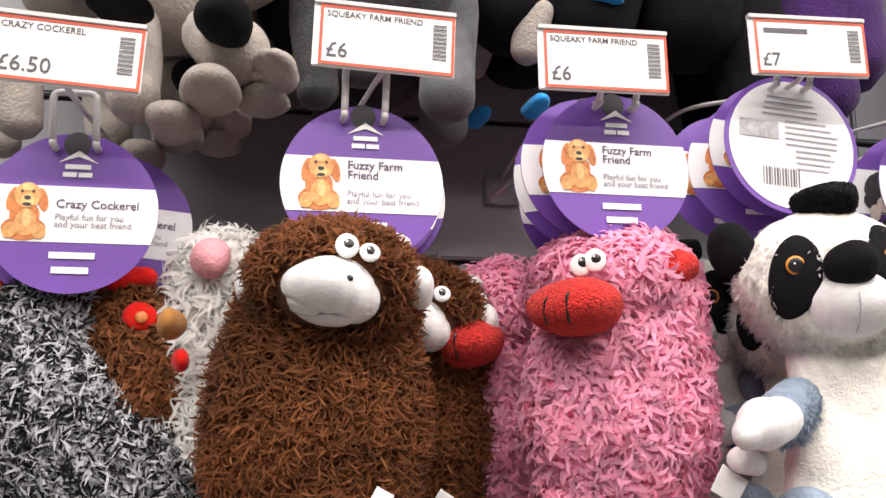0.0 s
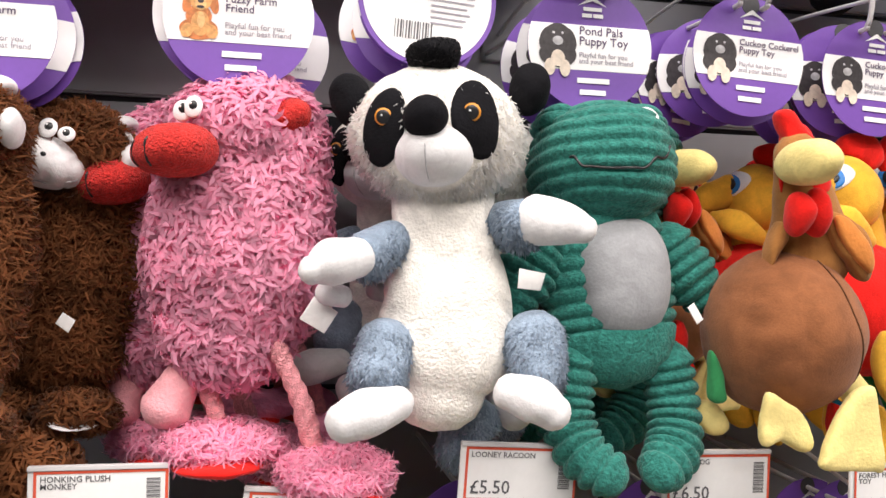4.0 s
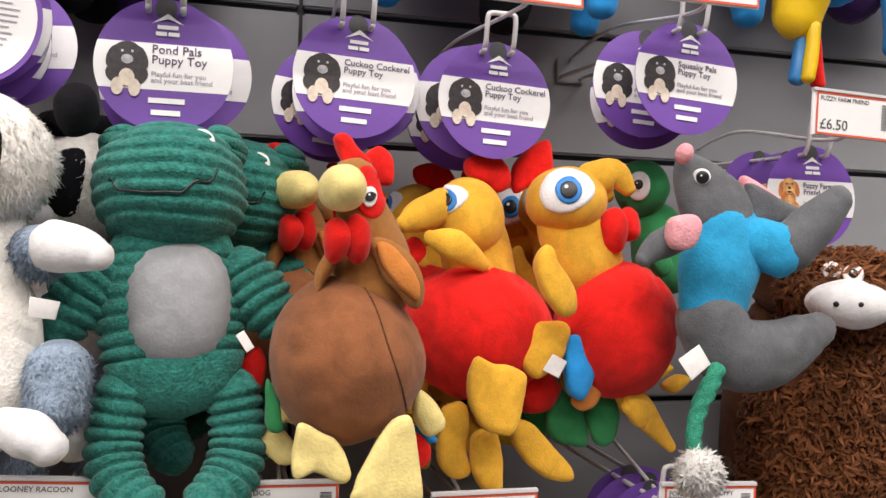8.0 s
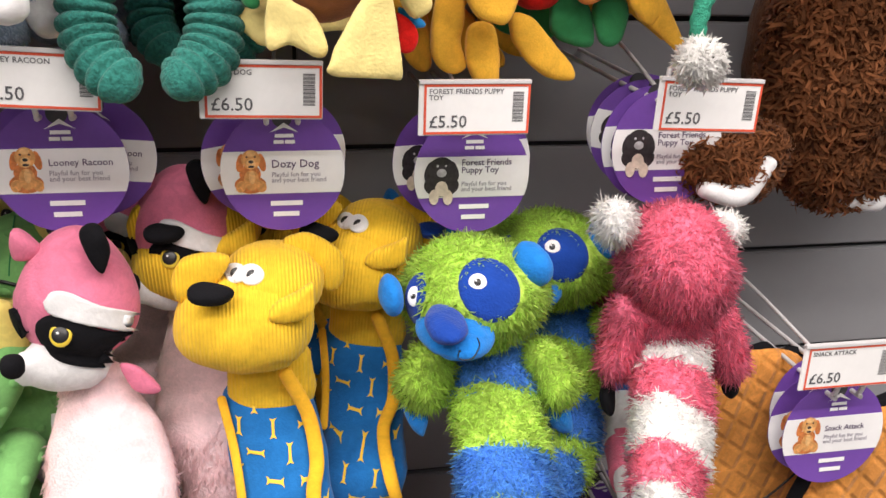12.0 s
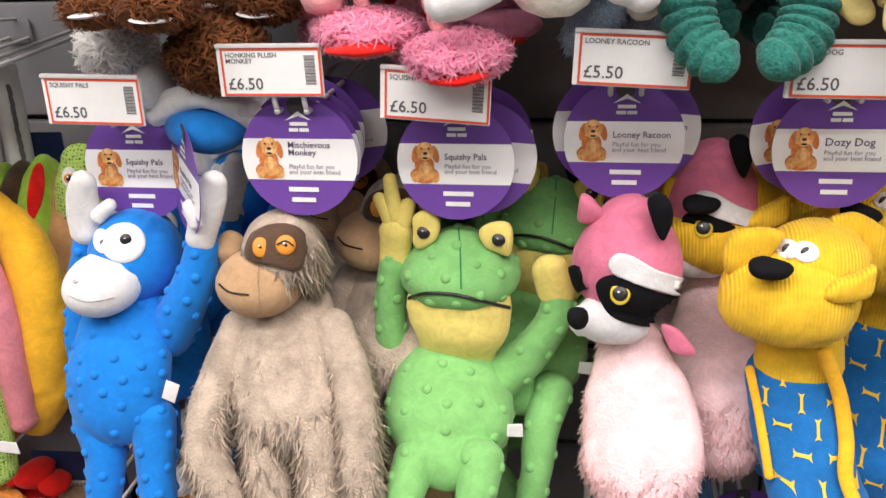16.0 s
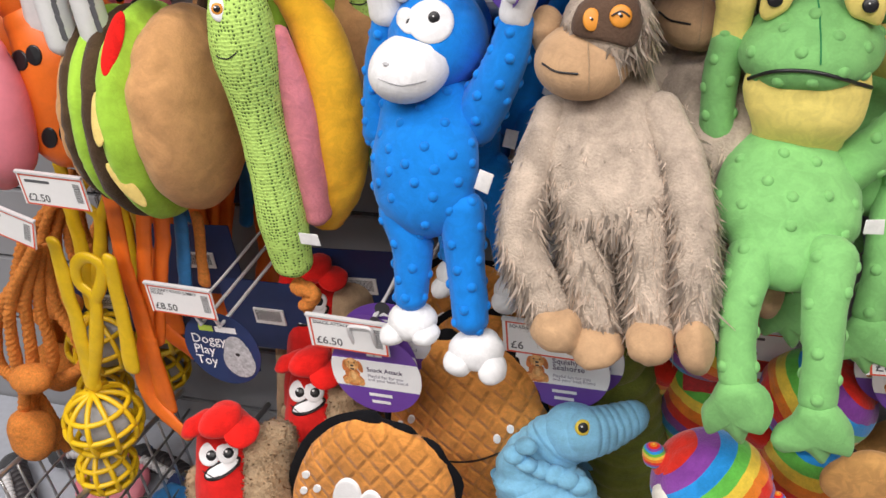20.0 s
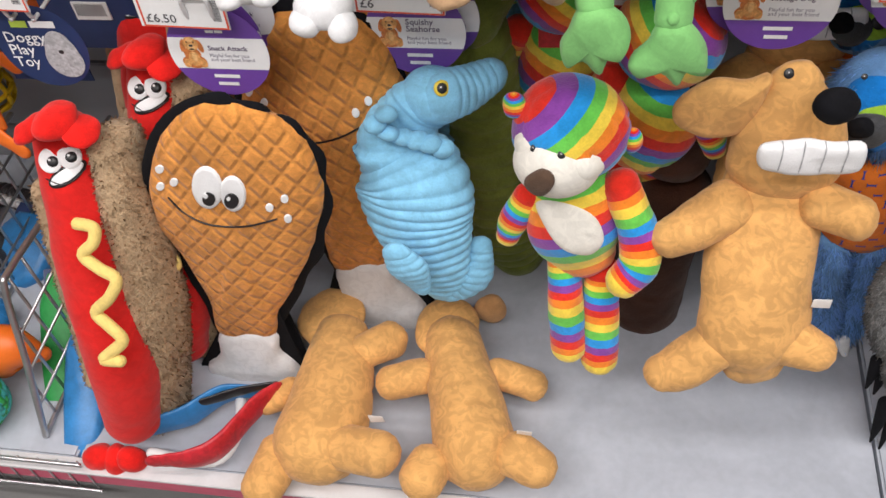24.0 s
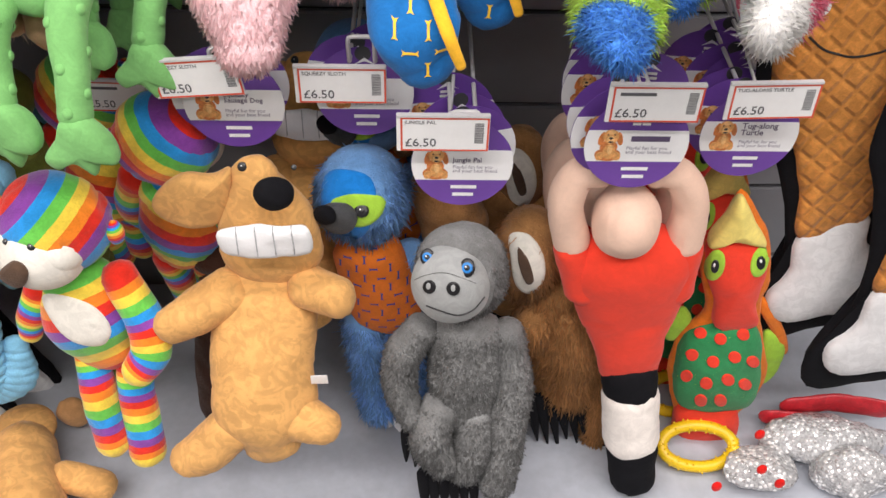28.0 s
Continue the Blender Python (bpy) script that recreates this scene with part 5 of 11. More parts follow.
rac_12 = tube(rac, "arm", [(0.0563, -0.005, -0.1067), (0.065, -0.018, -0.1084)], [0.0141, 0.0167], "slate_plush")
rac_13 = tube(rac, "paw", [(0.0703, -0.026, -0.1043), (0.0883, -0.034, -0.1065), (0.1003, -0.04, -0.1102)], [0.0151, 0.0137, 0.0086], "white_plush")
rac_14 = tube(rac, "arm", [(-0.015, -0.005, -0.1196), (-0.0317, -0.018, -0.129)], [0.0128, 0.0151], "slate_plush")
rac_15 = tube(rac, "paw", [(-0.0411, -0.028, -0.1308), (-0.0571, -0.036, -0.1339), (-0.0681, -0.04, -0.1376)], [0.0134, 0.0144, 0.009], "white_plush")
rac_16 = tube(rac, "paw", [(-0.0459, -0.008, -0.1545), (-0.0569, -0.012, -0.152)], [0.0069, 0.0075], "white_plush")
rac_17 = tube(rac, "leg", [(-0.0199, -0.015, -0.1836), (-0.0253, -0.025, -0.2026)], [0.018, 0.0183], "slate_plush")
rac_18 = tube(rac, "leg", [(0.0753, -0.015, -0.18), (0.076, -0.025, -0.2024)], [0.019, 0.0187], "slate_plush")
rac_19 = tube(rac, "foot", [(-0.017, -0.045, -0.2149), (-0.0348, -0.052, -0.2191), (-0.05, -0.056, -0.2246)], [0.0112, 0.0141, 0.0113], "white_plush")
rac_20 = tube(rac, "foot", [(0.0502, -0.045, -0.2088), (0.0656, -0.052, -0.2137), (0.0768, -0.056, -0.2205)], [0.011, 0.0143, 0.0116], "white_plush")
rac_21 = tube(rac, "tail", [(0.0484, 0.03, -0.2405), (0.04, 0.03, -0.2589)], [0.02, 0.0172], "slate_plush")
pad(rac, "sewn_label", (0.068, -0.03, -0.1412), [(-0.0082, -0.0064), (0.0082, -0.0064), (0.0082, 0.0064), (-0.0082, 0.0064)], 0.0008, "label_white", roll=8, smooth_n=0, puff=0.0)
stitch(rac, "seam", [rac_3], [(0.0044, -0.03, -0.0611), (0.0047, -0.03, -0.0715), (0.005, -0.03, -0.0829)], (-0.3597, -0.9285, -0.0927), 0.0004, "tag_grey")
fur(rac, [rac_2], 15000, 0.0042, 0.0011, "white_fur", avoid=[rac_3, rac_4, rac_5, rac_6], droop=0.5, curl=0.7, rise=0.3)
fur(rac, [rac_12, rac_14, rac_17, rac_18, rac_21], 9000, 0.0032, 0.0012, "slate_fur", droop=0.6, curl=0.7, rise=0.3)
fur(rac, [rac_11], 2500, 0.006, 0.001, "black_fur", droop=0.2, curl=0.8)
copy_thing(rac, pose(0.448, 0.870, 1.327, 0, 6, -30))

frog = thing("plush_frog", (0.523, 0.8, 1.316), "dark green ribbed corduroy plush frog with a grey belly patch", "soft toy", turn=(-9, 0, 0))
p69 = ball(frog, "head", (0.001, 0, -0.042), (0.0489, 0.055, 0.0432), "green_cord", ridge=0.0028, period=0.0095, power=0.9)
p70 = ball(frog, "eye_mound", (-0.03, 0, -0.014), (0.0174, 0.022, 0.0141), "green_cord", ridge=0.0015, period=0.01)
p71 = ball(frog, "eye_mound", (0.035, 0, -0.01), (0.0154, 0.022, 0.0153), "green_cord", ridge=0.0015, period=0.01)
p72 = eye(frog, None, (0.0198, -0.0394, -0.0168), (0.0909, -0.9589, 0.2689), 0.0087, look=(-0.3, 0.2), pupil_size=0.35)
p73 = eye(frog, None, (-0.0349, -0.0287, -0.0232), (-0.4398, -0.8782, 0.1881), 0.0057, squash=0.6, look=(0.2, 0.2), pupil_size=0.35)
seam(frog, "mouth", [p69], [(-0.0352, -0.0367, -0.0457), (-0.0248, -0.0448, -0.0526), (-0.0053, -0.052, -0.0549), (0.0152, -0.0515, -0.0505), (0.0283, -0.0456, -0.0409)], 0.0009, "bead_black", lift=0.002)
p74 = tube(frog, "body", [(0.003, 0, -0.084), (0.003, 0, -0.122), (0.007, 0, -0.158)], [0.0401, 0.0468, 0.0440], "green_cord", flat=0.6, ridge=0.0028, period=0.0095)
p75 = ball(frog, "belly_patch", (0.008, -0.008, -0.121), (0.0345, 0.03, 0.0435), "grey_felt", power=0.85, lump=0.0006)
p76 = tube(frog, "arm", [(-0.039, 0, -0.097), (-0.056, 0, -0.12), (-0.067, 0, -0.14)], [0.0166, 0.0196, 0.0117], "green_cord", ridge=0.0026, period=0.0095)
p77 = tube(frog, "arm", [(0.048, 0, -0.095), (0.064, 0, -0.119), (0.078, 0, -0.138)], [0.0171, 0.0197, 0.0107], "green_cord", ridge=0.0026, period=0.0095)
p78 = tube(frog, "leg", [(-0.026, 0, -0.178), (-0.030, 0, -0.212), (-0.024, -0.008, -0.237), (-0.008, -0.02, -0.252)], [0.0165, 0.0165, 0.0160, 0.0130], "green_cord", ridge=0.0026, period=0.0095)
p79 = tube(frog, "leg", [(0.045, 0, -0.178), (0.049, 0, -0.212), (0.043, -0.008, -0.237), (0.027, -0.02, -0.252)], [0.0165, 0.0165, 0.0160, 0.0130], "green_cord", ridge=0.0026, period=0.0095)
pad(frog, "sewn_label", (0.051, -0.034, -0.148), [(-0.0031, -0.0055), (0.0031, -0.0055), (0.0031, 0.0055), (-0.0031, 0.0055)], 0.0008, "label_white", roll=-30, smooth_n=0, puff=0.0)
copy_thing(frog, pose(0.578, 0.885, 1.320, 0, 8, -14))

hen = thing("plush_hen", (0.633, 0.75, 1.313), "round brown plush hen with red comb and pale yellow feet", "soft toy")
hen_1 = ball(hen, "body", (0.0072, 0.0, -0.1501), (0.0517, 0.06, 0.0568), "hen_brown", fine=1)
hen_2 = tube(hen, "neck", [(0.0223, -0.005, -0.0989), (0.0202, -0.008, -0.0737), (0.0128, -0.012, -0.051), (0.0064, -0.015, -0.0286)], [0.0295, 0.0239, 0.0191, 0.0152], "hen_tan")
hen_3 = cap(hen, "eye_patch", [hen_2], (0.0164, -0.02, -0.0379), (-0.1052, -0.9926, -0.0606), (0.0113, 0.0174), "red_plush", roll=-10, lift=0.001)
hen_4 = cap(hen, "eye_patch", [hen_2], (-0.0122, -0.02, -0.0449), (-0.0587, -0.9971, -0.0493), (0.0052, 0.012), "red_plush")
hen_5 = cap(hen, "eye", [hen_2], (0.0154, -0.02, -0.0414), (-0.1036, -0.9931, -0.0549), (0.0045, 0.0068), "felt_white", lift=0.0026)
hen_6 = cap(hen, "pupil", [hen_2], (0.0154, -0.02, -0.0414), (-0.1036, -0.9931, -0.0549), (0.0031, 0.0031), "bead_black", lift=0.0038)
hen_7 = cap(hen, "glint", [hen_2], (0.0145, -0.02, -0.0403), (-0.1022, -0.9931, -0.0567), (0.0007, 0.0007), "felt_white", lift=0.0044)
hen_8 = ball(hen, "beak", (-0.0051, -0.045, -0.0378), (0.0144, 0.03, 0.0148), "pale_yellow", lump=0.0006)
hen_9 = ball(hen, "wattle", (-0.0081, -0.04, -0.0711), (0.0087, 0.012, 0.0145), "red_plush", roll=6)
hen_10 = ball(hen, "wattle", (0.0052, -0.04, -0.0691), (0.0091, 0.012, 0.0153), "red_plush", roll=-6)
hen_11 = pad(hen, "comb", (0.0058, -0.012, -0.0137), [(-0.0126, 0.0113), (-0.0052, 0.0147), (0.0027, 0.0076), (0.0087, 0.0018), (0.0128, -0.0064), (0.0062, -0.0152), (-0.0038, -0.0119), (-0.0088, -0.0019)], 0.013, "red_plush")
hen_12 = pad(hen, "comb", (0.0316, 0.02, -0.0181), [(-0.0137, 0.0039), (-0.0039, 0.0133), (0.0065, 0.0083), (0.0109, -0.0021), (0.0072, -0.0124), (-0.0071, -0.0111)], 0.013, "red_plush")
hen_13 = pad(hen, "wing", (0.0362, -0.034, -0.092), [(-0.0219, 0.021), (-0.009, 0.023), (0.0065, 0.0109), (0.0157, -0.0048), (0.0151, -0.0179), (0.008, -0.0211), (-0.0014, -0.0109), (-0.013, -0.0001)], 0.012, "hen_tan", curl=3.0)
hen_14 = pad(hen, "wing_lining", (0.034, -0.042, -0.0891), [(-0.016, 0.0154), (-0.0076, 0.0168), (0.005, 0.0051), (0.013, -0.0086), (0.0126, -0.0175), (0.0026, -0.0104), (-0.0095, -0.0008)], 0.006, "orange_plush", curl=3.0)
hen_15 = pad(hen, "wing", (-0.0117, -0.02, -0.0906), [(-0.0034, 0.0044), (0.0032, 0.0159), (0.0074, 0.0047), (-0.0014, -0.0105), (-0.0057, -0.0144)], 0.012, "hen_tan")
hen_16 = pad(hen, "foot", (-0.0142, -0.04, -0.2064), [(-0.0131, 0.0221), (0.0015, 0.0156), (0.0114, 0.009), (0.0209, -0.0107), (0.0153, -0.0172), (-0.003, -0.0083), (-0.0154, -0.0118), (-0.0176, 0.0012)], 0.011, "pale_yellow", curl=-3.0)
hen_17 = pad(hen, "foot", (0.0274, -0.048, -0.2143), [(0.007, 0.033), (0.0159, 0.0286), (0.0227, -0.0144), (0.0134, -0.02), (-0.0049, -0.0198), (-0.0231, -0.0144), (-0.0212, -0.0066), (-0.0097, 0.0135)], 0.011, "pale_yellow", curl=-3.0)
hen_18 = pad(hen, "tail_feather", (-0.0396, 0.0, -0.185), [(-0.0043, 0.0216), (0.0021, 0.0094), (0.0066, -0.0098), (0.0008, -0.0144), (-0.0052, -0.0067)], 0.01, "green_plush")
hen_19 = pad(hen, "tail_feather", (-0.0531, 0.04, -0.1682), [(-0.0125, 0.0021), (0.0038, 0.0226), (0.0122, 0.0105), (0.0043, -0.014), (-0.0077, -0.0213)], 0.012, "red_plush")
hen_20 = pad(hen, "tail_feather", (-0.0345, 0.02, -0.212), [(-0.0145, 0.0075), (0.0037, 0.0102), (0.0121, -0.0065), (-0.0014, -0.0112)], 0.012, "pale_yellow")
hen_21 = pad(hen, "tail_feather", (0.0657, 0.0, -0.1886), [(-0.0066, 0.0182), (0.008, 0.0057), (0.0094, -0.0094), (-0.0009, -0.0142), (-0.0099, -0.0003)], 0.012, "pale_yellow")
hen_22 = pad(hen, "tail_feather", (0.0673, 0.015, -0.2058), [(-0.01, 0.0089), (0.008, -0.0), (0.0061, -0.0049), (-0.0042, -0.004)], 0.01, "sky_plush")
hen_23 = pad(hen, "tail_feather", (0.0615, 0.01, -0.2156), [(-0.0077, 0.0149), (0.0078, 0.0044), (0.0054, -0.0093), (-0.0055, -0.01)], 0.012, "red_plush")
stitch(hen, "seam", [hen_1], [(0.0081, -0.05, -0.0938), (0.0169, -0.05, -0.1098), (0.0251, -0.05, -0.1348), (0.036, -0.05, -0.1636), (0.0445, -0.04, -0.1854)], (-0.1248, -0.9869, 0.1021), 0.0006, "brown_skin")
copy_thing(hen, pose(0.596, 0.885, 1.320, 0, -4, 24))

reda = thing("plush_cockerel", (0.759, 0.84, 1.318), "red and yellow plush cockerel with a drooping yellow bill", "soft toy")
reda_1 = ball(reda, "body", (0.0026, 0.0, -0.1437), (0.0605, 0.055, 0.0559), "red_plush", roll=18)
reda_2 = ball(reda, "rump", (0.0496, 0.0, -0.1892), (0.0223, 0.03, 0.0209), "red_plush")
reda_3 = ball(reda, "head", (-0.0088, 0.0, -0.0534), (0.0302, 0.034, 0.0329), "yellow_plush", lump=0.001)
reda_4 = tube(reda, "neck", [(-0.0034, 0.0, -0.0706), (0.0042, 0.0, -0.0987)], [0.0284, 0.0293], "yellow_plush", flat=0.75)
reda_5 = tube(reda, "bill", [(-0.0316, -0.012, -0.0457), (-0.0531, -0.02, -0.0541), (-0.0659, -0.024, -0.0608)], [0.0152, 0.0128, 0.007], "yellow_plush", flat=0.8)
reda_6 = tube(reda, "bill", [(-0.0476, -0.03, -0.0715), (-0.0287, -0.036, -0.076), (-0.0045, -0.03, -0.0892)], [0.0061, 0.0121, 0.0053], "yellow_plush", flat=0.6)
reda_7 = cap(reda, "eye_patch", [reda_3], (-0.0343, -0.03, -0.0415), (-0.1987, -0.9785, -0.0547), None, "felt_white", outline=[(-0.0172, -0.0107), (-0.0128, 0.0045), (-0.0011, 0.0115), (0.012, 0.0106), (0.0168, 0.0037), (0.0077, -0.0068), (-0.0054, -0.0129)])
reda_8 = cap(reda, "eye", [reda_3], (-0.0341, -0.03, -0.0418), (-0.199, -0.9785, -0.0544), (0.0087, 0.0087), "iris_blue", lift=0.0026)
reda_9 = cap(reda, "pupil", [reda_3], (-0.0341, -0.03, -0.0418), (-0.199, -0.9785, -0.0544), (0.0052, 0.0052), "bead_black", lift=0.0038)
reda_10 = cap(reda, "glint", [reda_3], (-0.0354, -0.03, -0.0401), (-0.1971, -0.9787, -0.0568), (0.0011, 0.0011), "felt_white", lift=0.0044)
reda_11 = pad(reda, "comb", (0.0064, 0.0, -0.0157), [(-0.0183, 0.0089), (-0.0021, 0.0143), (0.0133, 0.0106), (0.0201, -0.0075), (0.0095, -0.0154), (-0.006, -0.007), (-0.0165, -0.0039)], 0.014, "red_plush")
reda_12 = pad(reda, "comb", (0.0487, 0.005, -0.0103), [(-0.0198, 0.0005), (-0.0025, 0.0183), (0.0119, 0.0229), (0.0161, 0.0034), (0.0132, -0.0108), (-0.0037, -0.0145), (-0.0152, -0.0197)], 0.014, "red_plush")
reda_13 = pad(reda, "wing", (-0.0014, -0.062, -0.1847), [(-0.0179, 0.0288), (-0.0039, 0.0236), (0.0202, 0.0175), (0.0225, 0.0049), (0.0136, -0.0268), (0.0024, -0.0301), (-0.013, -0.0225), (-0.0239, 0.0046)], 0.012, "yellow_plush", curl=-3.0)
reda_14 = pad(reda, "wing", (0.0429, -0.045, -0.1526), [(-0.0113, 0.0158), (0.0067, 0.0209), (0.0179, 0.0163), (0.0145, -0.0034), (0.0014, -0.0189), (-0.0098, -0.0225), (-0.0194, -0.0082)], 0.016, "yellow_plush")
pad(reda, "sewn_label", (0.0458, -0.056, -0.1634), [(-0.0073, -0.0064), (0.0073, -0.0064), (0.0073, 0.0064), (-0.0073, 0.0064)], 0.0008, "label_white", roll=30, smooth_n=0, puff=0.0)
reda_15 = pad(reda, "leg", (-0.0222, -0.025, -0.2253), [(-0.0128, 0.0196), (-0.0042, 0.028), (0.0076, 0.0262), (0.0088, -0.0046), (0.014, -0.0245), (0.0002, -0.0292), (-0.0137, -0.0155)], 0.014, "yellow_plush", curl=-2.0)
reda_16 = pad(reda, "leg", (0.0028, -0.03, -0.2438), [(-0.0136, 0.0237), (0.0067, 0.0228), (0.0132, -0.0161), (0.0038, -0.0208), (-0.0101, -0.0096)], 0.014, "yellow_plush", curl=-2.0)
reda_17 = pad(reda, "leg", (0.0503, -0.025, -0.2383), [(-0.0283, 0.0252), (-0.0098, 0.0252), (0.0098, 0.0036), (0.025, -0.0123), (0.0225, -0.0217), (0.0012, -0.0192), (-0.0204, -0.0007)], 0.014, "yellow_plush", curl=-2.0)
reda_18 = pad(reda, "tail_feather", (0.0701, -0.045, -0.1642), [(-0.0085, 0.0192), (0.0076, 0.02), (0.0166, 0.0042), (0.0052, -0.0271), (-0.0093, -0.0202), (-0.0116, 0.0039)], 0.012, "sky_plush")
reda_19 = pad(reda, "tail_feather", (0.0844, -0.035, -0.1854), [(0.0039, 0.022), (0.0117, 0.0154), (0.0061, -0.0115), (-0.0078, -0.0178), (-0.0138, -0.008)], 0.012, "orange_plush")
reda_20 = pad(reda, "tail_feather", (0.0773, -0.01, -0.2116), [(-0.0144, 0.0341), (-0.0042, 0.0194), (0.0134, 0.002), (0.0192, -0.0221), (0.0022, -0.0229), (-0.0161, -0.0105)], 0.014, "green_plush")
reda_21 = pad(reda, "tail_feather", (0.1059, -0.015, -0.2131), [(-0.0147, 0.0058), (-0.0009, 0.0266), (0.0121, 0.0058), (0.0091, -0.0177), (-0.0055, -0.0204)], 0.014, "green_plush")
reda_22 = pad(reda, "wing", (-0.0558, 0.0, -0.084), [(-0.011, 0.002), (0.0044, 0.0153), (0.0141, 0.0029), (0.0008, -0.0088), (-0.0083, -0.0114)], 0.012, "red_plush")
copy_thing(reda, pose(0.739, 0.930, 1.318, 0, 0, -25))

redb = thing("plush_cockerel", (0.829, 0.82, 1.32), "red and yellow plush cockerel with red wattles beside its pair", "soft toy")
redb_1 = ball(redb, "body", (0.0424, 0.0, -0.1418), (0.0496, 0.055, 0.0569), "red_plush", roll=12)
redb_2 = ball(redb, "head", (-0.0029, 0.0, -0.0391), (0.0327, 0.036, 0.0282), "yellow_plush", lump=0.001)
redb_3 = tube(redb, "neck", [(0.0025, 0.0, -0.0561), (0.0162, 0.0, -0.0884)], [0.03, 0.0319], "yellow_plush", flat=0.75)
redb_4 = tube(redb, "bill", [(0.0146, -0.008, -0.0233), (0.0328, -0.012, -0.0172), (0.0448, -0.014, -0.0276)], [0.0144, 0.0126, 0.0063], "yellow_plush", flat=0.8)
redb_5 = cap(redb, "eye_patch", [redb_2], (-0.0147, -0.03, -0.0327), (-0.3239, -0.9435, -0.0697), None, "felt_white", outline=[(-0.0207, -0.0031), (-0.015, 0.0108), (-0.002, 0.0169), (0.0132, 0.0134), (0.0219, 0.0034), (0.0175, -0.0083), (0.0002, -0.0179), (-0.015, -0.0153)])
redb_6 = cap(redb, "eye", [redb_2], (-0.0135, -0.03, -0.0335), (-0.3254, -0.9431, -0.0684), (0.01, 0.01), "iris_blue", lift=0.0026)
redb_7 = cap(redb, "pupil", [redb_2], (-0.0135, -0.03, -0.0335), (-0.3254, -0.9431, -0.0684), (0.006, 0.006), "bead_black", lift=0.0038)
redb_8 = cap(redb, "glint", [redb_2], (-0.0152, -0.03, -0.0316), (-0.3232, -0.9436, -0.0712), (0.0013, 0.0013), "felt_white", lift=0.0044)
redb_9 = ball(redb, "wattle", (0.0293, -0.02, -0.0617), (0.0125, 0.012, 0.0187), "red_plush")
redb_10 = ball(redb, "wattle", (0.0476, -0.01, -0.0567), (0.01, 0.012, 0.0145), "red_plush")
redb_11 = pad(redb, "wing", (-0.0323, -0.05, -0.1019), [(-0.0114, 0.021), (-0.0028, 0.0246), (0.0025, 0.0118), (0.0173, -0.0067), (0.0171, -0.0236), (0.0035, -0.0265), (-0.0103, -0.0096), (-0.0158, 0.0091)], 0.014, "yellow_plush", curl=-2.0)
redb_12 = tube(redb, "leg", [(0.0516, -0.02, -0.198), (0.0691, -0.02, -0.2168), (0.0857, -0.02, -0.234)], [0.0116, 0.009, 0.0045], "yellow_plush", flat=0.6)
redb_13 = pad(redb, "leg", (0.0555, -0.02, -0.2035), [(-0.0127, 0.0122), (0.0056, 0.0092), (0.0147, -0.0034), (0.0017, -0.0146), (-0.0092, -0.0034)], 0.013, "yellow_plush")
redb_14 = pad(redb, "tail_feather", (0.099, 0.0, -0.1852), [(-0.012, -0.0022), (0.0026, 0.0063), (0.0113, 0.0026), (-0.0019, -0.0068)], 0.012, "yellow_plush")
redb_15 = pad(redb, "wing", (0.0948, 0.02, -0.0871), [(-0.0126, 0.0014), (0.0024, 0.0114), (0.0095, -0.0003), (0.0007, -0.0125)], 0.012, "green_plush")
copy_thing(redb, pose(0.859, 0.920, 1.320, 0, 0, -15))

parrot = thing("plush_parrot", (0.93, 0.9, 1.329), "green plush parrot head peeping from behind the cockerels", "soft toy")
p125 = ball(parrot, "head", (0.004, 0, -0.029), (0.0218, 0.035, 0.0269), "green_plush")
p126 = cap(parrot, "eye_patch", [p125], (-0.0116, -0.0244, -0.0284), (-0.6822, -0.7306, -0.0289), (0.011, 0.013), "felt_white")
p127 = eye(parrot, None, (-0.0113, -0.0249, -0.0274), (-0.6561, -0.7545, -0.0179), 0.0065, pupil_size=0.7)
p128 = tube(parrot, "body", [(0.019, 0, -0.062), (0.032, 0, -0.098)], [0.0235, 0.0314], "green_plush")

rat = thing("plush_rat", (0.885, 0.738, 1.322), "grey plush rat in a blue shirt with a green rope tail", "soft toy")
rat_1 = tube(rat, "head", [(-0.0006, 0.0, -0.0092), (0.0069, 0.0, -0.0211), (0.021, 0.0, -0.0403), (0.032, 0.0, -0.0572)], [0.0062, 0.0165, 0.0265, 0.0274], "rat_grey", flat=0.55)
rat_2 = ball(rat, "nose", (-0.0092, -0.014, -0.0102), (0.006, 0.008, 0.0076), "pale_pink_felt", roll=10, lump=0.0004)
rat_3 = eye(rat, [rat_1], (-0.0028, -0.03, -0.0275), (-0.4506, -0.8886, -0.0857), 0.0067, squash=0.9, pupil_size=0.72, look=(0.1, -0.05))
rat_4 = pad(rat, "ear", (0.0714, 0.005, -0.0439), [(-0.017, 0.0117), (-0.015, 0.0181), (0.0086, 0.0074), (0.0277, -0.0011), (0.0163, -0.0109), (-0.0044, -0.016), (-0.0162, -0.0093)], 0.01, "rat_grey")
rat_5 = pad(rat, "ear_lining", (0.0681, 0.012, -0.0328), [(-0.0139, 0.0108), (-0.0031, 0.0087), (0.0195, -0.0047), (0.0046, -0.0088), (-0.0072, -0.006)], 0.008, "pale_pink_felt")
rat_6 = tube(rat, "arm", [(-0.015, -0.02, -0.0687), (-0.0373, -0.028, -0.0774), (-0.049, -0.03, -0.0875)], [0.0111, 0.0093, 0.0054], "rat_grey")
rat_7 = pad(rat, "paw_pad", (-0.0259, -0.042, -0.0671), [(-0.0118, -0.0038), (-0.0082, 0.0086), (0.0056, 0.0122), (0.0121, 0.0041), (0.0073, -0.0096), (-0.005, -0.0115)], 0.013, "pale_pink_felt")
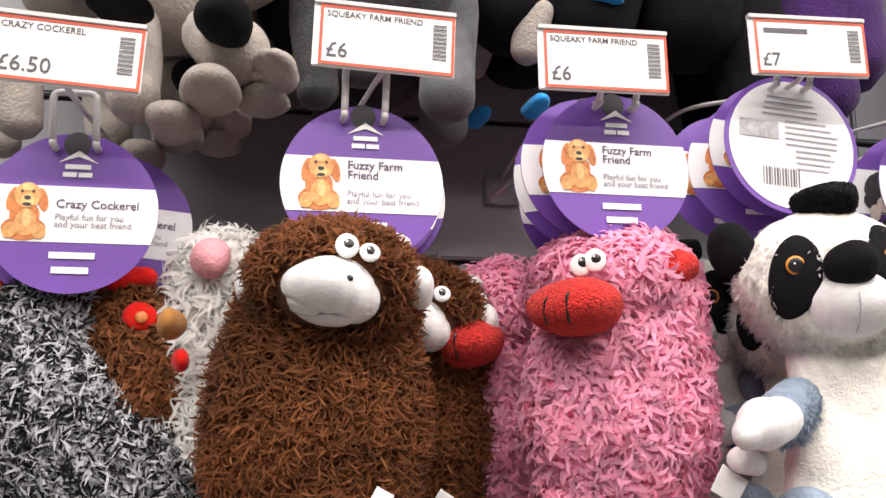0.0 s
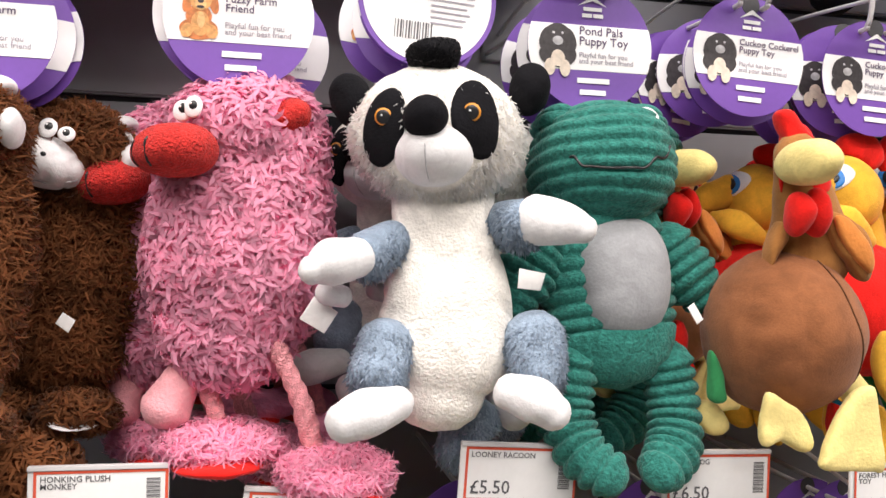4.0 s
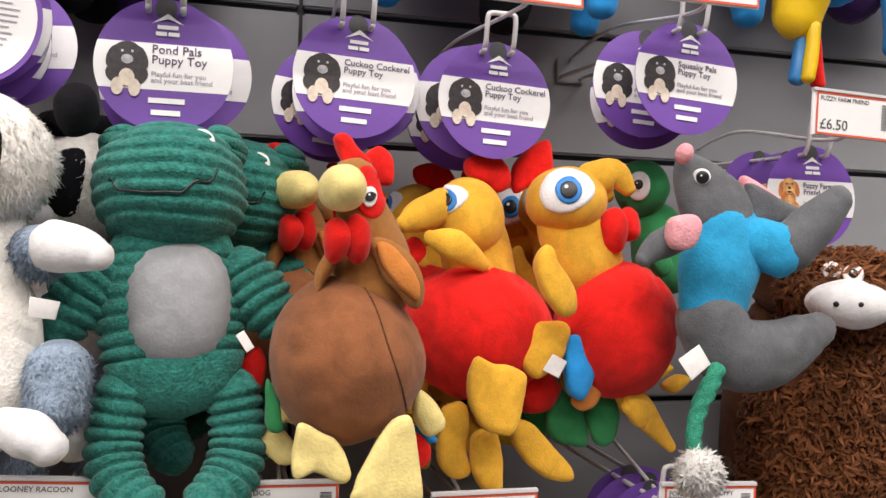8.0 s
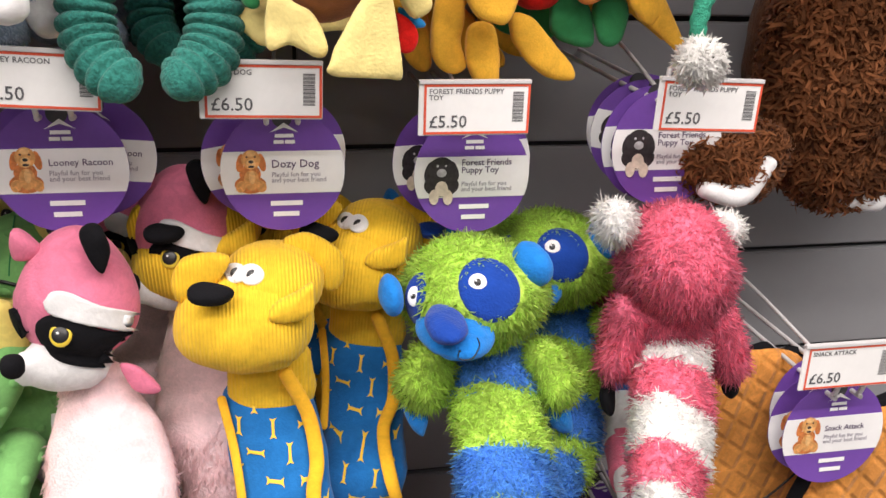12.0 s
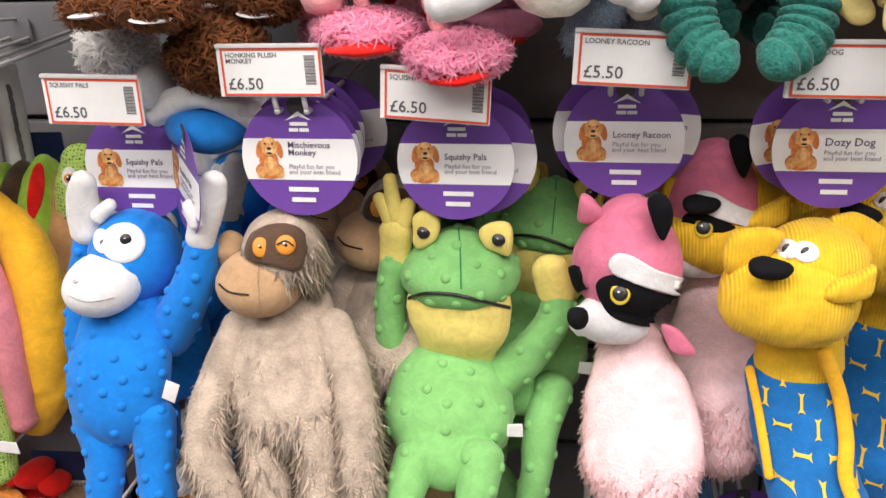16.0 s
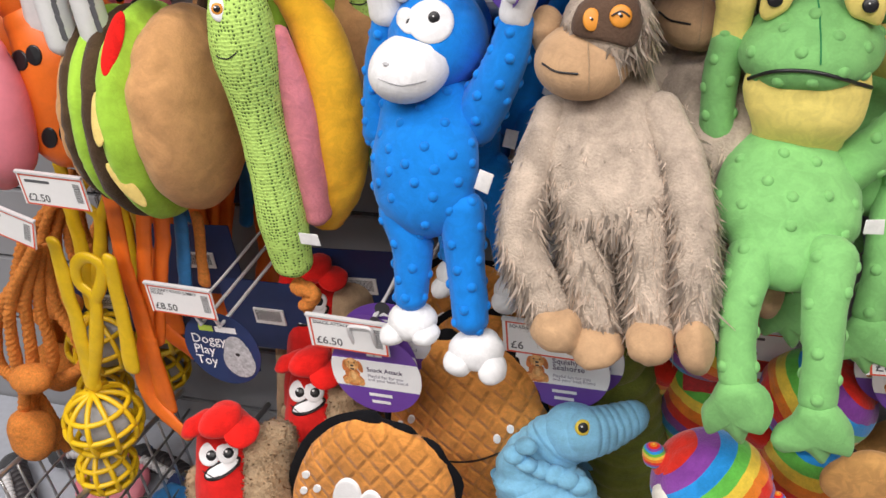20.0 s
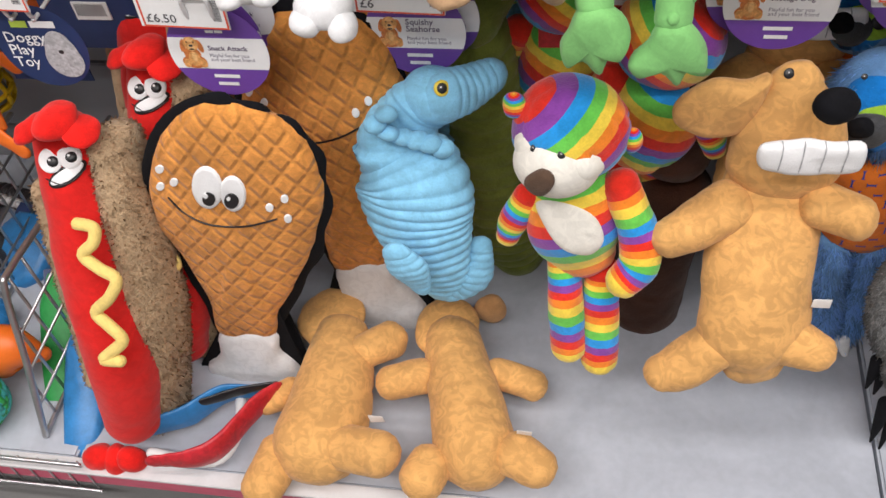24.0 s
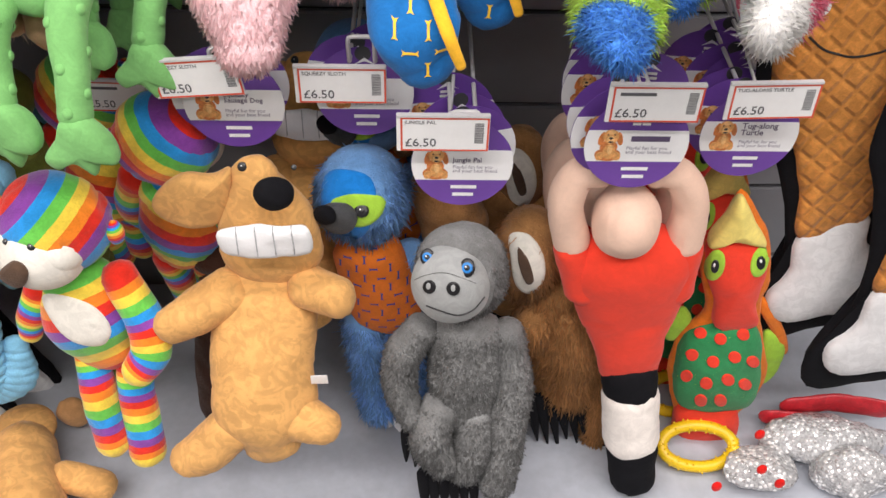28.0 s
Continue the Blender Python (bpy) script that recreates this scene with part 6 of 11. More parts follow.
rat_8 = tube(rat, "shirt", [(0.0355, 0.0, -0.0666), (0.0303, 0.0, -0.0938), (0.0258, 0.0, -0.1167)], [0.0307, 0.0323, 0.0282], "teal_shirt", flat=0.6)
rat_9 = tube(rat, "sleeve", [(0.0529, -0.008, -0.0714), (0.0715, -0.012, -0.0765)], [0.0182, 0.0206], "teal_shirt", flat=0.8)
rat_10 = tube(rat, "arm", [(0.0802, -0.014, -0.0745), (0.0996, -0.016, -0.056), (0.116, -0.02, -0.0376)], [0.019, 0.0174, 0.0111], "rat_grey", flat=0.8)
rat_11 = tube(rat, "lower_body", [(0.0244, 0.0, -0.1292), (0.0402, 0.0, -0.1526), (0.0736, 0.0, -0.1554), (0.1043, 0.0, -0.1423), (0.1186, 0.0, -0.1362)], [0.0273, 0.0274, 0.0252, 0.0186, 0.0136], "rat_grey", flat=0.75)
rat_12 = tube(rat, "tail", [(0.0179, -0.02, -0.1637), (0.004, -0.025, -0.1849), (-0.0044, -0.03, -0.2076), (-0.0039, -0.03, -0.2213)], [0.0064, 0.0063, 0.0059, 0.0059], "rope_green", twist=0.03)
rat_13 = ball(rat, "pompom", (-0.0034, -0.035, -0.2338), (0.0156, 0.0103, 0.014), "white_plush")
fur(rat, [rat_13], 4500, 0.005, 0.0018, "white_fur", avoid=[], droop=0.2, curl=0.9, rise=0.45, lean=1.4)
pad(rat, "sewn_label", (-0.0084, -0.035, -0.1568), [(-0.0089, -0.0078), (0.0089, -0.0078), (0.0089, 0.0078), (-0.0089, 0.0078)], 0.0008, "label_white", roll=-32, smooth_n=0, puff=0.0)

ewe = thing("plush_sheep", (1.104, 0.84, 1.245), "curly dark brown plush sheep with a white muzzle and rope legs", "soft toy")
p142 = tube(ewe, "body", [(0.008, 0, -0.056), (-0.002, 0, -0.127), (-0.006, 0, -0.204), (-0.005, 0, -0.244)], [0.0563, 0.0791, 0.0840, 0.0662], "brown_skin", flat=0.6)
p143 = ball(ewe, "head", (-0.012, -0.02, -0.035), (0.0546, 0.05, 0.0358), "brown_skin")
p144 = ball(ewe, "muzzle", (-0.039, -0.06, -0.042), (0.0365, 0.03, 0.0196), "white_plush")
p145 = eye(ewe, None, (-0.0469, -0.0461, -0.0148), (-0.6264, -0.6958, 0.3514), 0.0081)
p146 = eye(ewe, None, (-0.0353, -0.058, -0.0175), (-0.5425, -0.7827, 0.3052), 0.0085)
p147 = ball(ewe, "nostril", (-0.0676, -0.0786, -0.0415), (0.0023, 0.0009, 0.0023), "bead_black", face=(-0.6736, -0.7379, 0.0426), lump=0.0004)
p148 = ball(ewe, "nostril", (-0.0515, -0.0881, -0.0407), (0.0022, 0.0009, 0.0022), "bead_black", face=(-0.4742, -0.8775, 0.0714), lump=0.0004)
fur(ewe, [p142, p143], 15000, 0.0135, 0.0026, "brown_fur", avoid=[p144], droop=1.0, curl=1.4, tip=0.1, swirl=0.5)
p149 = tube(ewe, "leg", [(-0.073, 0, -0.191), (-0.087, 0, -0.219), (-0.1, 0, -0.239)], [0.0067, 0.0067, 0.0067], "rope_brown", twist=0.03)
p150 = tube(ewe, "leg", [(-0.023, 0, -0.191), (0.013, 0, -0.231)], [0.0077, 0.0079], "rope_brown", twist=0.03)
p151 = tube(ewe, "foot", [(-0.16, -0.03, -0.254), (-0.118, -0.03, -0.26), (-0.101, -0.03, -0.241)], [0.0207, 0.0243, 0.0186], "brown_skin")
p152 = tube(ewe, "foot", [(0.006, 0, -0.276), (0.035, 0, -0.267)], [0.0201, 0.0278], "brown_skin")
p153 = tube(ewe, "sole", [(-0.158, -0.05, -0.27), (-0.127, -0.05, -0.276), (-0.106, -0.05, -0.25)], [0.0081, 0.0092, 0.0064], "white_plush")
p154 = tube(ewe, "sole", [(-0.008, -0.02, -0.291), (0.024, -0.02, -0.295)], [0.0089, 0.0090], "white_plush")
p155 = tube(ewe, "tail", [(-0.067, 0.02, -0.234), (-0.042, 0.02, -0.224)], [0.0089, 0.0124], "red_plush")
fur(ewe, [p151, p152], 4200, 0.012, 0.002, "brown_fur", avoid=[], droop=0.4, curl=1.6, swirl=0.62)
copy_thing(ewe, pose(1.264, 0.890, 1.245, 0, 0, 0))

ckf = thing("plush_cockerel", (-0.194, 0.84, 1.12), "pale yellow and black plush cockerel feet on the row above", "soft toy")
p156 = tube(ckf, "body", [(-0.009, 0.02, 0.077), (-0.019, 0.02, 0.008), (0.061, 0.02, 0.004)], [0.0563, 0.0478, 0.0462], "black_plush")
p157 = pad(ckf, "foot", (-0.0442, -0.02, -0.0282), [(-0.0138, 0.0282), (0.0272, 0.0262), (0.0182, -0.0088), (-0.0058, -0.0268), (-0.0258, -0.0188)], 0.02, "pale_yellow")
p158 = pad(ckf, "foot", (0.017, -0.01, -0.0237), [(-0.017, 0.0197), (0.019, 0.0177), (0.013, -0.0113), (-0.015, -0.0263)], 0.02, "pale_yellow")
p159 = tube(ckf, "tail_feather", [(0.054, 0, -0.003), (0.072, 0, -0.033), (0.08, 0, -0.053)], [0.0203, 0.0153, 0.0082], "black_plush")
p160 = tube(ckf, "tail_feather", [(0.049, -0.02, -0.005), (0.053, -0.02, -0.039)], [0.0149, 0.0091], "black_plush")

# ---- middle row: burger, worm, monkeys, frogs, racoons, dogs, bears ----

burger = thing("plush_burger", (-0.223, 0.8, 0.93), "jumbo plush burger with lettuce and patty layers seen edge on", "soft toy")
p161 = ball(burger, "bun", (0.013, 0, -0.107), (0.0468, 0.075, 0.1018), "bun_tan", roll=5)
p162 = ball(burger, "lettuce", (-0.024, 0, -0.111), (0.0302, 0.082, 0.1092), "lime_plush", roll=5)
p163 = ball(burger, "patty", (-0.046, 0, -0.113), (0.0258, 0.08, 0.1065), "patty_brown", roll=5)
p164 = ball(burger, "lettuce", (-0.061, 0, -0.109), (0.0247, 0.078, 0.0998), "lime_plush", roll=5)
p165 = ball(burger, "patty", (-0.074, 0, -0.108), (0.0236, 0.074, 0.0974), "patty_brown", roll=6)
p166 = ball(burger, "bun", (-0.087, 0, -0.111), (0.0202, 0.066, 0.089), "bun_tan", roll=6)
p167 = ball(burger, "tomato", (-0.0127, -0.0475, -0.0236), (0.0074, 0.003, 0.0293), "red_plush", face=(0.5374, -0.6889, 0.4865), roll=20, lump=0.0004)
p168 = ball(burger, "cheese", (-0.0308, -0.0753, -0.0829), (0.0075, 0.003, 0.0241), "mustard", face=(-0.0044, -0.9227, 0.3856), lump=0.0004)
p169 = ball(burger, "cheese", (-0.0246, -0.0766, -0.1488), (0.0066, 0.0026, 0.0264), "mustard", face=(0.4679, -0.8794, 0.0885), roll=-25, lump=0.0004)
copy_thing(burger, pose(-0.093, 0.920, 0.950, 0, 0, 20))

worm = thing("plush_worm", (-0.105, 0.765, 0.965), "green knitted plush worm with a round orange eye", "soft toy")
p170 = tube(worm, "body", [(-0.005, 0, -0.016), (-0.007, 0, -0.04), (-0.009, 0, -0.073), (-0.011, 0, -0.119), (-0.011, 0, -0.173), (-0.013, 0, -0.229), (-0.014, 0, -0.282)], [0.0190, 0.0263, 0.0278, 0.0221, 0.0216, 0.0232, 0.0192], "worm_knit", lump=0.0008)
p171 = eye(worm, None, (-0.0101, -0.0222, -0.0255), (0.2408, -0.9405, 0.24), 0.0069, squash=1.5, iris='iris_orange', pupil_size=0.45)
seam(worm, "mouth", [p170], [(-0.0202, -0.0237, -0.0639), (-0.0093, -0.0267, -0.0652), (-0.0008, -0.0258, -0.0607)], 0.0007, "bead_black")
p172 = ball(worm, "tooth", (-0.0053, -0.0265, -0.0656), (0.002, 0.0008, 0.003), "felt_white", face=(0.345, -0.882, 0.3209), lump=0.0004)
pad(worm, "sewn_label", (0.024, -0.024, -0.239), [(-0.0091, -0.0064), (0.0091, -0.0064), (0.0091, 0.0064), (-0.0091, 0.0064)], 0.0008, "label_white", roll=0, smooth_n=0, puff=0.0)
p173 = tube(worm, "knot", [(-0.016, 0, -0.313), (-0.001, 0, -0.321), (-0.013, 0, -0.337)], [0.0092, 0.0080, 0.0081], "rope_orange", twist=0.03)

bun = thing("plush_hot_dog_bun", (-0.077, 0.81, 0.943), "yellow plush hot dog roll with a pink sausage", "soft toy")
p174 = tube(bun, "roll", [(-0.015, 0, -0.006), (0.008, 0, -0.05), (0.008, 0, -0.132), (-0.005, 0, -0.197), (-0.021, 0, -0.232)], [0.0146, 0.0232, 0.0307, 0.0283, 0.0197], "bun_yellow", flat=0.9)
p175 = tube(bun, "sausage", [(-0.013, -0.03, -0.039), (-0.009, -0.03, -0.107), (-0.014, -0.03, -0.213)], [0.0103, 0.0148, 0.0133], "sausage_pink")
p176 = tube(bun, "roll", [(-0.053, 0.02, -0.073), (-0.066, 0.02, -0.25)], [0.0100, 0.0133], "bun_yellow")

bmonk = thing("plush_monkey", (0.057, 0.785, 0.958), "bright blue dotted plush monkey with white face, hands and feet raised", "soft toy")
bmonk_1 = ball(bmonk, "head", (-0.0103, 0.012, -0.0636), (0.0402, 0.045, 0.0422), "blue_minky")
bmonk_2 = cap(bmonk, "face_patch", [bmonk_1], (-0.0019, -0.02, -0.0376), (0.4593, -0.8179, 0.3466), (0.0177, 0.0168), "white_plush", roll=-12)
bmonk_3 = cap(bmonk, "face_patch", [bmonk_1], (-0.0209, -0.02, -0.0367), (0.4782, -0.809, 0.3417), (0.0065, 0.0103), "white_plush")
bmonk_4 = ball(bmonk, "muzzle", (-0.0234, -0.024, -0.0736), (0.0332, 0.036, 0.0256), "white_plush", roll=-10, lump=0.0008)
bmonk_5 = eye(bmonk, [bmonk_2, bmonk_1], (0.0006, -0.02, -0.0345), (0.4573, -0.8202, 0.3436), 0.0046, white='bead_black')
bmonk_6 = eye(bmonk, [bmonk_1], (-0.0197, -0.02, -0.0382), (0.4767, -0.8091, 0.3436), 0.0028, white='bead_black')
bmonk_7 = cap(bmonk, "nostril", [bmonk_4], (-0.0379, -0.04, -0.0653), (0.498, -0.7812, 0.3765), (0.0019, 0.0014), "tag_grey")
stitch(bmonk, "mouth", [bmonk_4], [(-0.0408, -0.05, -0.0726), (-0.0243, -0.05, -0.0779), (-0.0011, -0.05, -0.0733)], (0.4868, -0.778, 0.3972), 0.0005, "tag_grey")
bmonk_8 = tube(bmonk, "body", [(-0.0184, -0.008, -0.1131), (-0.0164, -0.035, -0.1427), (-0.0146, -0.05, -0.1698)], [0.0403, 0.0464, 0.0433], "blue_minky", flat=0.68)
bmonk_9 = tube(bmonk, "arm", [(-0.0668, -0.005, -0.1397), (-0.0657, 0.01, -0.0909), (-0.0531, 0.01, -0.0472)], [0.0152, 0.0131, 0.0118], "blue_minky")
bmonk_10 = tube(bmonk, "arm", [(0.0183, -0.01, -0.1267), (0.0468, -0.01, -0.0822), (0.0602, -0.005, -0.0452)], [0.0206, 0.0181, 0.0141], "blue_minky")
bmonk_11 = tube(bmonk, "hand", [(-0.0483, 0.008, -0.0384), (-0.0474, 0.005, -0.0141), (-0.0398, 0.0, 0.0069)], [0.0165, 0.0153, 0.0113], "white_plush", flat=0.7)
bmonk_12 = tube(bmonk, "thumb", [(-0.0327, 0.0, -0.022), (-0.0206, 0.0, -0.0116)], [0.0076, 0.0057], "white_plush")
bmonk_13 = tube(bmonk, "hand", [(0.0615, -0.01, -0.0356), (0.0737, -0.012, -0.0074), (0.083, -0.014, 0.0149)], [0.013, 0.0145, 0.0107], "white_plush", flat=0.7)
bmonk_14 = tube(bmonk, "thumb", [(0.0643, -0.02, -0.0192), (0.06, -0.02, -0.0049)], [0.0064, 0.0054], "white_plush")
bmonk_15 = tube(bmonk, "leg", [(-0.0346, -0.055, -0.1851), (-0.0261, -0.068, -0.2157), (-0.0261, -0.085, -0.2526)], [0.0194, 0.0174, 0.0141], "blue_minky")
bmonk_16 = tube(bmonk, "leg", [(0.0163, -0.055, -0.1812), (0.0212, -0.068, -0.2116), (0.0275, -0.09, -0.266)], [0.0191, 0.0172, 0.0149], "blue_minky")
bmonk_17 = ball(bmonk, "foot", (-0.0262, -0.09, -0.2739), (0.0208, 0.02, 0.0157), "white_plush")
bmonk_18 = ball(bmonk, "toe", (-0.0407, -0.1, -0.2815), (0.0111, 0.014, 0.0093), "white_plush")
bmonk_19 = ball(bmonk, "toe", (-0.0111, -0.1, -0.2789), (0.011, 0.014, 0.0091), "white_plush")
bmonk_20 = ball(bmonk, "foot", (0.0314, -0.095, -0.2929), (0.0239, 0.02, 0.0175), "white_plush")
bmonk_21 = ball(bmonk, "toe", (0.0171, -0.105, -0.3004), (0.012, 0.014, 0.0101), "white_plush")
bmonk_22 = ball(bmonk, "toe", (0.0477, -0.105, -0.3026), (0.0119, 0.014, 0.011), "white_plush")
dots(bmonk, [bmonk_8, bmonk_9, bmonk_10, bmonk_15, bmonk_16], 420, 0.0042, "blue_minky", avoid=[bmonk_4], gap=3.9)
pad(bmonk, "sewn_label", (0.0409, -0.062, -0.1493), [(-0.0056, -0.0088), (0.0056, -0.0088), (0.0056, 0.0088), (-0.0056, 0.0088)], 0.0008, "label_white", roll=18, smooth_n=0, puff=0.0)
copy_thing(bmonk, pose(0.022, 0.900, 0.928, 0, -4, 10))

sloth = thing("plush_monkey", (0.193, 0.78, 0.943), "shaggy beige plush monkey with a tan muzzle and orange eyes", "soft toy")
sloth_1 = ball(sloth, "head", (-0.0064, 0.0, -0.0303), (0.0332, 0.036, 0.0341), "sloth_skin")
sloth_2 = ball(sloth, "muzzle", (-0.0232, -0.016, -0.0526), (0.0358, 0.036, 0.0275), "muzzle_tan", lump=0.0008)
sloth_3 = cap(sloth, "face_patch", [sloth_1], (0.0009, -0.03, -0.0151), (0.3095, -0.8761, 0.3696), None, "face_brown", lift=0.003, outline=[(-0.0245, -0.0089), (-0.0223, 0.0065), (-0.0113, 0.0144), (0.0063, 0.0171), (0.0195, 0.0109), (0.0217, -0.0045), (0.0151, -0.0199), (-0.0047, -0.0155)])
sloth_4 = eye(sloth, [sloth_3], (-0.0134, -0.03, -0.0167), (0.3271, -0.8699, 0.3692), 0.0062, white='iris_orange', pupil_size=0.22, squash=1.3)
sloth_5 = eye(sloth, [sloth_3], (0.0075, -0.03, -0.0141), (0.3012, -0.8791, 0.3694), 0.0079, white='iris_orange', pupil_size=0.2)
stitch(sloth, "wink", [sloth_3], [(0.0042, -0.04, -0.0096), (0.0113, -0.04, -0.0066), (0.0168, -0.04, -0.0101)], (0.3013, -0.8807, 0.3654), 0.0007, "bead_black", lift=0.0035)
stitch(sloth, "mouth", [sloth_2], [(-0.0432, -0.05, -0.0404), (-0.0352, -0.05, -0.0468), (-0.0201, -0.05, -0.0486)], (0.3563, -0.8397, 0.4099), 0.0008, "bead_black")
stitch(sloth, "seam", [sloth_2], [(-0.0074, -0.05, -0.0096), (-0.0103, -0.05, -0.0332), (-0.0124, -0.05, -0.0623)], (0.3282, -0.8563, 0.3988), 0.0004, "bun_skin")
sloth_6 = ball(sloth, "ear", (-0.0537, 0.008, -0.0404), (0.0123, 0.01, 0.0218), "muzzle_tan")
sloth_7 = tube(sloth, "body", [(-0.0087, 0.0, -0.0922), (-0.0062, -0.025, -0.1214), (0.0033, -0.05, -0.1433)], [0.0409, 0.0497, 0.0431], "sloth_skin", flat=0.6)
sloth_8 = tube(sloth, "arm", [(-0.046, -0.01, -0.0997), (-0.0586, -0.045, -0.1347), (-0.0638, -0.075, -0.1755), (-0.0385, -0.095, -0.2204)], [0.0181, 0.0177, 0.0165, 0.0161], "sloth_skin")
sloth_9 = tube(sloth, "arm", [(0.0329, -0.01, -0.0955), (0.0559, -0.045, -0.1268), (0.066, -0.075, -0.1644), (0.0708, -0.095, -0.219)], [0.0168, 0.0163, 0.0159, 0.0146], "sloth_skin")
sloth_10 = tube(sloth, "leg", [(-0.0152, -0.055, -0.1523), (-0.0145, -0.07, -0.1801), (-0.0035, -0.09, -0.2327)], [0.0202, 0.0192, 0.0179], "sloth_skin")
sloth_11 = tube(sloth, "leg", [(0.0218, -0.055, -0.1494), (0.0308, -0.07, -0.1762), (0.0384, -0.09, -0.2285)], [0.02, 0.019, 0.0175], "sloth_skin")
sloth_12 = ball(sloth, "hand", (-0.0307, -0.108, -0.2329), (0.0211, 0.02, 0.0186), "muzzle_tan")
sloth_13 = ball(sloth, "thumb", (-0.0179, -0.11, -0.2396), (0.0101, 0.012, 0.0135), "muzzle_tan")
sloth_14 = ball(sloth, "foot", (-0.0002, -0.108, -0.2454), (0.0203, 0.022, 0.0152), "muzzle_tan")
sloth_15 = ball(sloth, "foot", (0.0401, -0.108, -0.2348), (0.0181, 0.022, 0.0165), "muzzle_tan")
sloth_16 = ball(sloth, "hand", (0.0735, -0.108, -0.2343), (0.0147, 0.018, 0.0228), "muzzle_tan")
fur(sloth, [sloth_7, sloth_1, sloth_8, sloth_9, sloth_10, sloth_11], 32000, 0.0105, 0.002, "sloth_fur", avoid=[sloth_2, sloth_3], droop=1.5, curl=0.8, lean=0.7, rise=0.32)
copy_thing(sloth, pose(0.271, 0.870, 0.943, 0, 3, -10))

gfrog = thing("plush_frog", (0.324, 0.815, 0.923), "light green dotted plush frog with yellow jaw and raised arms", "soft toy")
gfrog_1 = ball(gfrog, "head", (0.0025, 0.0, -0.0362), (0.049, 0.038, 0.0339), "frog_green", taper=0.3)
gfrog_2 = tube(gfrog, "jaw", [(0.0025, -0.012, -0.0691), (0.0025, -0.014, -0.0861), (0.0007, -0.01, -0.1056)], [0.0448, 0.0418, 0.0337], "frog_yellow", flat=0.52)
gfrog_3 = pad(gfrog, "eye_mound", (-0.0251, -0.01, -0.0011), [(-0.0087, -0.0009), (-0.0083, 0.0109), (0.004, 0.0161), (0.0139, 0.0076), (0.0107, -0.0072), (-0.0026, -0.0157), (-0.009, -0.0109)], 0.01, "frog_yellow")
gfrog_4 = pad(gfrog, "eye_mound", (0.0367, -0.01, -0.0054), [(-0.0151, 0.0041), (-0.0051, 0.0122), (0.0075, 0.0116), (0.0121, -0.0028), (0.0067, -0.0148), (-0.0061, -0.0103)], 0.01, "frog_yellow")
gfrog_5 = eye(gfrog, [gfrog_3], (-0.0239, -0.016, 0.0001), (0.1562, -0.9176, 0.3655), 0.0055, white='bead_black')
gfrog_6 = eye(gfrog, [gfrog_4], (0.0371, -0.016, -0.0047), (0.0738, -0.9242, 0.3748), 0.0054, white='bead_black')
stitch(gfrog, "mouth", [gfrog_1, gfrog_2], [(-0.0354, -0.04, -0.0481), (-0.0201, -0.04, -0.0433), (0.0027, -0.04, -0.0433), (0.0252, -0.04, -0.0482), (0.0469, -0.03, -0.0581)], (0.1214, -0.895, 0.4293), 0.0015, "bead_black", lift=0.001)
stitch(gfrog, "seam", [gfrog_1], [(0.006, -0.03, 0.0109), (0.0087, -0.04, -0.0031), (0.0098, -0.045, -0.0357)], (0.1158, -0.9164, 0.3831), 0.0006, "green_plush")
gfrog_7 = tube(gfrog, "body", [(0.0002, 0.0, -0.1222), (-0.0038, -0.025, -0.1403), (-0.0031, -0.055, -0.1602), (-0.0022, -0.07, -0.1693)], [0.0383, 0.0521, 0.0526, 0.0408], "frog_green", flat=0.62)
gfrog_8 = tube(gfrog, "arm", [(-0.0471, 0.0, -0.1439), (-0.0603, 0.0, -0.1078), (-0.059, 0.002, -0.0703), (-0.055, 0.004, -0.0391)], [0.0211, 0.0149, 0.0136, 0.0144], "frog_green")
gfrog_9 = tube(gfrog, "arm", [(0.035, -0.005, -0.1373), (0.0599, -0.005, -0.1146), (0.0772, 0.0, -0.0893), (0.0849, 0.004, -0.0645)], [0.0215, 0.0173, 0.0152, 0.0141], "frog_green")
gfrog_10 = tube(gfrog, "hand", [(-0.0545, 0.002, -0.0356), (-0.0509, 0.0, -0.0065)], [0.0134, 0.015], "frog_yellow", flat=0.6)
gfrog_11 = tube(gfrog, "finger", [(-0.0544, 0.0, 0.001), (-0.0648, 0.0, 0.0221)], [0.008, 0.0056], "frog_yellow", flat=0.7)
gfrog_12 = tube(gfrog, "finger", [(-0.0504, 0.0, 0.0061), (-0.0536, 0.0, 0.0389)], [0.0079, 0.0055], "frog_yellow", flat=0.7)
gfrog_13 = tube(gfrog, "finger", [(-0.0449, 0.0, 0.0012), (-0.0385, 0.0, 0.0188)], [0.0079, 0.0056], "frog_yellow", flat=0.7)
gfrog_14 = tube(gfrog, "hand", [(0.0829, 0.0, -0.0575), (0.0779, -0.002, -0.0354)], [0.0159, 0.0148], "frog_yellow", flat=0.6)
gfrog_15 = tube(gfrog, "leg", [(-0.0252, -0.085, -0.1718), (-0.0308, -0.115, -0.1936), (-0.0288, -0.145, -0.2392)], [0.0193, 0.015, 0.0132], "frog_green")
gfrog_16 = tube(gfrog, "leg", [(0.0272, -0.085, -0.1672), (0.0272, -0.115, -0.1965), (0.0271, -0.145, -0.2488)], [0.019, 0.0152, 0.0131], "frog_green")
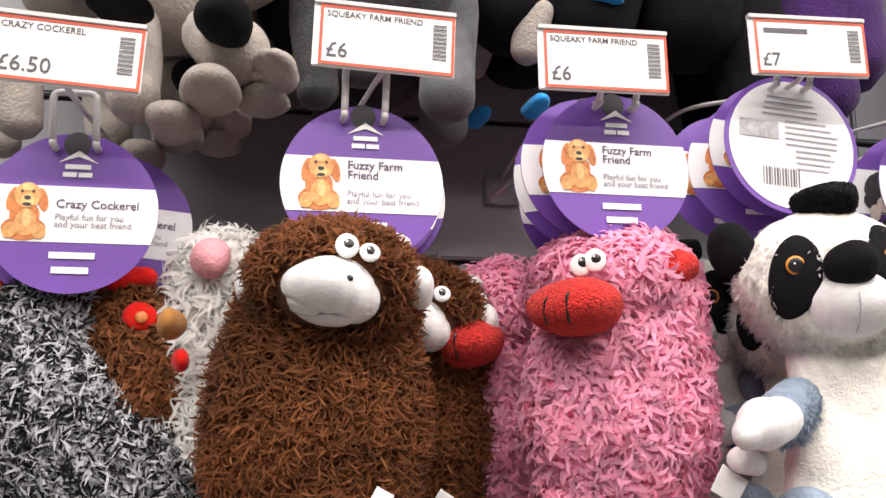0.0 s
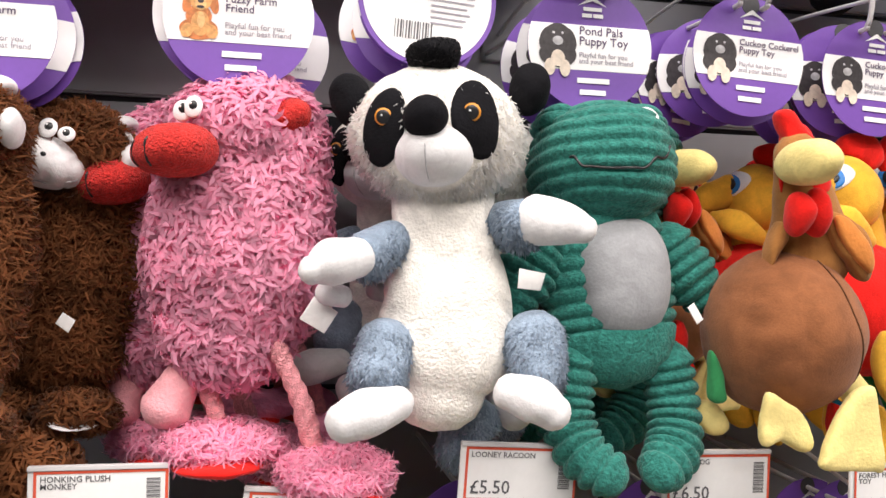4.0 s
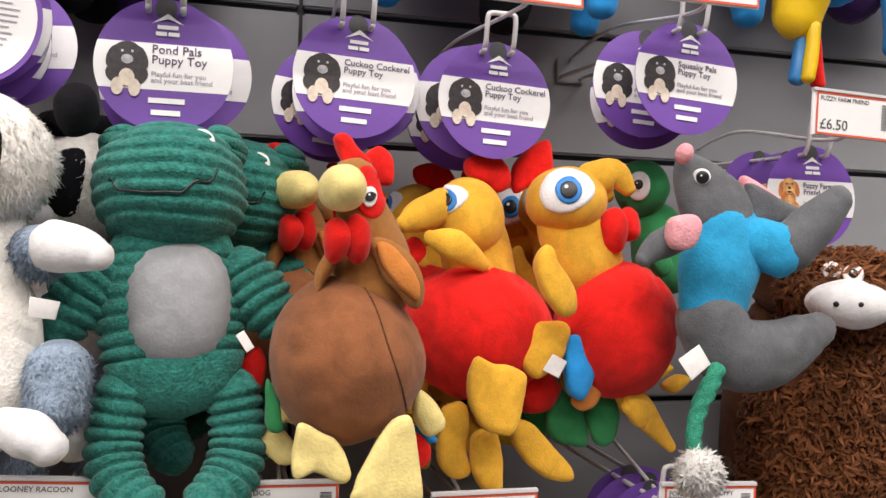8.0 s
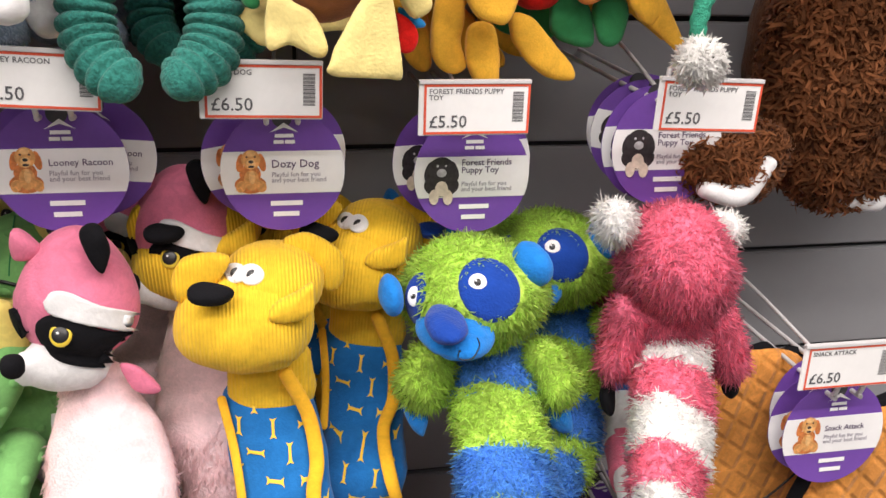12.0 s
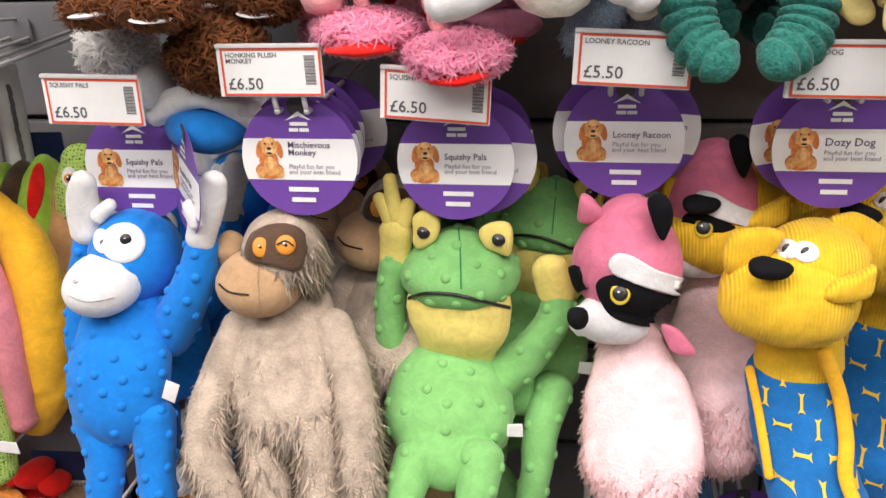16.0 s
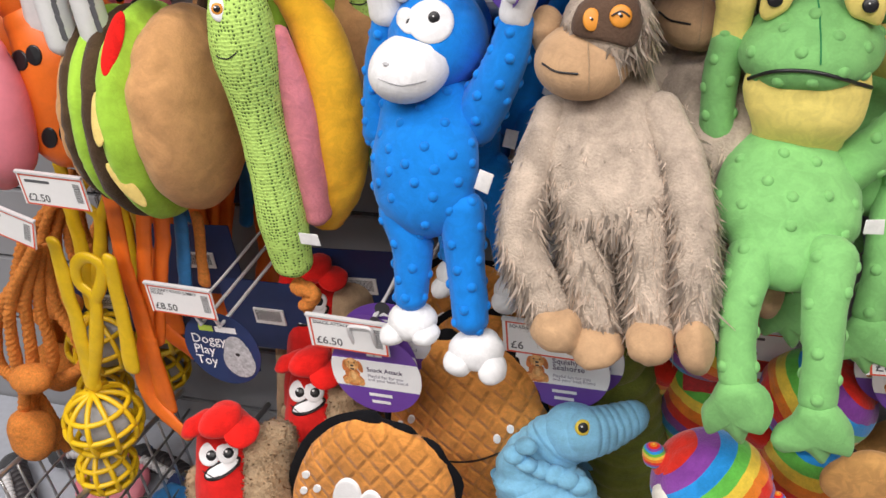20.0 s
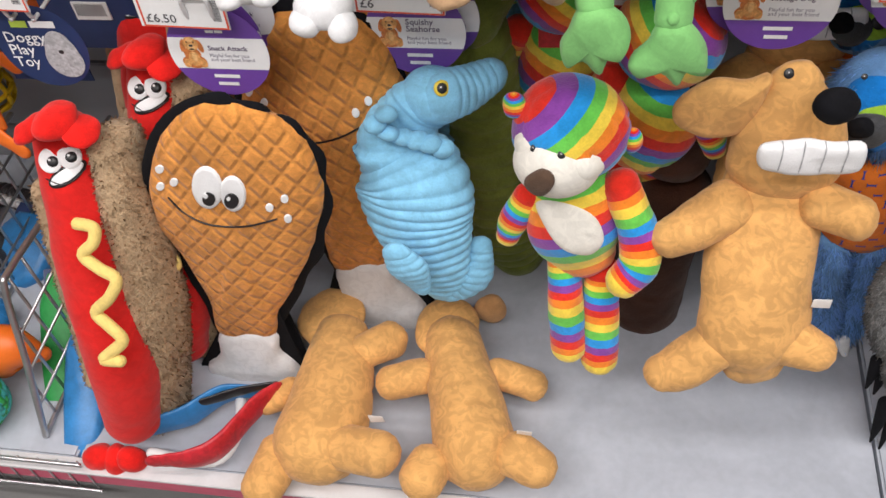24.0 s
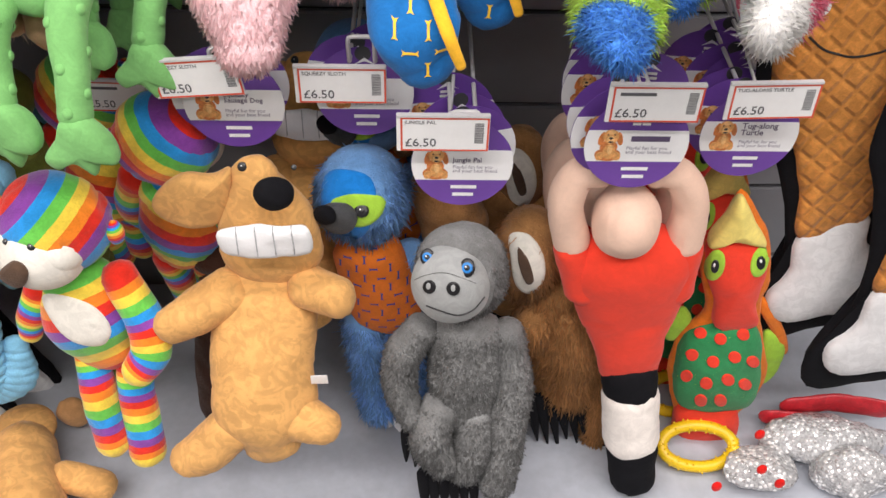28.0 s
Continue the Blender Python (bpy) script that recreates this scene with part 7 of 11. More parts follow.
gfrog_17 = pad(gfrog, "foot", (-0.0282, -0.152, -0.2668), [(-0.0089, 0.0289), (0.0094, 0.032), (0.0263, 0.0112), (0.0237, -0.0107), (0.0131, -0.0104), (0.0053, -0.0263), (-0.0072, -0.0142), (-0.0202, -0.0209), (-0.0253, -0.0044), (-0.016, 0.0148)], 0.02, "frog_green", puff=0.5)
gfrog_18 = pad(gfrog, "foot", (0.0268, -0.152, -0.2766), [(-0.0091, 0.0275), (0.0099, 0.0288), (0.0236, 0.0087), (0.0266, -0.0108), (0.0142, -0.0074), (0.0076, -0.0232), (-0.006, -0.0113), (-0.0199, -0.017), (-0.0292, -0.0064), (-0.0178, 0.011)], 0.02, "frog_green", puff=0.5)
dots(gfrog, [gfrog_7, gfrog_1, gfrog_8, gfrog_9, gfrog_15, gfrog_16], 330, 0.0046, "frog_green", avoid=[gfrog_2], high=0.5, gap=4.6)
pad(gfrog, "sewn_label", (0.055, -0.075, -0.1449), [(-0.0067, -0.0067), (0.0067, -0.0067), (0.0067, 0.0067), (-0.0067, 0.0067)], 0.0008, "label_white", roll=0, smooth_n=0, puff=0.0)
copy_thing(gfrog, pose(0.399, 0.910, 0.935, 0, 4, -8))

pinkr = thing("plush_racoon", (0.47, 0.8, 0.954), "pink plush racoon with black mask and long furry pale body", "soft toy")
pinkr_1 = tube(pinkr, "body", [(-0.0028, 0.0, -0.1255), (0.0036, -0.015, -0.1576), (0.0085, -0.04, -0.1892), (0.0092, -0.06, -0.2071), (0.0117, -0.08, -0.2437)], [0.0258, 0.0413, 0.047, 0.0454, 0.0278], "blush_skin", flat=0.58)
pinkr_2 = ball(pinkr, "head", (-0.0059, 0.0, -0.0456), (0.0424, 0.04, 0.0495), "racoon_pink", taper=0.18)
pinkr_3 = tube(pinkr, "muzzle", [(-0.0083, -0.012, -0.091), (-0.028, -0.022, -0.092), (-0.0402, -0.028, -0.0916)], [0.025, 0.0204, 0.0132], "white_plush", flat=0.85)
pinkr_4 = cap(pinkr, "mask", [pinkr_2, pinkr_3], (0.0035, -0.03, -0.0719), (-0.0814, -0.8987, 0.431), None, "black_plush", lift=0.003, outline=[(-0.0343, 0.0103), (-0.0226, 0.019), (-0.0054, 0.0155), (0.014, 0.0069), (0.0321, 0.006), (0.0303, -0.0103), (0.0161, -0.019), (-0.0054, -0.0181), (-0.0248, -0.0103)])
pinkr_5 = cap(pinkr, "brow", [pinkr_2], (0.0042, -0.03, -0.0481), (-0.0836, -0.9111, 0.4036), None, "white_plush", lift=0.0045, outline=[(-0.0258, 0.0033), (-0.0215, 0.013), (-0.0097, 0.013), (0.0094, 0.0033), (0.0294, -0.0035), (0.0268, -0.0145), (0.0073, -0.0111), (-0.016, -0.0035)])
pinkr_6 = cap(pinkr, "mask", [pinkr_2], (-0.0468, -0.03, -0.0563), (-0.0115, -0.9099, 0.4146), None, "black_plush", lift=0.003, outline=[(-0.005, 0.008), (0.0002, 0.0123), (0.0054, 0.0037), (0.0028, -0.0114), (-0.0033, -0.0127)])
pinkr_7 = eye(pinkr, [pinkr_4], (-0.0121, -0.03, -0.0659), (-0.06, -0.9032, 0.4249), 0.0077, white='iris_yellow', pupil_size=0.76, squash=1.12)
pinkr_8 = ball(pinkr, "nose", (-0.0446, -0.05, -0.0782), (0.0085, 0.01, 0.0094), "black_plush")
pinkr_9 = pad(pinkr, "ear", (0.0129, -0.03, 0.0002), [(-0.01, 0.0073), (-0.0037, 0.0149), (0.0056, 0.0121), (0.0091, -0.0035), (0.0039, -0.0206), (-0.0048, -0.0101)], 0.014, "black_plush")
pinkr_10 = pad(pinkr, "ear", (-0.0374, -0.005, -0.0054), [(-0.0072, -0.011), (-0.0072, 0.0106), (0.0031, 0.0077), (0.0113, -0.0073)], 0.012, "racoon_pink")
pinkr_11 = pad(pinkr, "cheek_fringe", (0.0345, -0.02, -0.1102), [(-0.0125, 0.0139), (0.0014, 0.0097), (0.0128, -0.0066), (0.0081, -0.0109), (-0.0016, -0.0074), (-0.0082, 0.0012)], 0.006, "racoon_pink")
fur(pinkr, [pinkr_1], 15000, 0.0048, 0.0014, "pale_pink_fur", avoid=[], droop=0.9, curl=0.6, rise=0.3)
copy_thing(pinkr, pose(0.540, 0.890, 0.974, 0, -2, -6))

ydog = thing("plush_dog", (0.59, 0.795, 0.95), "yellow corduroy plush dog with a blue bone-print body", "soft toy")
ydog_1 = ball(ydog, "head", (0.0124, 0.0, -0.0388), (0.0391, 0.04, 0.0306), "yellow_cord")
ydog_2 = ball(ydog, "snout", (-0.0087, -0.018, -0.0619), (0.0509, 0.042, 0.0376), "yellow_cord", power=0.93)
ydog_3 = ball(ydog, "nose", (-0.0313, -0.055, -0.0231), (0.0154, 0.012, 0.0077), "black_plush")
ydog_4 = cap(ydog, "eye_patch", [ydog_1, ydog_2], (-0.013, -0.04, -0.0154), (0.0199, -0.9311, 0.3642), (0.0079, 0.0071), "felt_white", lift=0.002)
ydog_5 = cap(ydog, "eye_patch", [ydog_1, ydog_2], (-0.0023, -0.04, -0.0172), (0.0034, -0.9304, 0.3666), (0.0087, 0.0075), "felt_white", lift=0.002)
ydog_6 = eye(ydog, [ydog_1, ydog_2], (-0.013, -0.04, -0.0154), (0.0199, -0.9311, 0.3642), 0.0043, white='bead_black')
ydog_7 = eye(ydog, [ydog_1, ydog_2], (-0.0019, -0.04, -0.0177), (0.0029, -0.9301, 0.3672), 0.0044, white='bead_black')
ydog_8 = pad(ydog, "ear", (-0.0406, -0.02, -0.0231), [(-0.0179, -0.0047), (-0.0115, 0.0101), (0.0021, 0.0158), (0.0226, 0.0128), (0.0184, -0.0014), (-0.0004, -0.0122), (-0.0134, -0.0203)], 0.013, "yellow_cord")
ydog_9 = pad(ydog, "ear", (0.0252, -0.052, -0.0376), [(-0.0186, -0.0064), (-0.0104, 0.0043), (0.0045, 0.0104), (0.0156, 0.0153), (0.0145, -0.0019), (0.0041, -0.0095), (-0.0098, -0.0122)], 0.014, "yellow_cord")
ydog_10 = pad(ydog, "ear", (0.0471, 0.01, -0.0275), [(-0.0277, 0.0147), (-0.0089, 0.023), (0.0166, 0.0091), (0.019, -0.0134), (0.0084, -0.0242), (-0.0074, -0.0092)], 0.014, "yellow_cord")
ydog_11 = tube(ydog, "neck", [(0.0085, 0.0, -0.1058), (0.0094, 0.0, -0.1306)], [0.0325, 0.0347], "yellow_cord", flat=0.6)
ydog_12 = tube(ydog, "body", [(0.0049, -0.0, -0.1406), (0.012, -0.02, -0.1758), (0.0165, -0.05, -0.2033), (0.0244, -0.085, -0.2228), (0.0336, -0.09, -0.2467)], [0.0356, 0.0363, 0.0346, 0.0354, 0.0246], "bone_blue", flat=0.6)
ydog_13 = tube(ydog, "piping", [(0.0193, -0.03, -0.1022), (0.035, -0.028, -0.1394), (0.0399, -0.045, -0.1695), (0.0357, -0.075, -0.185), (0.0474, -0.11, -0.2074), (0.0593, -0.112, -0.2369)], [0.0056, 0.0057, 0.0057, 0.0055, 0.0054, 0.0042], "bun_yellow", lump=0.0003, flat=0.6, rings=80)
ydog_14 = tube(ydog, "piping", [(-0.0291, -0.01, -0.1307), (-0.0209, -0.03, -0.1653), (-0.0161, -0.06, -0.1949)], [0.0036, 0.0036, 0.0035], "bun_yellow", lump=0.0003, flat=0.6)
bones(ydog, ydog_12, "bone_print", 0.0085)
copy_thing(ydog, pose(0.685, 0.880, 0.956, 0, 4, -14))
copy_thing(ydog, pose(0.545, 0.905, 0.960, 0, -3, 6))

bear = thing("plush_bear", (0.75, 0.765, 0.953), "lime and blue striped furry plush bear with a blue face", "soft toy")
p251 = ball(bear, "head", (0.002, 0, -0.044), (0.0544, 0.055, 0.0391), "lime_skin", roll=-4)
p252 = ball(bear, "muzzle", (-0.021, -0.04, -0.057), (0.0266, 0.045, 0.0127), "bright_blue")
p253 = ball(bear, "nose", (-0.035, -0.065, -0.041), (0.0146, 0.03, 0.0088), "deep_blue")
p254 = cap(bear, "eye_patch", [p251], (0.0007, -0.0469, -0.0236), (-0.1521, -0.8419, 0.5177), (0.0216, 0.0244), "deep_blue", roll=-25)
p255 = cap(bear, "eye_patch", [p251], (-0.0484, -0.0193, -0.0407), (-0.6245, -0.7141, 0.3164), (0.0106, 0.0195), "deep_blue", roll=10)
p256 = eye(bear, None, (-0.0074, -0.043, -0.0209), (-0.2167, -0.8166, 0.535), 0.0067, pupil_size=0.45)
p257 = eye(bear, None, (-0.048, -0.0193, -0.039), (-0.5718, -0.7401, 0.354), 0.0053, squash=1.4, pupil_size=0.5)
p258 = ball(bear, "ear", (-0.063, -0.01, -0.041), (0.009, 0.016, 0.0155), "bright_blue")
p259 = ball(bear, "ear", (0.039, -0.02, -0.018), (0.0148, 0.02, 0.0179), "bright_blue", roll=-30)
seam(bear, "mouth", [p252], [(-0.033, -0.0947, -0.0406), (-0.0289, -0.083, -0.0567)], 0.0006, "bead_black")
seam(bear, "mouth", [p252], [(-0.0141, -0.0739, -0.0493), (-0.0145, -0.0806, -0.0525), (-0.0222, -0.0847, -0.0584), (-0.0278, -0.0835, -0.0573)], 0.0006, "bead_black")
p260 = tube(bear, "band", [(0.015, 0.005, -0.095), (0.015, -0.024, -0.124)], [0.0292, 0.0316], "royal_skin", flat=0.7, caps=False)
p261 = tube(bear, "band", [(0.015, -0.024, -0.124), (0.012, -0.07, -0.149)], [0.0320, 0.0339], "lime_skin", flat=0.7, caps=False)
p262 = tube(bear, "band", [(0.012, -0.07, -0.149), (0.007, -0.102, -0.17)], [0.0343, 0.0336], "royal_skin", flat=0.7, caps=False)
p263 = tube(bear, "band", [(0.007, -0.102, -0.17), (0.004, -0.126, -0.187)], [0.0332, 0.0289], "lime_skin", flat=0.7, caps=False)
p264 = tube(bear, "band", [(0.001, -0.132, -0.178), (0.003, -0.15, -0.181)], [0.0239, 0.0158], "royal_skin", flat=0.7)
p265 = tube(bear, "arm", [(-0.031, -0.01, -0.099), (-0.042, -0.02, -0.112)], [0.0180, 0.0187], "lime_skin")
p266 = tube(bear, "arm", [(0.052, -0.01, -0.1), (0.065, -0.02, -0.12)], [0.0176, 0.0185], "lime_skin")
p267 = pad(bear, "paw", (-0.045, -0.02, -0.1383), [(-0.009, 0.0133), (0.008, 0.0043), (0.007, -0.0157), (-0.006, -0.0017)], 0.016, "bright_blue")
p268 = pad(bear, "paw", (0.0675, -0.02, -0.143), [(-0.0125, 0.014), (0.0045, 0.015), (0.0135, -0.017), (-0.0055, -0.012)], 0.016, "bright_blue")
fur(bear, [p251, p261, p263, p265, p266], 26000, 0.0068, 0.001, "lime_fur", avoid=[p252, p253, p254, p255, p258, p259], droop=0.35, curl=0.7)
fur(bear, [p260, p262, p264], 15000, 0.0068, 0.001, "royal_fur", avoid=[], droop=0.35, curl=0.7)
pad(bear, "sewn_label", (0.071, -0.034, -0.2), [(-0.0064, -0.0073), (0.0064, -0.0073), (0.0064, 0.0073), (-0.0064, 0.0073)], 0.0008, "label_white", roll=0, smooth_n=0, puff=0.0)
copy_thing(bear, pose(0.850, 0.865, 0.938, 0, 3, -12))

fox = thing("plush_fox", (0.9, 0.75, 0.979), "rose and white striped furry plush fox seen from behind", "soft toy")
p269 = ball(fox, "head", (0.006, 0, -0.047), (0.0409, 0.055, 0.044), "rose_skin")
p270 = tube(fox, "shoulder", [(0.01, 0, -0.087), (0.011, 0, -0.111)], [0.0375, 0.0313], "rose_skin", flat=0.7)
p271 = ball(fox, "ear", (-0.047, 0, -0.014), (0.015, 0.018, 0.0147), "white_plush", roll=-40)
p272 = ball(fox, "ear", (0.043, 0, -0.023), (0.012, 0.018, 0.0124), "white_plush", roll=30)
p273 = tube(fox, "band", [(0.013, 0, -0.11), (0.005, -0.02, -0.136)], [0.0277, 0.0291], "white_plush", flat=0.75, caps=False)
p274 = tube(fox, "band", [(0.005, -0.02, -0.136), (-0.005, -0.047, -0.156)], [0.0309, 0.0314], "rose_skin", flat=0.75, caps=False)
p275 = tube(fox, "band", [(-0.005, -0.047, -0.156), (-0.022, -0.082, -0.176)], [0.0318, 0.0310], "white_plush", flat=0.75, caps=False)
p276 = tube(fox, "band", [(-0.022, -0.082, -0.176), (-0.039, -0.112, -0.186)], [0.0314, 0.0278], "rose_skin", flat=0.75, caps=False)
p277 = tube(fox, "band", [(-0.039, -0.112, -0.186), (-0.054, -0.138, -0.191)], [0.0254, 0.0160], "white_plush", flat=0.75)
p278 = tube(fox, "arm", [(-0.025, 0, -0.09), (-0.035, 0, -0.133)], [0.0175, 0.0143], "rose_skin")
p279 = tube(fox, "arm", [(0.046, 0, -0.099), (0.065, 0, -0.14)], [0.0179, 0.0148], "rose_skin")
p280 = ball(fox, "paw", (-0.038, 0, -0.164), (0.0073, 0.012, 0.014), "black_plush")
p281 = ball(fox, "paw", (0.067, 0, -0.163), (0.0065, 0.012, 0.011), "black_plush")
fur(fox, [p269, p270, p274, p276, p278, p279], 24000, 0.0068, 0.001, "rose_fur", avoid=[], droop=0.35, curl=0.7)
fur(fox, [p273, p275, p277, p271, p272], 13000, 0.0065, 0.001, "white_fur", avoid=[], droop=0.35, curl=0.6)

# ---- bottom row: hot dog, drumsticks, seahorse, monkeys, dogs, sloths ----

hotdog = thing("plush_hot_dog", (-0.208, 0.71, 0.527), "smiling red plush hot dog in a fleecy brown roll", "soft toy")
p282 = tube(hotdog, "sausage", [(-0.008, 0, -0.04), (-0.004, -0.03, -0.093), (-0.003, -0.07, -0.178), (0.003, -0.11, -0.273), (-0.013, -0.13, -0.372)], [0.0325, 0.0355, 0.0381, 0.0386, 0.0328], "hotdog_red")
p283 = ball(hotdog, "tuft", (-0.014, -0.03, 0.001), (0.0187, 0.02, 0.0095), "red_plush", roll=-30)
p284 = ball(hotdog, "tuft", (0.016, -0.03, 0.012), (0.0195, 0.025, 0.013), "red_plush")
p285 = ball(hotdog, "tuft", (0.038, -0.03, 0.002), (0.0174, 0.02, 0.0058), "red_plush", roll=30)
p286 = ball(hotdog, "tuft", (-0.060, -0.165, -0.417), (0.024, 0.018, 0.0165), "red_plush", roll=-35)
p286b = ball(hotdog, "tuft", (-0.016, -0.165, -0.414), (0.0165, 0.016, 0.020), "red_plush", roll=-30)
p287 = ball(hotdog, "tuft", (-0.036, -0.165, -0.421), (0.017, 0.018, 0.025), "red_plush")
p288 = eye(hotdog, None, (-0.0079, -0.0351, -0.0355), (0.2823, -0.6811, 0.6755), 0.0113, squash=1.1, look=(0.2, -0.1))
p289 = eye(hotdog, None, (0.0094, -0.0287, -0.035), (0.4949, -0.571, 0.655), 0.0113, squash=1.1, look=(0.1, -0.1))
p290 = cap(hotdog, "mouth", [p282], (0.0057, -0.0399, -0.049), (0.4545, -0.7563, 0.4705), (0.0215, 0.0086), "bead_black", roll=-25)
cap(hotdog, "teeth", [p282], (0.0057, -0.0399, -0.0485), (0.4545, -0.7563, 0.4705), (0.0190, 0.0058), "felt_white", roll=-25, lift=0.0026)
seam(hotdog, "mouth_line", [p282], [(-0.014, -0.0424, -0.0506), (0.0058, -0.045, -0.0543), (0.0208, -0.0273, -0.0494)], 0.0006, "bead_black", lift=0.003)
p291 = tube(hotdog, "mustard", [(0.017, -0.075, -0.081), (0.034, -0.077, -0.084), (0.031, -0.085, -0.097), (0.018, -0.091, -0.109), (0.033, -0.098, -0.121), (0.051, -0.105, -0.128), (0.04, -0.114, -0.147), (0.021, -0.121, -0.165), (0.035, -0.129, -0.177), (0.046, -0.136, -0.191), (0.03, -0.142, -0.206), (0.02, -0.146, -0.215), (0.039, -0.147, -0.214)], [0.0062, 0.0062, 0.0062, 0.0063, 0.0063, 0.0063, 0.0064, 0.0064, 0.0065, 0.0065, 0.0066, 0.0066, 0.0066], "mustard", lump=0.0002, rings=60)
p292 = tube(hotdog, "roll", [(0.043, 0, -0.044), (0.043, -0.03, -0.134), (0.037, -0.06, -0.25), (0.002, -0.09, -0.412)], [0.0230, 0.0266, 0.0291, 0.0257], "bun_skin", flat=1.6)
p293 = tube(hotdog, "roll", [(-0.063, 0, -0.114), (-0.062, -0.03, -0.196), (-0.07, -0.06, -0.315), (-0.066, -0.09, -0.358)], [0.0137, 0.0155, 0.0166, 0.0140], "bun_skin", flat=1.6)
fur(hotdog, [p292, p293], 14000, 0.0032, 0.0016, "bun_fur", avoid=[], droop=0.2, curl=0.9)
copy_thing(hotdog, pose(-0.153, 0.820, 0.522, 0, 0, -14))

drum = thing("plush_drumstick", (-0.017, 0.69, 0.569), "flat quilted brown plush chicken drumstick with a smiling face", "soft toy")
drum_1 = pad(drum, "trim", (-0.0369, 0.004, -0.2307), [(0.0257, 0.2308), (0.0377, 0.222), (0.0595, 0.2211), (0.0692, 0.2078), (0.0892, 0.2026), (0.0977, 0.1792), (0.1088, 0.1554), (0.1025, 0.1212), (0.1045, 0.088), (0.0887, 0.0503), (0.0775, 0.0062), (0.0523, -0.0331), (0.0412, -0.0614), (0.0071, -0.1204), (-0.0066, -0.1688), (0.016, -0.2272), (0.0042, -0.3107), (-0.0722, -0.3168), (-0.131, -0.3147), (-0.1401, -0.2517), (-0.1011, -0.1898), (-0.0901, -0.1502), (-0.0884, -0.0914), (-0.0944, -0.0122), (-0.1046, 0.045), (-0.0881, 0.1186), (-0.0534, 0.1827), (-0.0122, 0.2176)], 0.016, "black_plush", smooth_n=90)
drum_2 = pad(drum, "meat", (-0.0364, 0.0, -0.1708), [(0.0249, 0.1633), (0.0485, 0.157), (0.0836, 0.1388), (0.1009, 0.0957), (0.0972, 0.0403), (0.0707, -0.0353), (0.0389, -0.0983), (0.0041, -0.1613), (-0.0145, -0.212), (-0.0789, -0.2139), (-0.0732, -0.1428), (-0.0805, -0.0597), (-0.091, -0.0036), (-0.0771, 0.0601), (-0.0448, 0.12), (-0.0087, 0.1517)], 0.03, "drum_tan", puff=0.9, smooth_n=70)
drum_3 = pad(drum, "bone", (-0.0888, -0.002, -0.4482), [(-0.0227, 0.0769), (0.043, 0.0813), (0.0431, 0.0387), (0.0608, -0.0085), (0.0523, -0.0696), (-0.0075, -0.0655), (-0.0587, -0.0618), (-0.0699, -0.0149), (-0.0404, 0.0234)], 0.026, "white_plush", puff=0.6)
drum_4 = cap(drum, "eye", [drum_2], (-0.0439, -0.02, -0.0999), (0.3722, -0.6063, 0.7028), (0.0145, 0.02), "felt_white", lift=0.0026)
drum_5 = cap(drum, "pupil", [drum_2], (-0.0455, -0.02, -0.1136), (0.3697, -0.5995, 0.7098), (0.0063, 0.0063), "bead_black", lift=0.0038)
drum_6 = cap(drum, "glint", [drum_2], (-0.0471, -0.02, -0.1086), (0.3727, -0.6014, 0.7067), (0.0023, 0.0023), "felt_white", lift=0.0044)
drum_7 = cap(drum, "eye", [drum_2], (-0.0198, -0.02, -0.1067), (0.3472, -0.6089, 0.7133), (0.0122, 0.0167), "felt_white", lift=0.0026)
drum_8 = cap(drum, "pupil", [drum_2], (-0.0231, -0.02, -0.1146), (0.3481, -0.6043, 0.7167), (0.0073, 0.0073), "bead_black", lift=0.0038)
drum_9 = cap(drum, "glint", [drum_2], (-0.0245, -0.02, -0.1105), (0.3507, -0.606, 0.714), (0.0019, 0.0019), "felt_white", lift=0.0044)
stitch(drum, "mouth", [drum_2], [(-0.0901, -0.02, -0.1176), (-0.0799, -0.02, -0.1404), (-0.0587, -0.02, -0.156), (-0.0216, -0.02, -0.1558), (0.0149, -0.02, -0.1417)], (0.3699, -0.5773, 0.728), 0.0011, "bead_black")
drum_10 = cap(drum, "sesame_dot", [drum_2], (-0.0846, -0.02, -0.0766), (0.417, -0.6063, 0.6771), (0.0039, 0.0039), "felt_white")
drum_11 = cap(drum, "sesame_dot", [drum_2], (-0.076, -0.02, -0.0941), (0.4038, -0.6007, 0.69), (0.0039, 0.0039), "felt_white")
drum_12 = cap(drum, "sesame_dot", [drum_2], (-0.0925, -0.02, -0.1011), (0.4165, -0.5932, 0.6889), (0.0039, 0.0039), "felt_white")
drum_13 = cap(drum, "sesame_dot", [drum_2], (0.0122, -0.02, -0.1241), (0.3111, -0.6075, 0.7309), (0.0039, 0.0039), "felt_white")
drum_14 = cap(drum, "sesame_dot", [drum_2], (0.0304, -0.02, -0.1099), (0.2962, -0.6183, 0.728), (0.0038, 0.0038), "felt_white")
drum_15 = cap(drum, "sesame_dot", [drum_2], (0.0272, -0.02, -0.139), (0.2924, -0.6032, 0.7421), (0.0039, 0.0039), "felt_white")
faceless_copy(drum, pose(0.030, 0.785, 0.602, 0, -12, 0))
faceless_copy(drum, pose(0.020, 0.860, 0.575, 0, -16, 0))

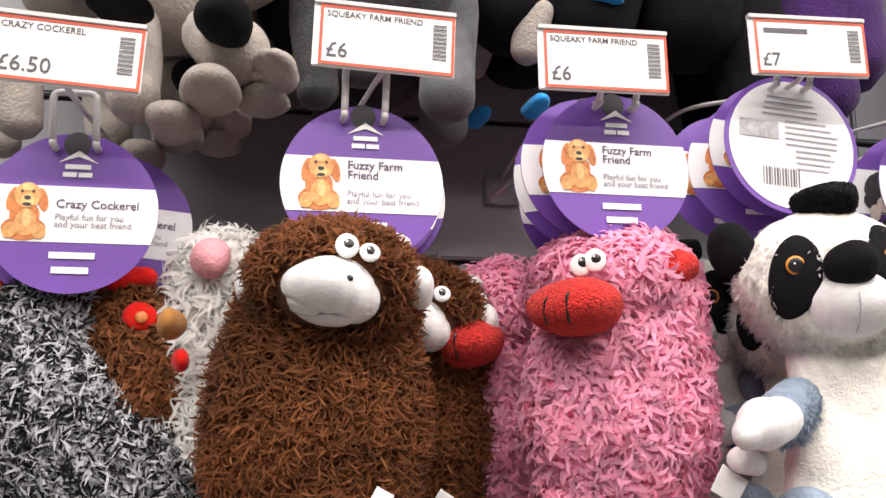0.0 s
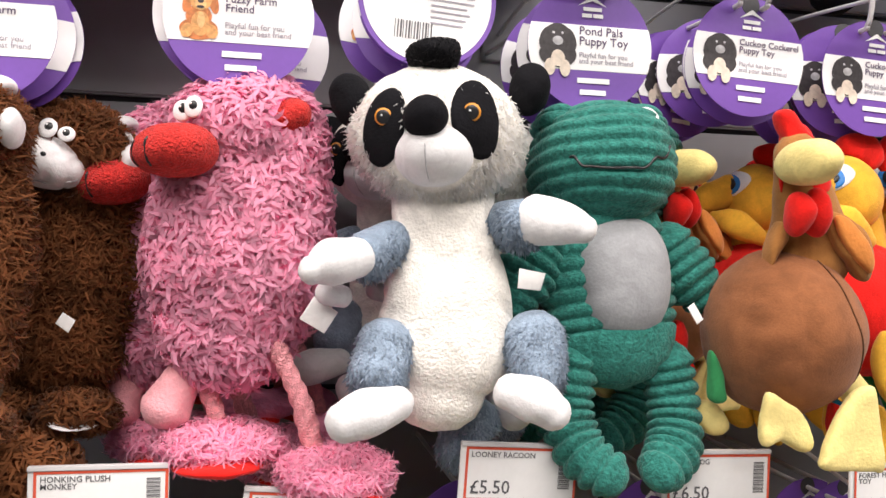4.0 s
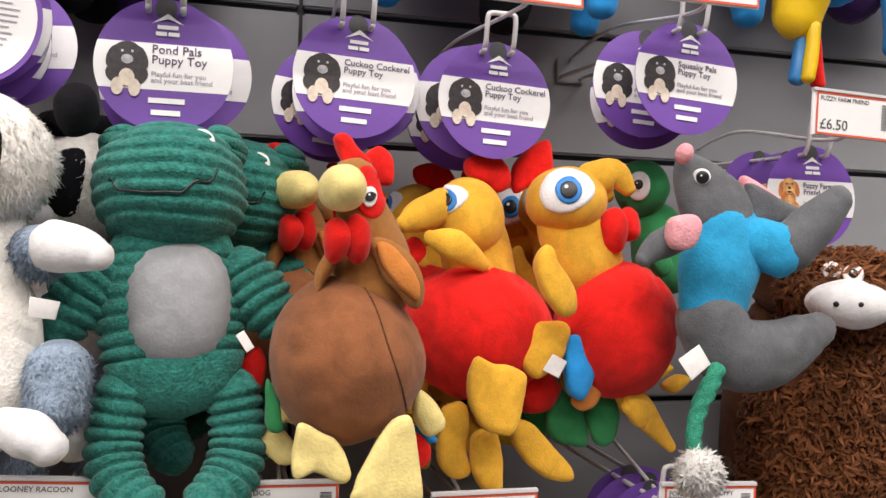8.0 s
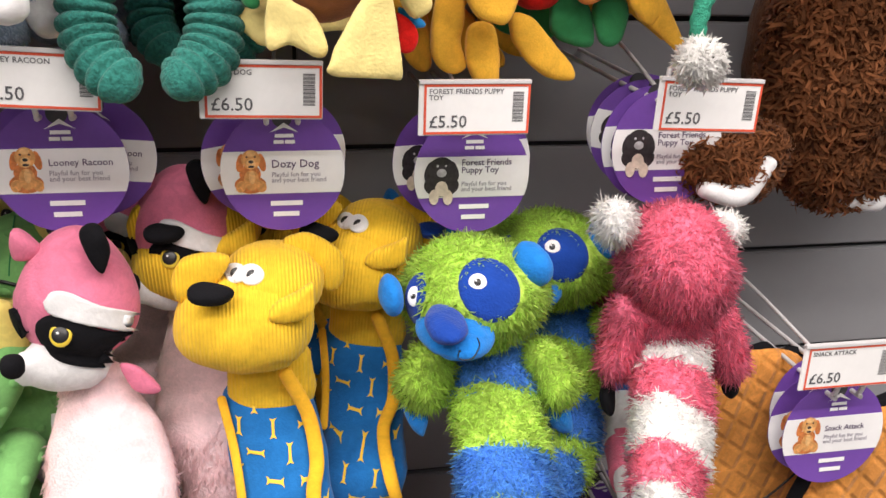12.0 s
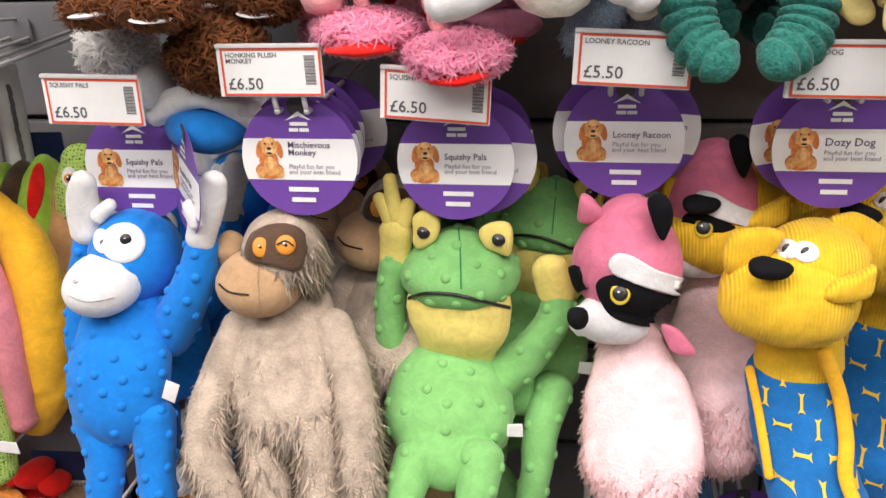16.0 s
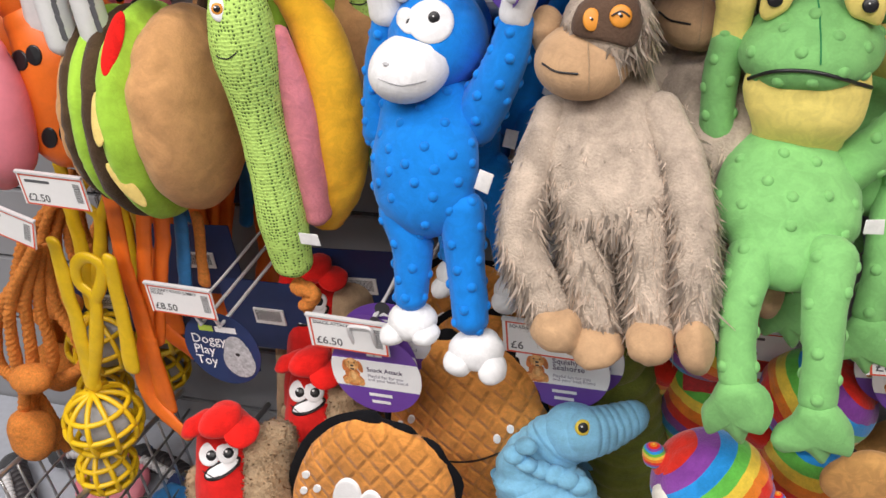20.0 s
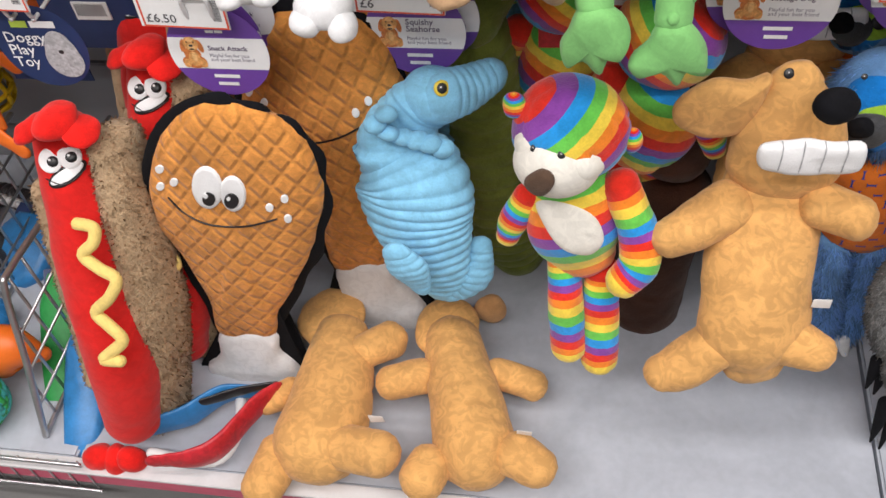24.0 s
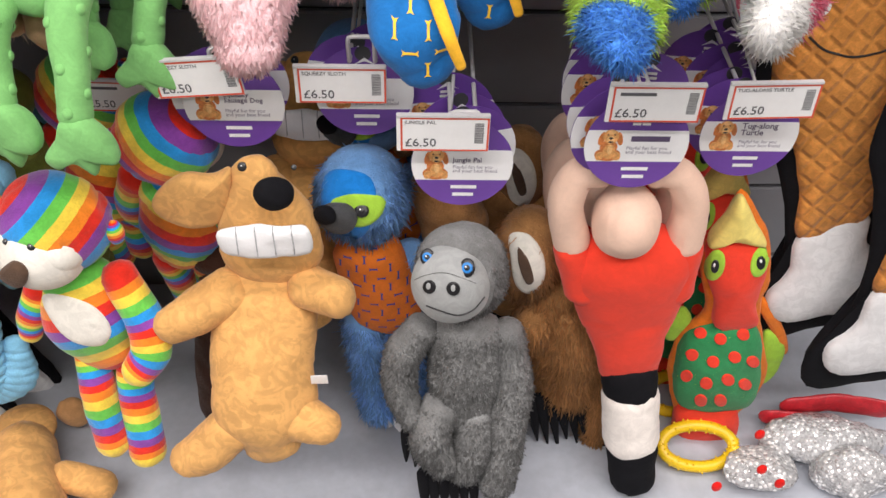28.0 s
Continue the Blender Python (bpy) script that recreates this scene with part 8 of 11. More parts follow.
sea = thing("plush_seahorse", (0.149, 0.765, 0.544), "pale blue ribbed plush seahorse with a black and yellow eye", "soft toy")
sea_1 = ball(sea, "head", (-0.0012, 0.0, -0.0348), (0.0317, 0.026, 0.0283), "sea_blue")
sea_2 = tube(sea, "snout", [(0.0115, -0.004, -0.0309), (0.0299, 0.012, -0.0342), (0.0502, 0.03, -0.0344)], [0.0281, 0.0239, 0.0185], "sea_blue", ridge=0.0012, period=0.009, flat=0.8)
sea_3 = eye(sea, [sea_1, sea_2], (0.0125, -0.02, -0.0078), (0.3899, -0.7069, 0.5902), 0.0076, white='iris_yellow', pupil_size=0.66)
sea_4 = ball(sea, "ruff", (-0.0514, -0.034, -0.0403), (0.0111, 0.01, 0.0083), "sea_blue")
sea_5 = ball(sea, "ruff", (-0.0414, -0.034, -0.0508), (0.0112, 0.01, 0.0084), "sea_blue")
sea_6 = ball(sea, "ruff", (-0.029, -0.034, -0.0576), (0.0112, 0.01, 0.0084), "sea_blue")
sea_7 = ball(sea, "ruff", (-0.0155, -0.034, -0.0606), (0.0112, 0.01, 0.0084), "sea_blue")
sea_8 = ball(sea, "ruff", (-0.0023, -0.034, -0.0652), (0.0113, 0.01, 0.0085), "sea_blue")
sea_9 = ball(sea, "ruff", (0.009, -0.034, -0.0706), (0.0113, 0.01, 0.0085), "sea_blue")
sea_10 = ball(sea, "ruff", (-0.0388, -0.034, -0.0287), (0.011, 0.01, 0.0082), "sea_blue")
sea_11 = tube(sea, "neck", [(-0.0162, 0.0, -0.0474), (-0.0415, -0.004, -0.0758), (-0.0425, -0.01, -0.0956)], [0.0297, 0.0326, 0.0436], "sea_blue", flat=0.7, ridge=0.0018, period=0.0115)
sea_12 = tube(sea, "body", [(-0.049, -0.004, -0.0895), (-0.0292, -0.024, -0.1223), (-0.0242, -0.038, -0.1677), (-0.0127, -0.048, -0.2201), (-0.0035, -0.05, -0.2712)], [0.0389, 0.0605, 0.057, 0.0424, 0.0245], "sea_blue", ridge=0.0027, period=0.0115, flat=0.6)
sea_13 = tube(sea, "tail", [(0.0005, -0.052, -0.2735), (0.0269, -0.046, -0.2525), (0.0394, -0.04, -0.2065)], [0.0181, 0.023, 0.0124], "sea_blue", ridge=0.0012, period=0.01, flat=0.7)
sea_14 = tube(sea, "fin", [(-0.0345, -0.1, -0.1526), (-0.0252, -0.1, -0.1785), (-0.0157, -0.096, -0.215)], [0.0137, 0.0198, 0.0096], "sea_blue", ridge=0.001, period=0.009, flat=0.5)
pad(sea, "sewn_label", (-0.0199, -0.06, -0.2601), [(-0.0083, -0.0089), (0.0083, -0.0089), (0.0083, 0.0089), (-0.0083, 0.0089)], 0.0008, "label_white", roll=20, smooth_n=0, puff=0.0)

croc = thing("plush_crocodile", (0.177, 0.9, 0.474), "olive green plush crocodile hanging behind the seahorse", "soft toy")
p318 = tube(croc, "body", [(-0.012, 0, -0.001), (0, 0, -0.145), (0.015, 0, -0.278), (0.029, 0, -0.359)], [0.0427, 0.0506, 0.0514, 0.0385], "olive_plush", ridge=0.0015, period=0.018)
p319 = tube(croc, "jaw", [(-0.008, -0.02, 0.038), (0.016, -0.02, 0.08)], [0.0321, 0.0280], "olive_plush")

rain = thing("plush_monkey", (0.272, 0.715, 0.57), "rainbow striped plush monkey with a cream face", "soft toy")
rain_1 = ball(rain, "head", (0.0086, 0.004, -0.053), (0.0527, 0.045, 0.0505), "rainbow_head")
rain_2 = ball(rain, "face", (-0.0026, -0.02, -0.0702), (0.0395, 0.032, 0.0353), "cream_felt", lump=0)
rain_3 = ball(rain, "brow", (-0.0231, -0.014, -0.0552), (0.0181, 0.02, 0.0213), "cream_felt", lump=0)
rain_4 = ball(rain, "brow", (0.0178, -0.018, -0.0614), (0.0244, 0.028, 0.0234), "cream_felt", lump=0)
rain_5 = pad(rain, "nose", (-0.0162, -0.05, -0.0649), [(-0.0135, -0.0031), (-0.0001, 0.0135), (0.0137, 0.0036), (-0.0002, -0.0141)], 0.01, "face_brown")
rain_6 = eye(rain, [rain_2, rain_3, rain_4], (-0.0238, -0.03, -0.0457), (0.3195, -0.6912, 0.6483), 0.0031, white='bead_black')
rain_7 = eye(rain, [rain_2, rain_3, rain_4], (-0.0021, -0.03, -0.0515), (0.2955, -0.6934, 0.6571), 0.0037, white='bead_black')
rain_8 = ball(rain, "ear", (-0.0422, 0.0, -0.0243), (0.0095, 0.008, 0.0137), "rainbow_limb")
rain_9 = ball(rain, "ear", (0.0618, 0.0, -0.0601), (0.0097, 0.008, 0.014), "rainbow_limb")
stitch(rain, "mouth", [rain_2], [(-0.0192, -0.04, -0.0876), (-0.0121, -0.04, -0.0993), (0.0015, -0.04, -0.1)], (0.2973, -0.6603, 0.6897), 0.0005, "tag_grey")
rain_10 = tube(rain, "body", [(0.0155, 0.0, -0.1284), (0.0142, -0.004, -0.1742), (0.0221, -0.008, -0.2089)], [0.0375, 0.048, 0.0347], "rainbow_body", flat=0.75)
rain_11 = cap(rain, "belly_patch", [rain_10], (0.0092, -0.02, -0.1624), (0.2586, -0.6454, 0.7187), None, "cream_felt", outline=[(-0.0317, 0.0264), (-0.0116, 0.0264), (0.017, 0.012), (0.0296, -0.0109), (0.0199, -0.0264), (-0.003, -0.0224), (-0.0202, -0.0052)])
rain_12 = tube(rain, "arm", [(-0.0316, 0.0, -0.1396), (-0.0445, -0.004, -0.1697), (-0.0523, -0.006, -0.1942)], [0.0138, 0.0152, 0.0119], "rainbow_limb")
rain_13 = tube(rain, "arm", [(0.0557, -0.005, -0.113), (0.0726, -0.02, -0.1529), (0.0786, -0.035, -0.187), (0.0635, -0.045, -0.2076)], [0.0178, 0.0193, 0.0207, 0.0174], "rainbow_limb")
rain_14 = tube(rain, "leg", [(0.0043, -0.01, -0.2171), (0.0081, -0.03, -0.2539), (0.015, -0.05, -0.3232)], [0.0168, 0.0182, 0.0189], "rainbow_limb")
rain_15 = tube(rain, "leg", [(0.0451, -0.012, -0.2348), (0.0456, -0.03, -0.2803), (0.0472, -0.05, -0.3418)], [0.0182, 0.0198, 0.0203], "rainbow_limb")
copy_thing(rain, pose(0.372, 0.825, 0.590, 0, 0, 172))

tand = thing("plush_dog", (0.47, 0.745, 0.578), "tan plush sausage dog with big white stitched teeth", "soft toy")
tand_1 = tube(tand, "head", [(-0.0038, 0.0, -0.0245), (0.0012, -0.002, -0.0679), (0.0027, -0.006, -0.1089)], [0.0237, 0.0457, 0.0516], "tan_plush", flat=0.62)
tand_2 = ball(tand, "nose", (0.0205, -0.045, -0.0081), (0.0185, 0.014, 0.0145), "black_plush")
tand_3 = eye(tand, [tand_1], (-0.011, -0.03, 0.0102), (0.0829, -0.7812, 0.6188), 0.0045, white='bead_black')
tand_4 = eye(tand, [tand_1], (0.0375, -0.03, 0.01), (0.023, -0.7836, 0.6209), 0.0025, white='bead_black')
tand_5 = pad(tand, "ear", (-0.0613, -0.006, -0.0468), [(0.0195, 0.0246), (0.0355, 0.0308), (0.0313, 0.0006), (0.0159, -0.0303), (-0.012, -0.0341), (-0.0374, -0.0202), (-0.0398, 0.0017), (-0.0131, 0.027)], 0.018, "tan_plush", puff=0.5)
tand_6 = pad(tand, "teeth", (0.0053, -0.056, -0.0549), [(-0.0384, 0.0105), (-0.0177, 0.0151), (0.0128, 0.0169), (0.0423, 0.0165), (0.0445, -0.0113), (0.0129, -0.0183), (-0.0186, -0.0181), (-0.0378, -0.0113)], 0.01, "felt_white")
stitch(tand, "tooth_line", [tand_6], [(-0.016, -0.06, -0.035), (-0.016, -0.06, -0.0522), (-0.0165, -0.06, -0.0708)], (0.0871, -0.7275, 0.6806), 0.0006, "tag_grey")
stitch(tand, "tooth_line", [tand_6], [(0.0008, -0.06, -0.034), (0.001, -0.06, -0.0512), (0.0008, -0.06, -0.0697)], (0.0667, -0.7292, 0.681), 0.0006, "tag_grey")
stitch(tand, "tooth_line", [tand_6], [(0.0169, -0.06, -0.0331), (0.0174, -0.06, -0.0503), (0.0174, -0.06, -0.0687)], (0.0469, -0.7306, 0.6811), 0.0006, "tag_grey")
stitch(tand, "tooth_line", [tand_6], [(0.0335, -0.06, -0.0322), (0.0343, -0.06, -0.0493), (0.0345, -0.06, -0.0676)], (0.0265, -0.7318, 0.681), 0.0006, "tag_grey")
tand_7 = tube(tand, "body", [(-0.0009, -0.008, -0.1468), (-0.0068, -0.042, -0.1782), (-0.0092, -0.075, -0.2102), (-0.008, -0.1, -0.2523), (-0.0041, -0.112, -0.2845)], [0.0484, 0.0517, 0.0516, 0.0522, 0.0306], "tan_plush", flat=0.66, lump=0.0016)
tand_8 = tube(tand, "arm", [(-0.0404, -0.03, -0.1499), (-0.0725, -0.05, -0.1573), (-0.0968, -0.06, -0.1664)], [0.0262, 0.0237, 0.0181], "tan_plush")
tand_9 = tube(tand, "arm", [(0.038, -0.03, -0.1398), (0.0675, -0.045, -0.1399)], [0.0225, 0.0211], "tan_plush")
tand_10 = tube(tand, "foot", [(-0.0425, -0.11, -0.266), (-0.0691, -0.12, -0.2893), (-0.09, -0.125, -0.2994)], [0.0256, 0.0247, 0.0189], "tan_plush")
tand_11 = tube(tand, "foot", [(0.0301, -0.105, -0.2566), (0.0519, -0.115, -0.2572)], [0.0254, 0.0195], "tan_plush")
pad(tand, "sewn_label", (0.0487, -0.088, -0.2119), [(-0.0079, -0.0068), (0.0079, -0.0068), (0.0079, 0.0068), (-0.0079, 0.0068)], 0.0008, "label_white", roll=0, smooth_n=0, puff=0.0)

bdog = thing("plush_dog", (0.386, 0.85, 0.411), "dark brown plush dog with white teeth hanging behind the tan one", "soft toy")
p347 = tube(bdog, "head", [(0.007, 0, 0.018), (0.002, 0, -0.044)], [0.0251, 0.0393], "dark_brown_plush")
p348 = tube(bdog, "body", [(0.01, 0, -0.109), (-0.006, -0.01, -0.226), (-0.012, -0.02, -0.309)], [0.0410, 0.0474, 0.0457], "dark_brown_plush")
p349 = tube(bdog, "foot", [(-0.008, -0.02, -0.322), (-0.037, -0.04, -0.336)], [0.0307, 0.0275], "dark_brown_plush")
pad(bdog, "sewn_label", (-0.017, -0.054, -0.223), [(-0.0043, -0.0107), (0.0043, -0.0107), (0.0043, 0.0107), (-0.0043, 0.0107)], 0.0008, "label_white", roll=0, smooth_n=0, puff=0.0)

bsl = thing("plush_sloth", (0.562, 0.8, 0.544), "fluffy blue plush sloth in an orange bone-print vest", "soft toy")
bsl_1 = ball(bsl, "head", (-0.0012, 0.0, -0.0543), (0.0461, 0.046, 0.053), "periwinkle_skin")
bsl_2 = cap(bsl, "face_patch", [bsl_1], (-0.0157, -0.04, -0.0359), (-0.0228, -0.7588, 0.6509), None, "bright_blue", outline=[(-0.0248, -0.0147), (-0.0265, 0.0154), (-0.0183, 0.0307), (0.0009, 0.0329), (0.0227, 0.0263), (0.0298, 0.0072), (0.0227, -0.0229), (0.0063, -0.0382), (-0.0128, -0.0366)])
bsl_3 = cap(bsl, "eye_ring", [bsl_1], (-0.002, -0.04, -0.0415), (-0.038, -0.7553, 0.6543), None, "lime_plush", lift=0.003, outline=[(-0.0292, 0.0038), (-0.0154, 0.0121), (0.0067, 0.0137), (0.0244, 0.0093), (0.0205, -0.0062), (0.0056, -0.0172), (-0.0126, -0.0156)])
bsl_4 = eye(bsl, [bsl_3], (0.0005, -0.04, -0.0452), (-0.0407, -0.7532, 0.6565), 0.0072, white='bead_black')
bsl_5 = ball(bsl, "nose", (-0.0224, -0.05, -0.0472), (0.0198, 0.012, 0.0187), "charcoal_plush")
bsl_6 = ball(bsl, "nostril", (-0.0336, -0.06, -0.0339), (0.0108, 0.008, 0.0119), "black_plush")
bsl_7 = tube(bsl, "vest", [(0.0002, 0.0, -0.1396), (0.0108, -0.006, -0.181), (0.0191, -0.01, -0.2129)], [0.038, 0.0426, 0.0421], "bone_orange", flat=0.65)
bones(bsl, bsl_7, "deep_blue", 0.006)
bsl_8 = tube(bsl, "leg", [(-0.0049, -0.01, -0.2433), (0.0002, -0.02, -0.3023), (0.0087, -0.03, -0.3715)], [0.0248, 0.0229, 0.0223], "periwinkle_skin")
bsl_9 = tube(bsl, "leg", [(0.0409, -0.005, -0.2456), (0.0468, -0.01, -0.3216), (0.0422, -0.012, -0.3986)], [0.0249, 0.0233, 0.0215], "periwinkle_skin")
bsl_10 = tube(bsl, "arm", [(0.0462, 0.012, -0.1526), (0.0613, 0.012, -0.2147), (0.0642, 0.01, -0.2809)], [0.0187, 0.0207, 0.0203], "periwinkle_skin")
bsl_11 = tube(bsl, "claw", [(0.0126, -0.035, -0.3783), (0.0195, -0.04, -0.4003)], [0.0084, 0.0042], "white_plush")
bsl_12 = tube(bsl, "claw", [(0.0272, -0.035, -0.3887), (0.0343, -0.04, -0.4109)], [0.0084, 0.0043], "white_plush")
bsl_13 = tube(bsl, "claw", [(0.0402, -0.035, -0.3946), (0.0474, -0.04, -0.417)], [0.0085, 0.0043], "white_plush")
fur(bsl, [bsl_1, bsl_8, bsl_9, bsl_10], 22000, 0.0085, 0.0014, "periwinkle_fur", avoid=[bsl_2, bsl_3], droop=0.8, curl=0.8)

gor = thing("plush_gorilla", (0.654, 0.715, 0.518), "grey furry plush gorilla with blue eyes and black claws", "soft toy")
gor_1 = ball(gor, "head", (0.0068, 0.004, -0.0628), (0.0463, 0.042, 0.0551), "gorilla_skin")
gor_2 = ball(gor, "face", (-0.0049, -0.018, -0.0567), (0.0388, 0.034, 0.0442), "gorilla_face", lump=0.0006)
gor_3 = eye(gor, [gor_2, gor_1], (-0.03, -0.03, -0.0103), (-0.1165, -0.7145, 0.6899), 0.0067, white='bead_black', iris='iris_blue', pupil_size=0.4, squash=1.25)
gor_4 = eye(gor, [gor_2, gor_1], (0.0097, -0.03, -0.0238), (-0.1608, -0.7021, 0.6937), 0.0073, white='bead_black', iris='iris_blue', pupil_size=0.4, squash=1.25)
gor_5 = cap(gor, "nostril", [gor_2], (-0.0257, -0.04, -0.039), (-0.1196, -0.6914, 0.7125), (0.0063, 0.0063), "bead_black")
gor_6 = cap(gor, "nostril_mark", [gor_2], (-0.0259, -0.04, -0.0375), (-0.1196, -0.6923, 0.7116), (0.0021, 0.0031), "gorilla_face", lift=0.0024)
gor_7 = cap(gor, "nostril", [gor_2], (-0.0027, -0.04, -0.0413), (-0.1458, -0.6877, 0.7112), (0.0063, 0.0063), "bead_black")
gor_8 = cap(gor, "nostril_mark", [gor_2], (-0.0029, -0.04, -0.0398), (-0.1458, -0.6885, 0.7104), (0.0021, 0.0031), "gorilla_face", lift=0.0024)
stitch(gor, "mouth", [gor_2], [(-0.0275, -0.04, -0.0653), (-0.0146, -0.04, -0.0716), (0.0033, -0.04, -0.0783), (0.0171, -0.04, -0.0709), (0.026, -0.04, -0.0531)], (-0.148, -0.6663, 0.7309), 0.0008, "bead_black")
stitch(gor, "seam", [gor_2], [(-0.0407, -0.03, -0.0405), (-0.0306, -0.04, -0.0237), (-0.0105, -0.04, -0.0209), (0.0194, -0.03, -0.0441)], (-0.1393, -0.7003, 0.7002), 0.0004, "gorilla_skin")
gor_9 = tube(gor, "body", [(0.0155, 0.0, -0.1562), (0.0172, -0.012, -0.2118), (0.0169, -0.02, -0.262)], [0.0412, 0.0425, 0.035], "gorilla_skin", flat=0.7)
gor_10 = tube(gor, "arm", [(-0.0327, 0.0, -0.1419), (-0.0533, -0.01, -0.1771), (-0.0547, -0.02, -0.2223), (-0.0414, -0.03, -0.2535)], [0.0187, 0.0191, 0.0183, 0.0161], "gorilla_skin")
gor_11 = tube(gor, "arm", [(0.0562, 0.0, -0.1486), (0.066, -0.02, -0.2071), (0.0616, -0.045, -0.2753), (0.0552, -0.06, -0.3373)], [0.0175, 0.0204, 0.021, 0.0204], "gorilla_skin")
gor_12 = tube(gor, "leg", [(-0.012, -0.03, -0.2405), (-0.0216, -0.045, -0.2726), (-0.0063, -0.055, -0.3056)], [0.0221, 0.0236, 0.0189], "gorilla_skin")
gor_13 = tube(gor, "leg", [(0.026, -0.03, -0.2525), (0.0267, -0.045, -0.2896), (0.0174, -0.055, -0.3202)], [0.0222, 0.0238, 0.019], "gorilla_skin")
gor_14 = tube(gor, "claw", [(-0.0487, -0.035, -0.2789), (-0.0491, -0.04, -0.299), (-0.0491, -0.042, -0.3242)], [0.0069, 0.0051, 0.0013], "black_plush", lump=0)
gor_15 = tube(gor, "claw", [(-0.0385, -0.035, -0.2888), (-0.0388, -0.04, -0.3091), (-0.0386, -0.042, -0.3347)], [0.007, 0.0051, 0.0013], "black_plush", lump=0)
gor_16 = tube(gor, "claw", [(-0.029, -0.055, -0.3308), (-0.0281, -0.06, -0.3643), (-0.0266, -0.062, -0.4046)], [0.0083, 0.0059, 0.0013], "black_plush", lump=0)
gor_17 = tube(gor, "claw", [(-0.0177, -0.055, -0.3296), (-0.0165, -0.06, -0.3631), (-0.0133, -0.062, -0.4187)], [0.0083, 0.0059, 0.0013], "black_plush", lump=0)
gor_18 = tube(gor, "claw", [(-0.0063, -0.055, -0.3284), (-0.005, -0.06, -0.3618), (-0.0029, -0.062, -0.4019)], [0.0083, 0.0059, 0.0013], "black_plush", lump=0)
gor_19 = tube(gor, "claw", [(0.0049, -0.055, -0.3273), (0.0065, -0.06, -0.3605), (0.0106, -0.062, -0.4159)], [0.0083, 0.0058, 0.0013], "black_plush", lump=0)
gor_20 = tube(gor, "claw", [(0.0162, -0.055, -0.3261), (0.0179, -0.06, -0.3593), (0.0206, -0.062, -0.3992)], [0.0083, 0.0058, 0.0013], "black_plush", lump=0)
gor_21 = tube(gor, "claw", [(0.0274, -0.055, -0.3249), (0.0294, -0.06, -0.358), (0.0342, -0.062, -0.4131)], [0.0083, 0.0058, 0.0013], "black_plush", lump=0)
fur(gor, [gor_1, gor_9, gor_10, gor_11, gor_12, gor_13], 44000, 0.0036, 0.0012, "gorilla_fur", avoid=[gor_2], droop=0.8, curl=0.9)

brs = thing("plush_sloth", (0.725, 0.8, 0.5), "brown plush sloth with cream face and long black claws", "soft toy")
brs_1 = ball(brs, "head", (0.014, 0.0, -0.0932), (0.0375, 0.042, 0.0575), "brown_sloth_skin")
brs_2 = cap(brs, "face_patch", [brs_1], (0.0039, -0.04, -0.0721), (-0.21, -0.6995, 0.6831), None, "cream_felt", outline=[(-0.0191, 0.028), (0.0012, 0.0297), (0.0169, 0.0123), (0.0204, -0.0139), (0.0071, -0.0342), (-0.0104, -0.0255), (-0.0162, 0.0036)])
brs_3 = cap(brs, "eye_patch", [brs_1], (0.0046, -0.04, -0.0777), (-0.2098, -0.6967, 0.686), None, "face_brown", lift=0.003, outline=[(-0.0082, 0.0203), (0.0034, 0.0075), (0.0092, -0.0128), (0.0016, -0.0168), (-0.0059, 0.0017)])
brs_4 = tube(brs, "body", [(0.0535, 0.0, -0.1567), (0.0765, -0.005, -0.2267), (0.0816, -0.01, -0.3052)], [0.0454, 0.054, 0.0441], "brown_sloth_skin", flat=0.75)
brs_5 = tube(brs, "arm", [(0.0936, -0.005, -0.1957), (0.1136, -0.015, -0.285), (0.1213, -0.025, -0.3746), (0.1223, -0.03, -0.4434)], [0.0258, 0.0244, 0.0199, 0.0133], "brown_sloth_skin")
brs_6 = tube(brs, "arm", [(0.0369, -0.01, -0.175), (0.0233, -0.02, -0.1935), (0.025, -0.02, -0.2031)], [0.0254, 0.0256, 0.0231], "brown_sloth_skin")
brs_7 = tube(brs, "head_behind", [(-0.0878, 0.05, -0.0458), (-0.0663, 0.05, -0.0981)], [0.0305, 0.0392], "brown_sloth_skin")
brs_8 = tube(brs, "claw", [(0.0323, -0.03, -0.3168), (0.0397, -0.035, -0.3559), (0.0472, -0.038, -0.3937)], [0.0089, 0.0063, 0.0014], "black_plush", lump=0)
brs_9 = tube(brs, "claw", [(0.0443, -0.03, -0.3158), (0.0519, -0.035, -0.3548), (0.0614, -0.038, -0.4023)], [0.0089, 0.0063, 0.0014], "black_plush", lump=0)
brs_10 = tube(brs, "claw", [(0.0563, -0.03, -0.3147), (0.0642, -0.035, -0.3536), (0.0759, -0.038, -0.4111)], [0.0089, 0.0063, 0.0014], "black_plush", lump=0)
brs_11 = tube(brs, "claw", [(0.0683, -0.03, -0.3136), (0.0764, -0.035, -0.3525), (0.0846, -0.038, -0.39)], [0.0089, 0.0063, 0.0014], "black_plush", lump=0)
brs_12 = tube(brs, "claw", [(0.0802, -0.03, -0.3126), (0.0886, -0.035, -0.3513), (0.099, -0.038, -0.3986)], [0.0089, 0.0063, 0.0014], "black_plush", lump=0)
brs_13 = tube(brs, "claw", [(0.0921, -0.03, -0.3115), (0.1007, -0.035, -0.3502), (0.1135, -0.038, -0.4073)], [0.0089, 0.0063, 0.0014], "black_plush", lump=0)
brs_14 = tube(brs, "claw", [(0.104, -0.03, -0.3105), (0.1128, -0.035, -0.3491), (0.1217, -0.038, -0.3864)], [0.0089, 0.0063, 0.0014], "black_plush", lump=0)
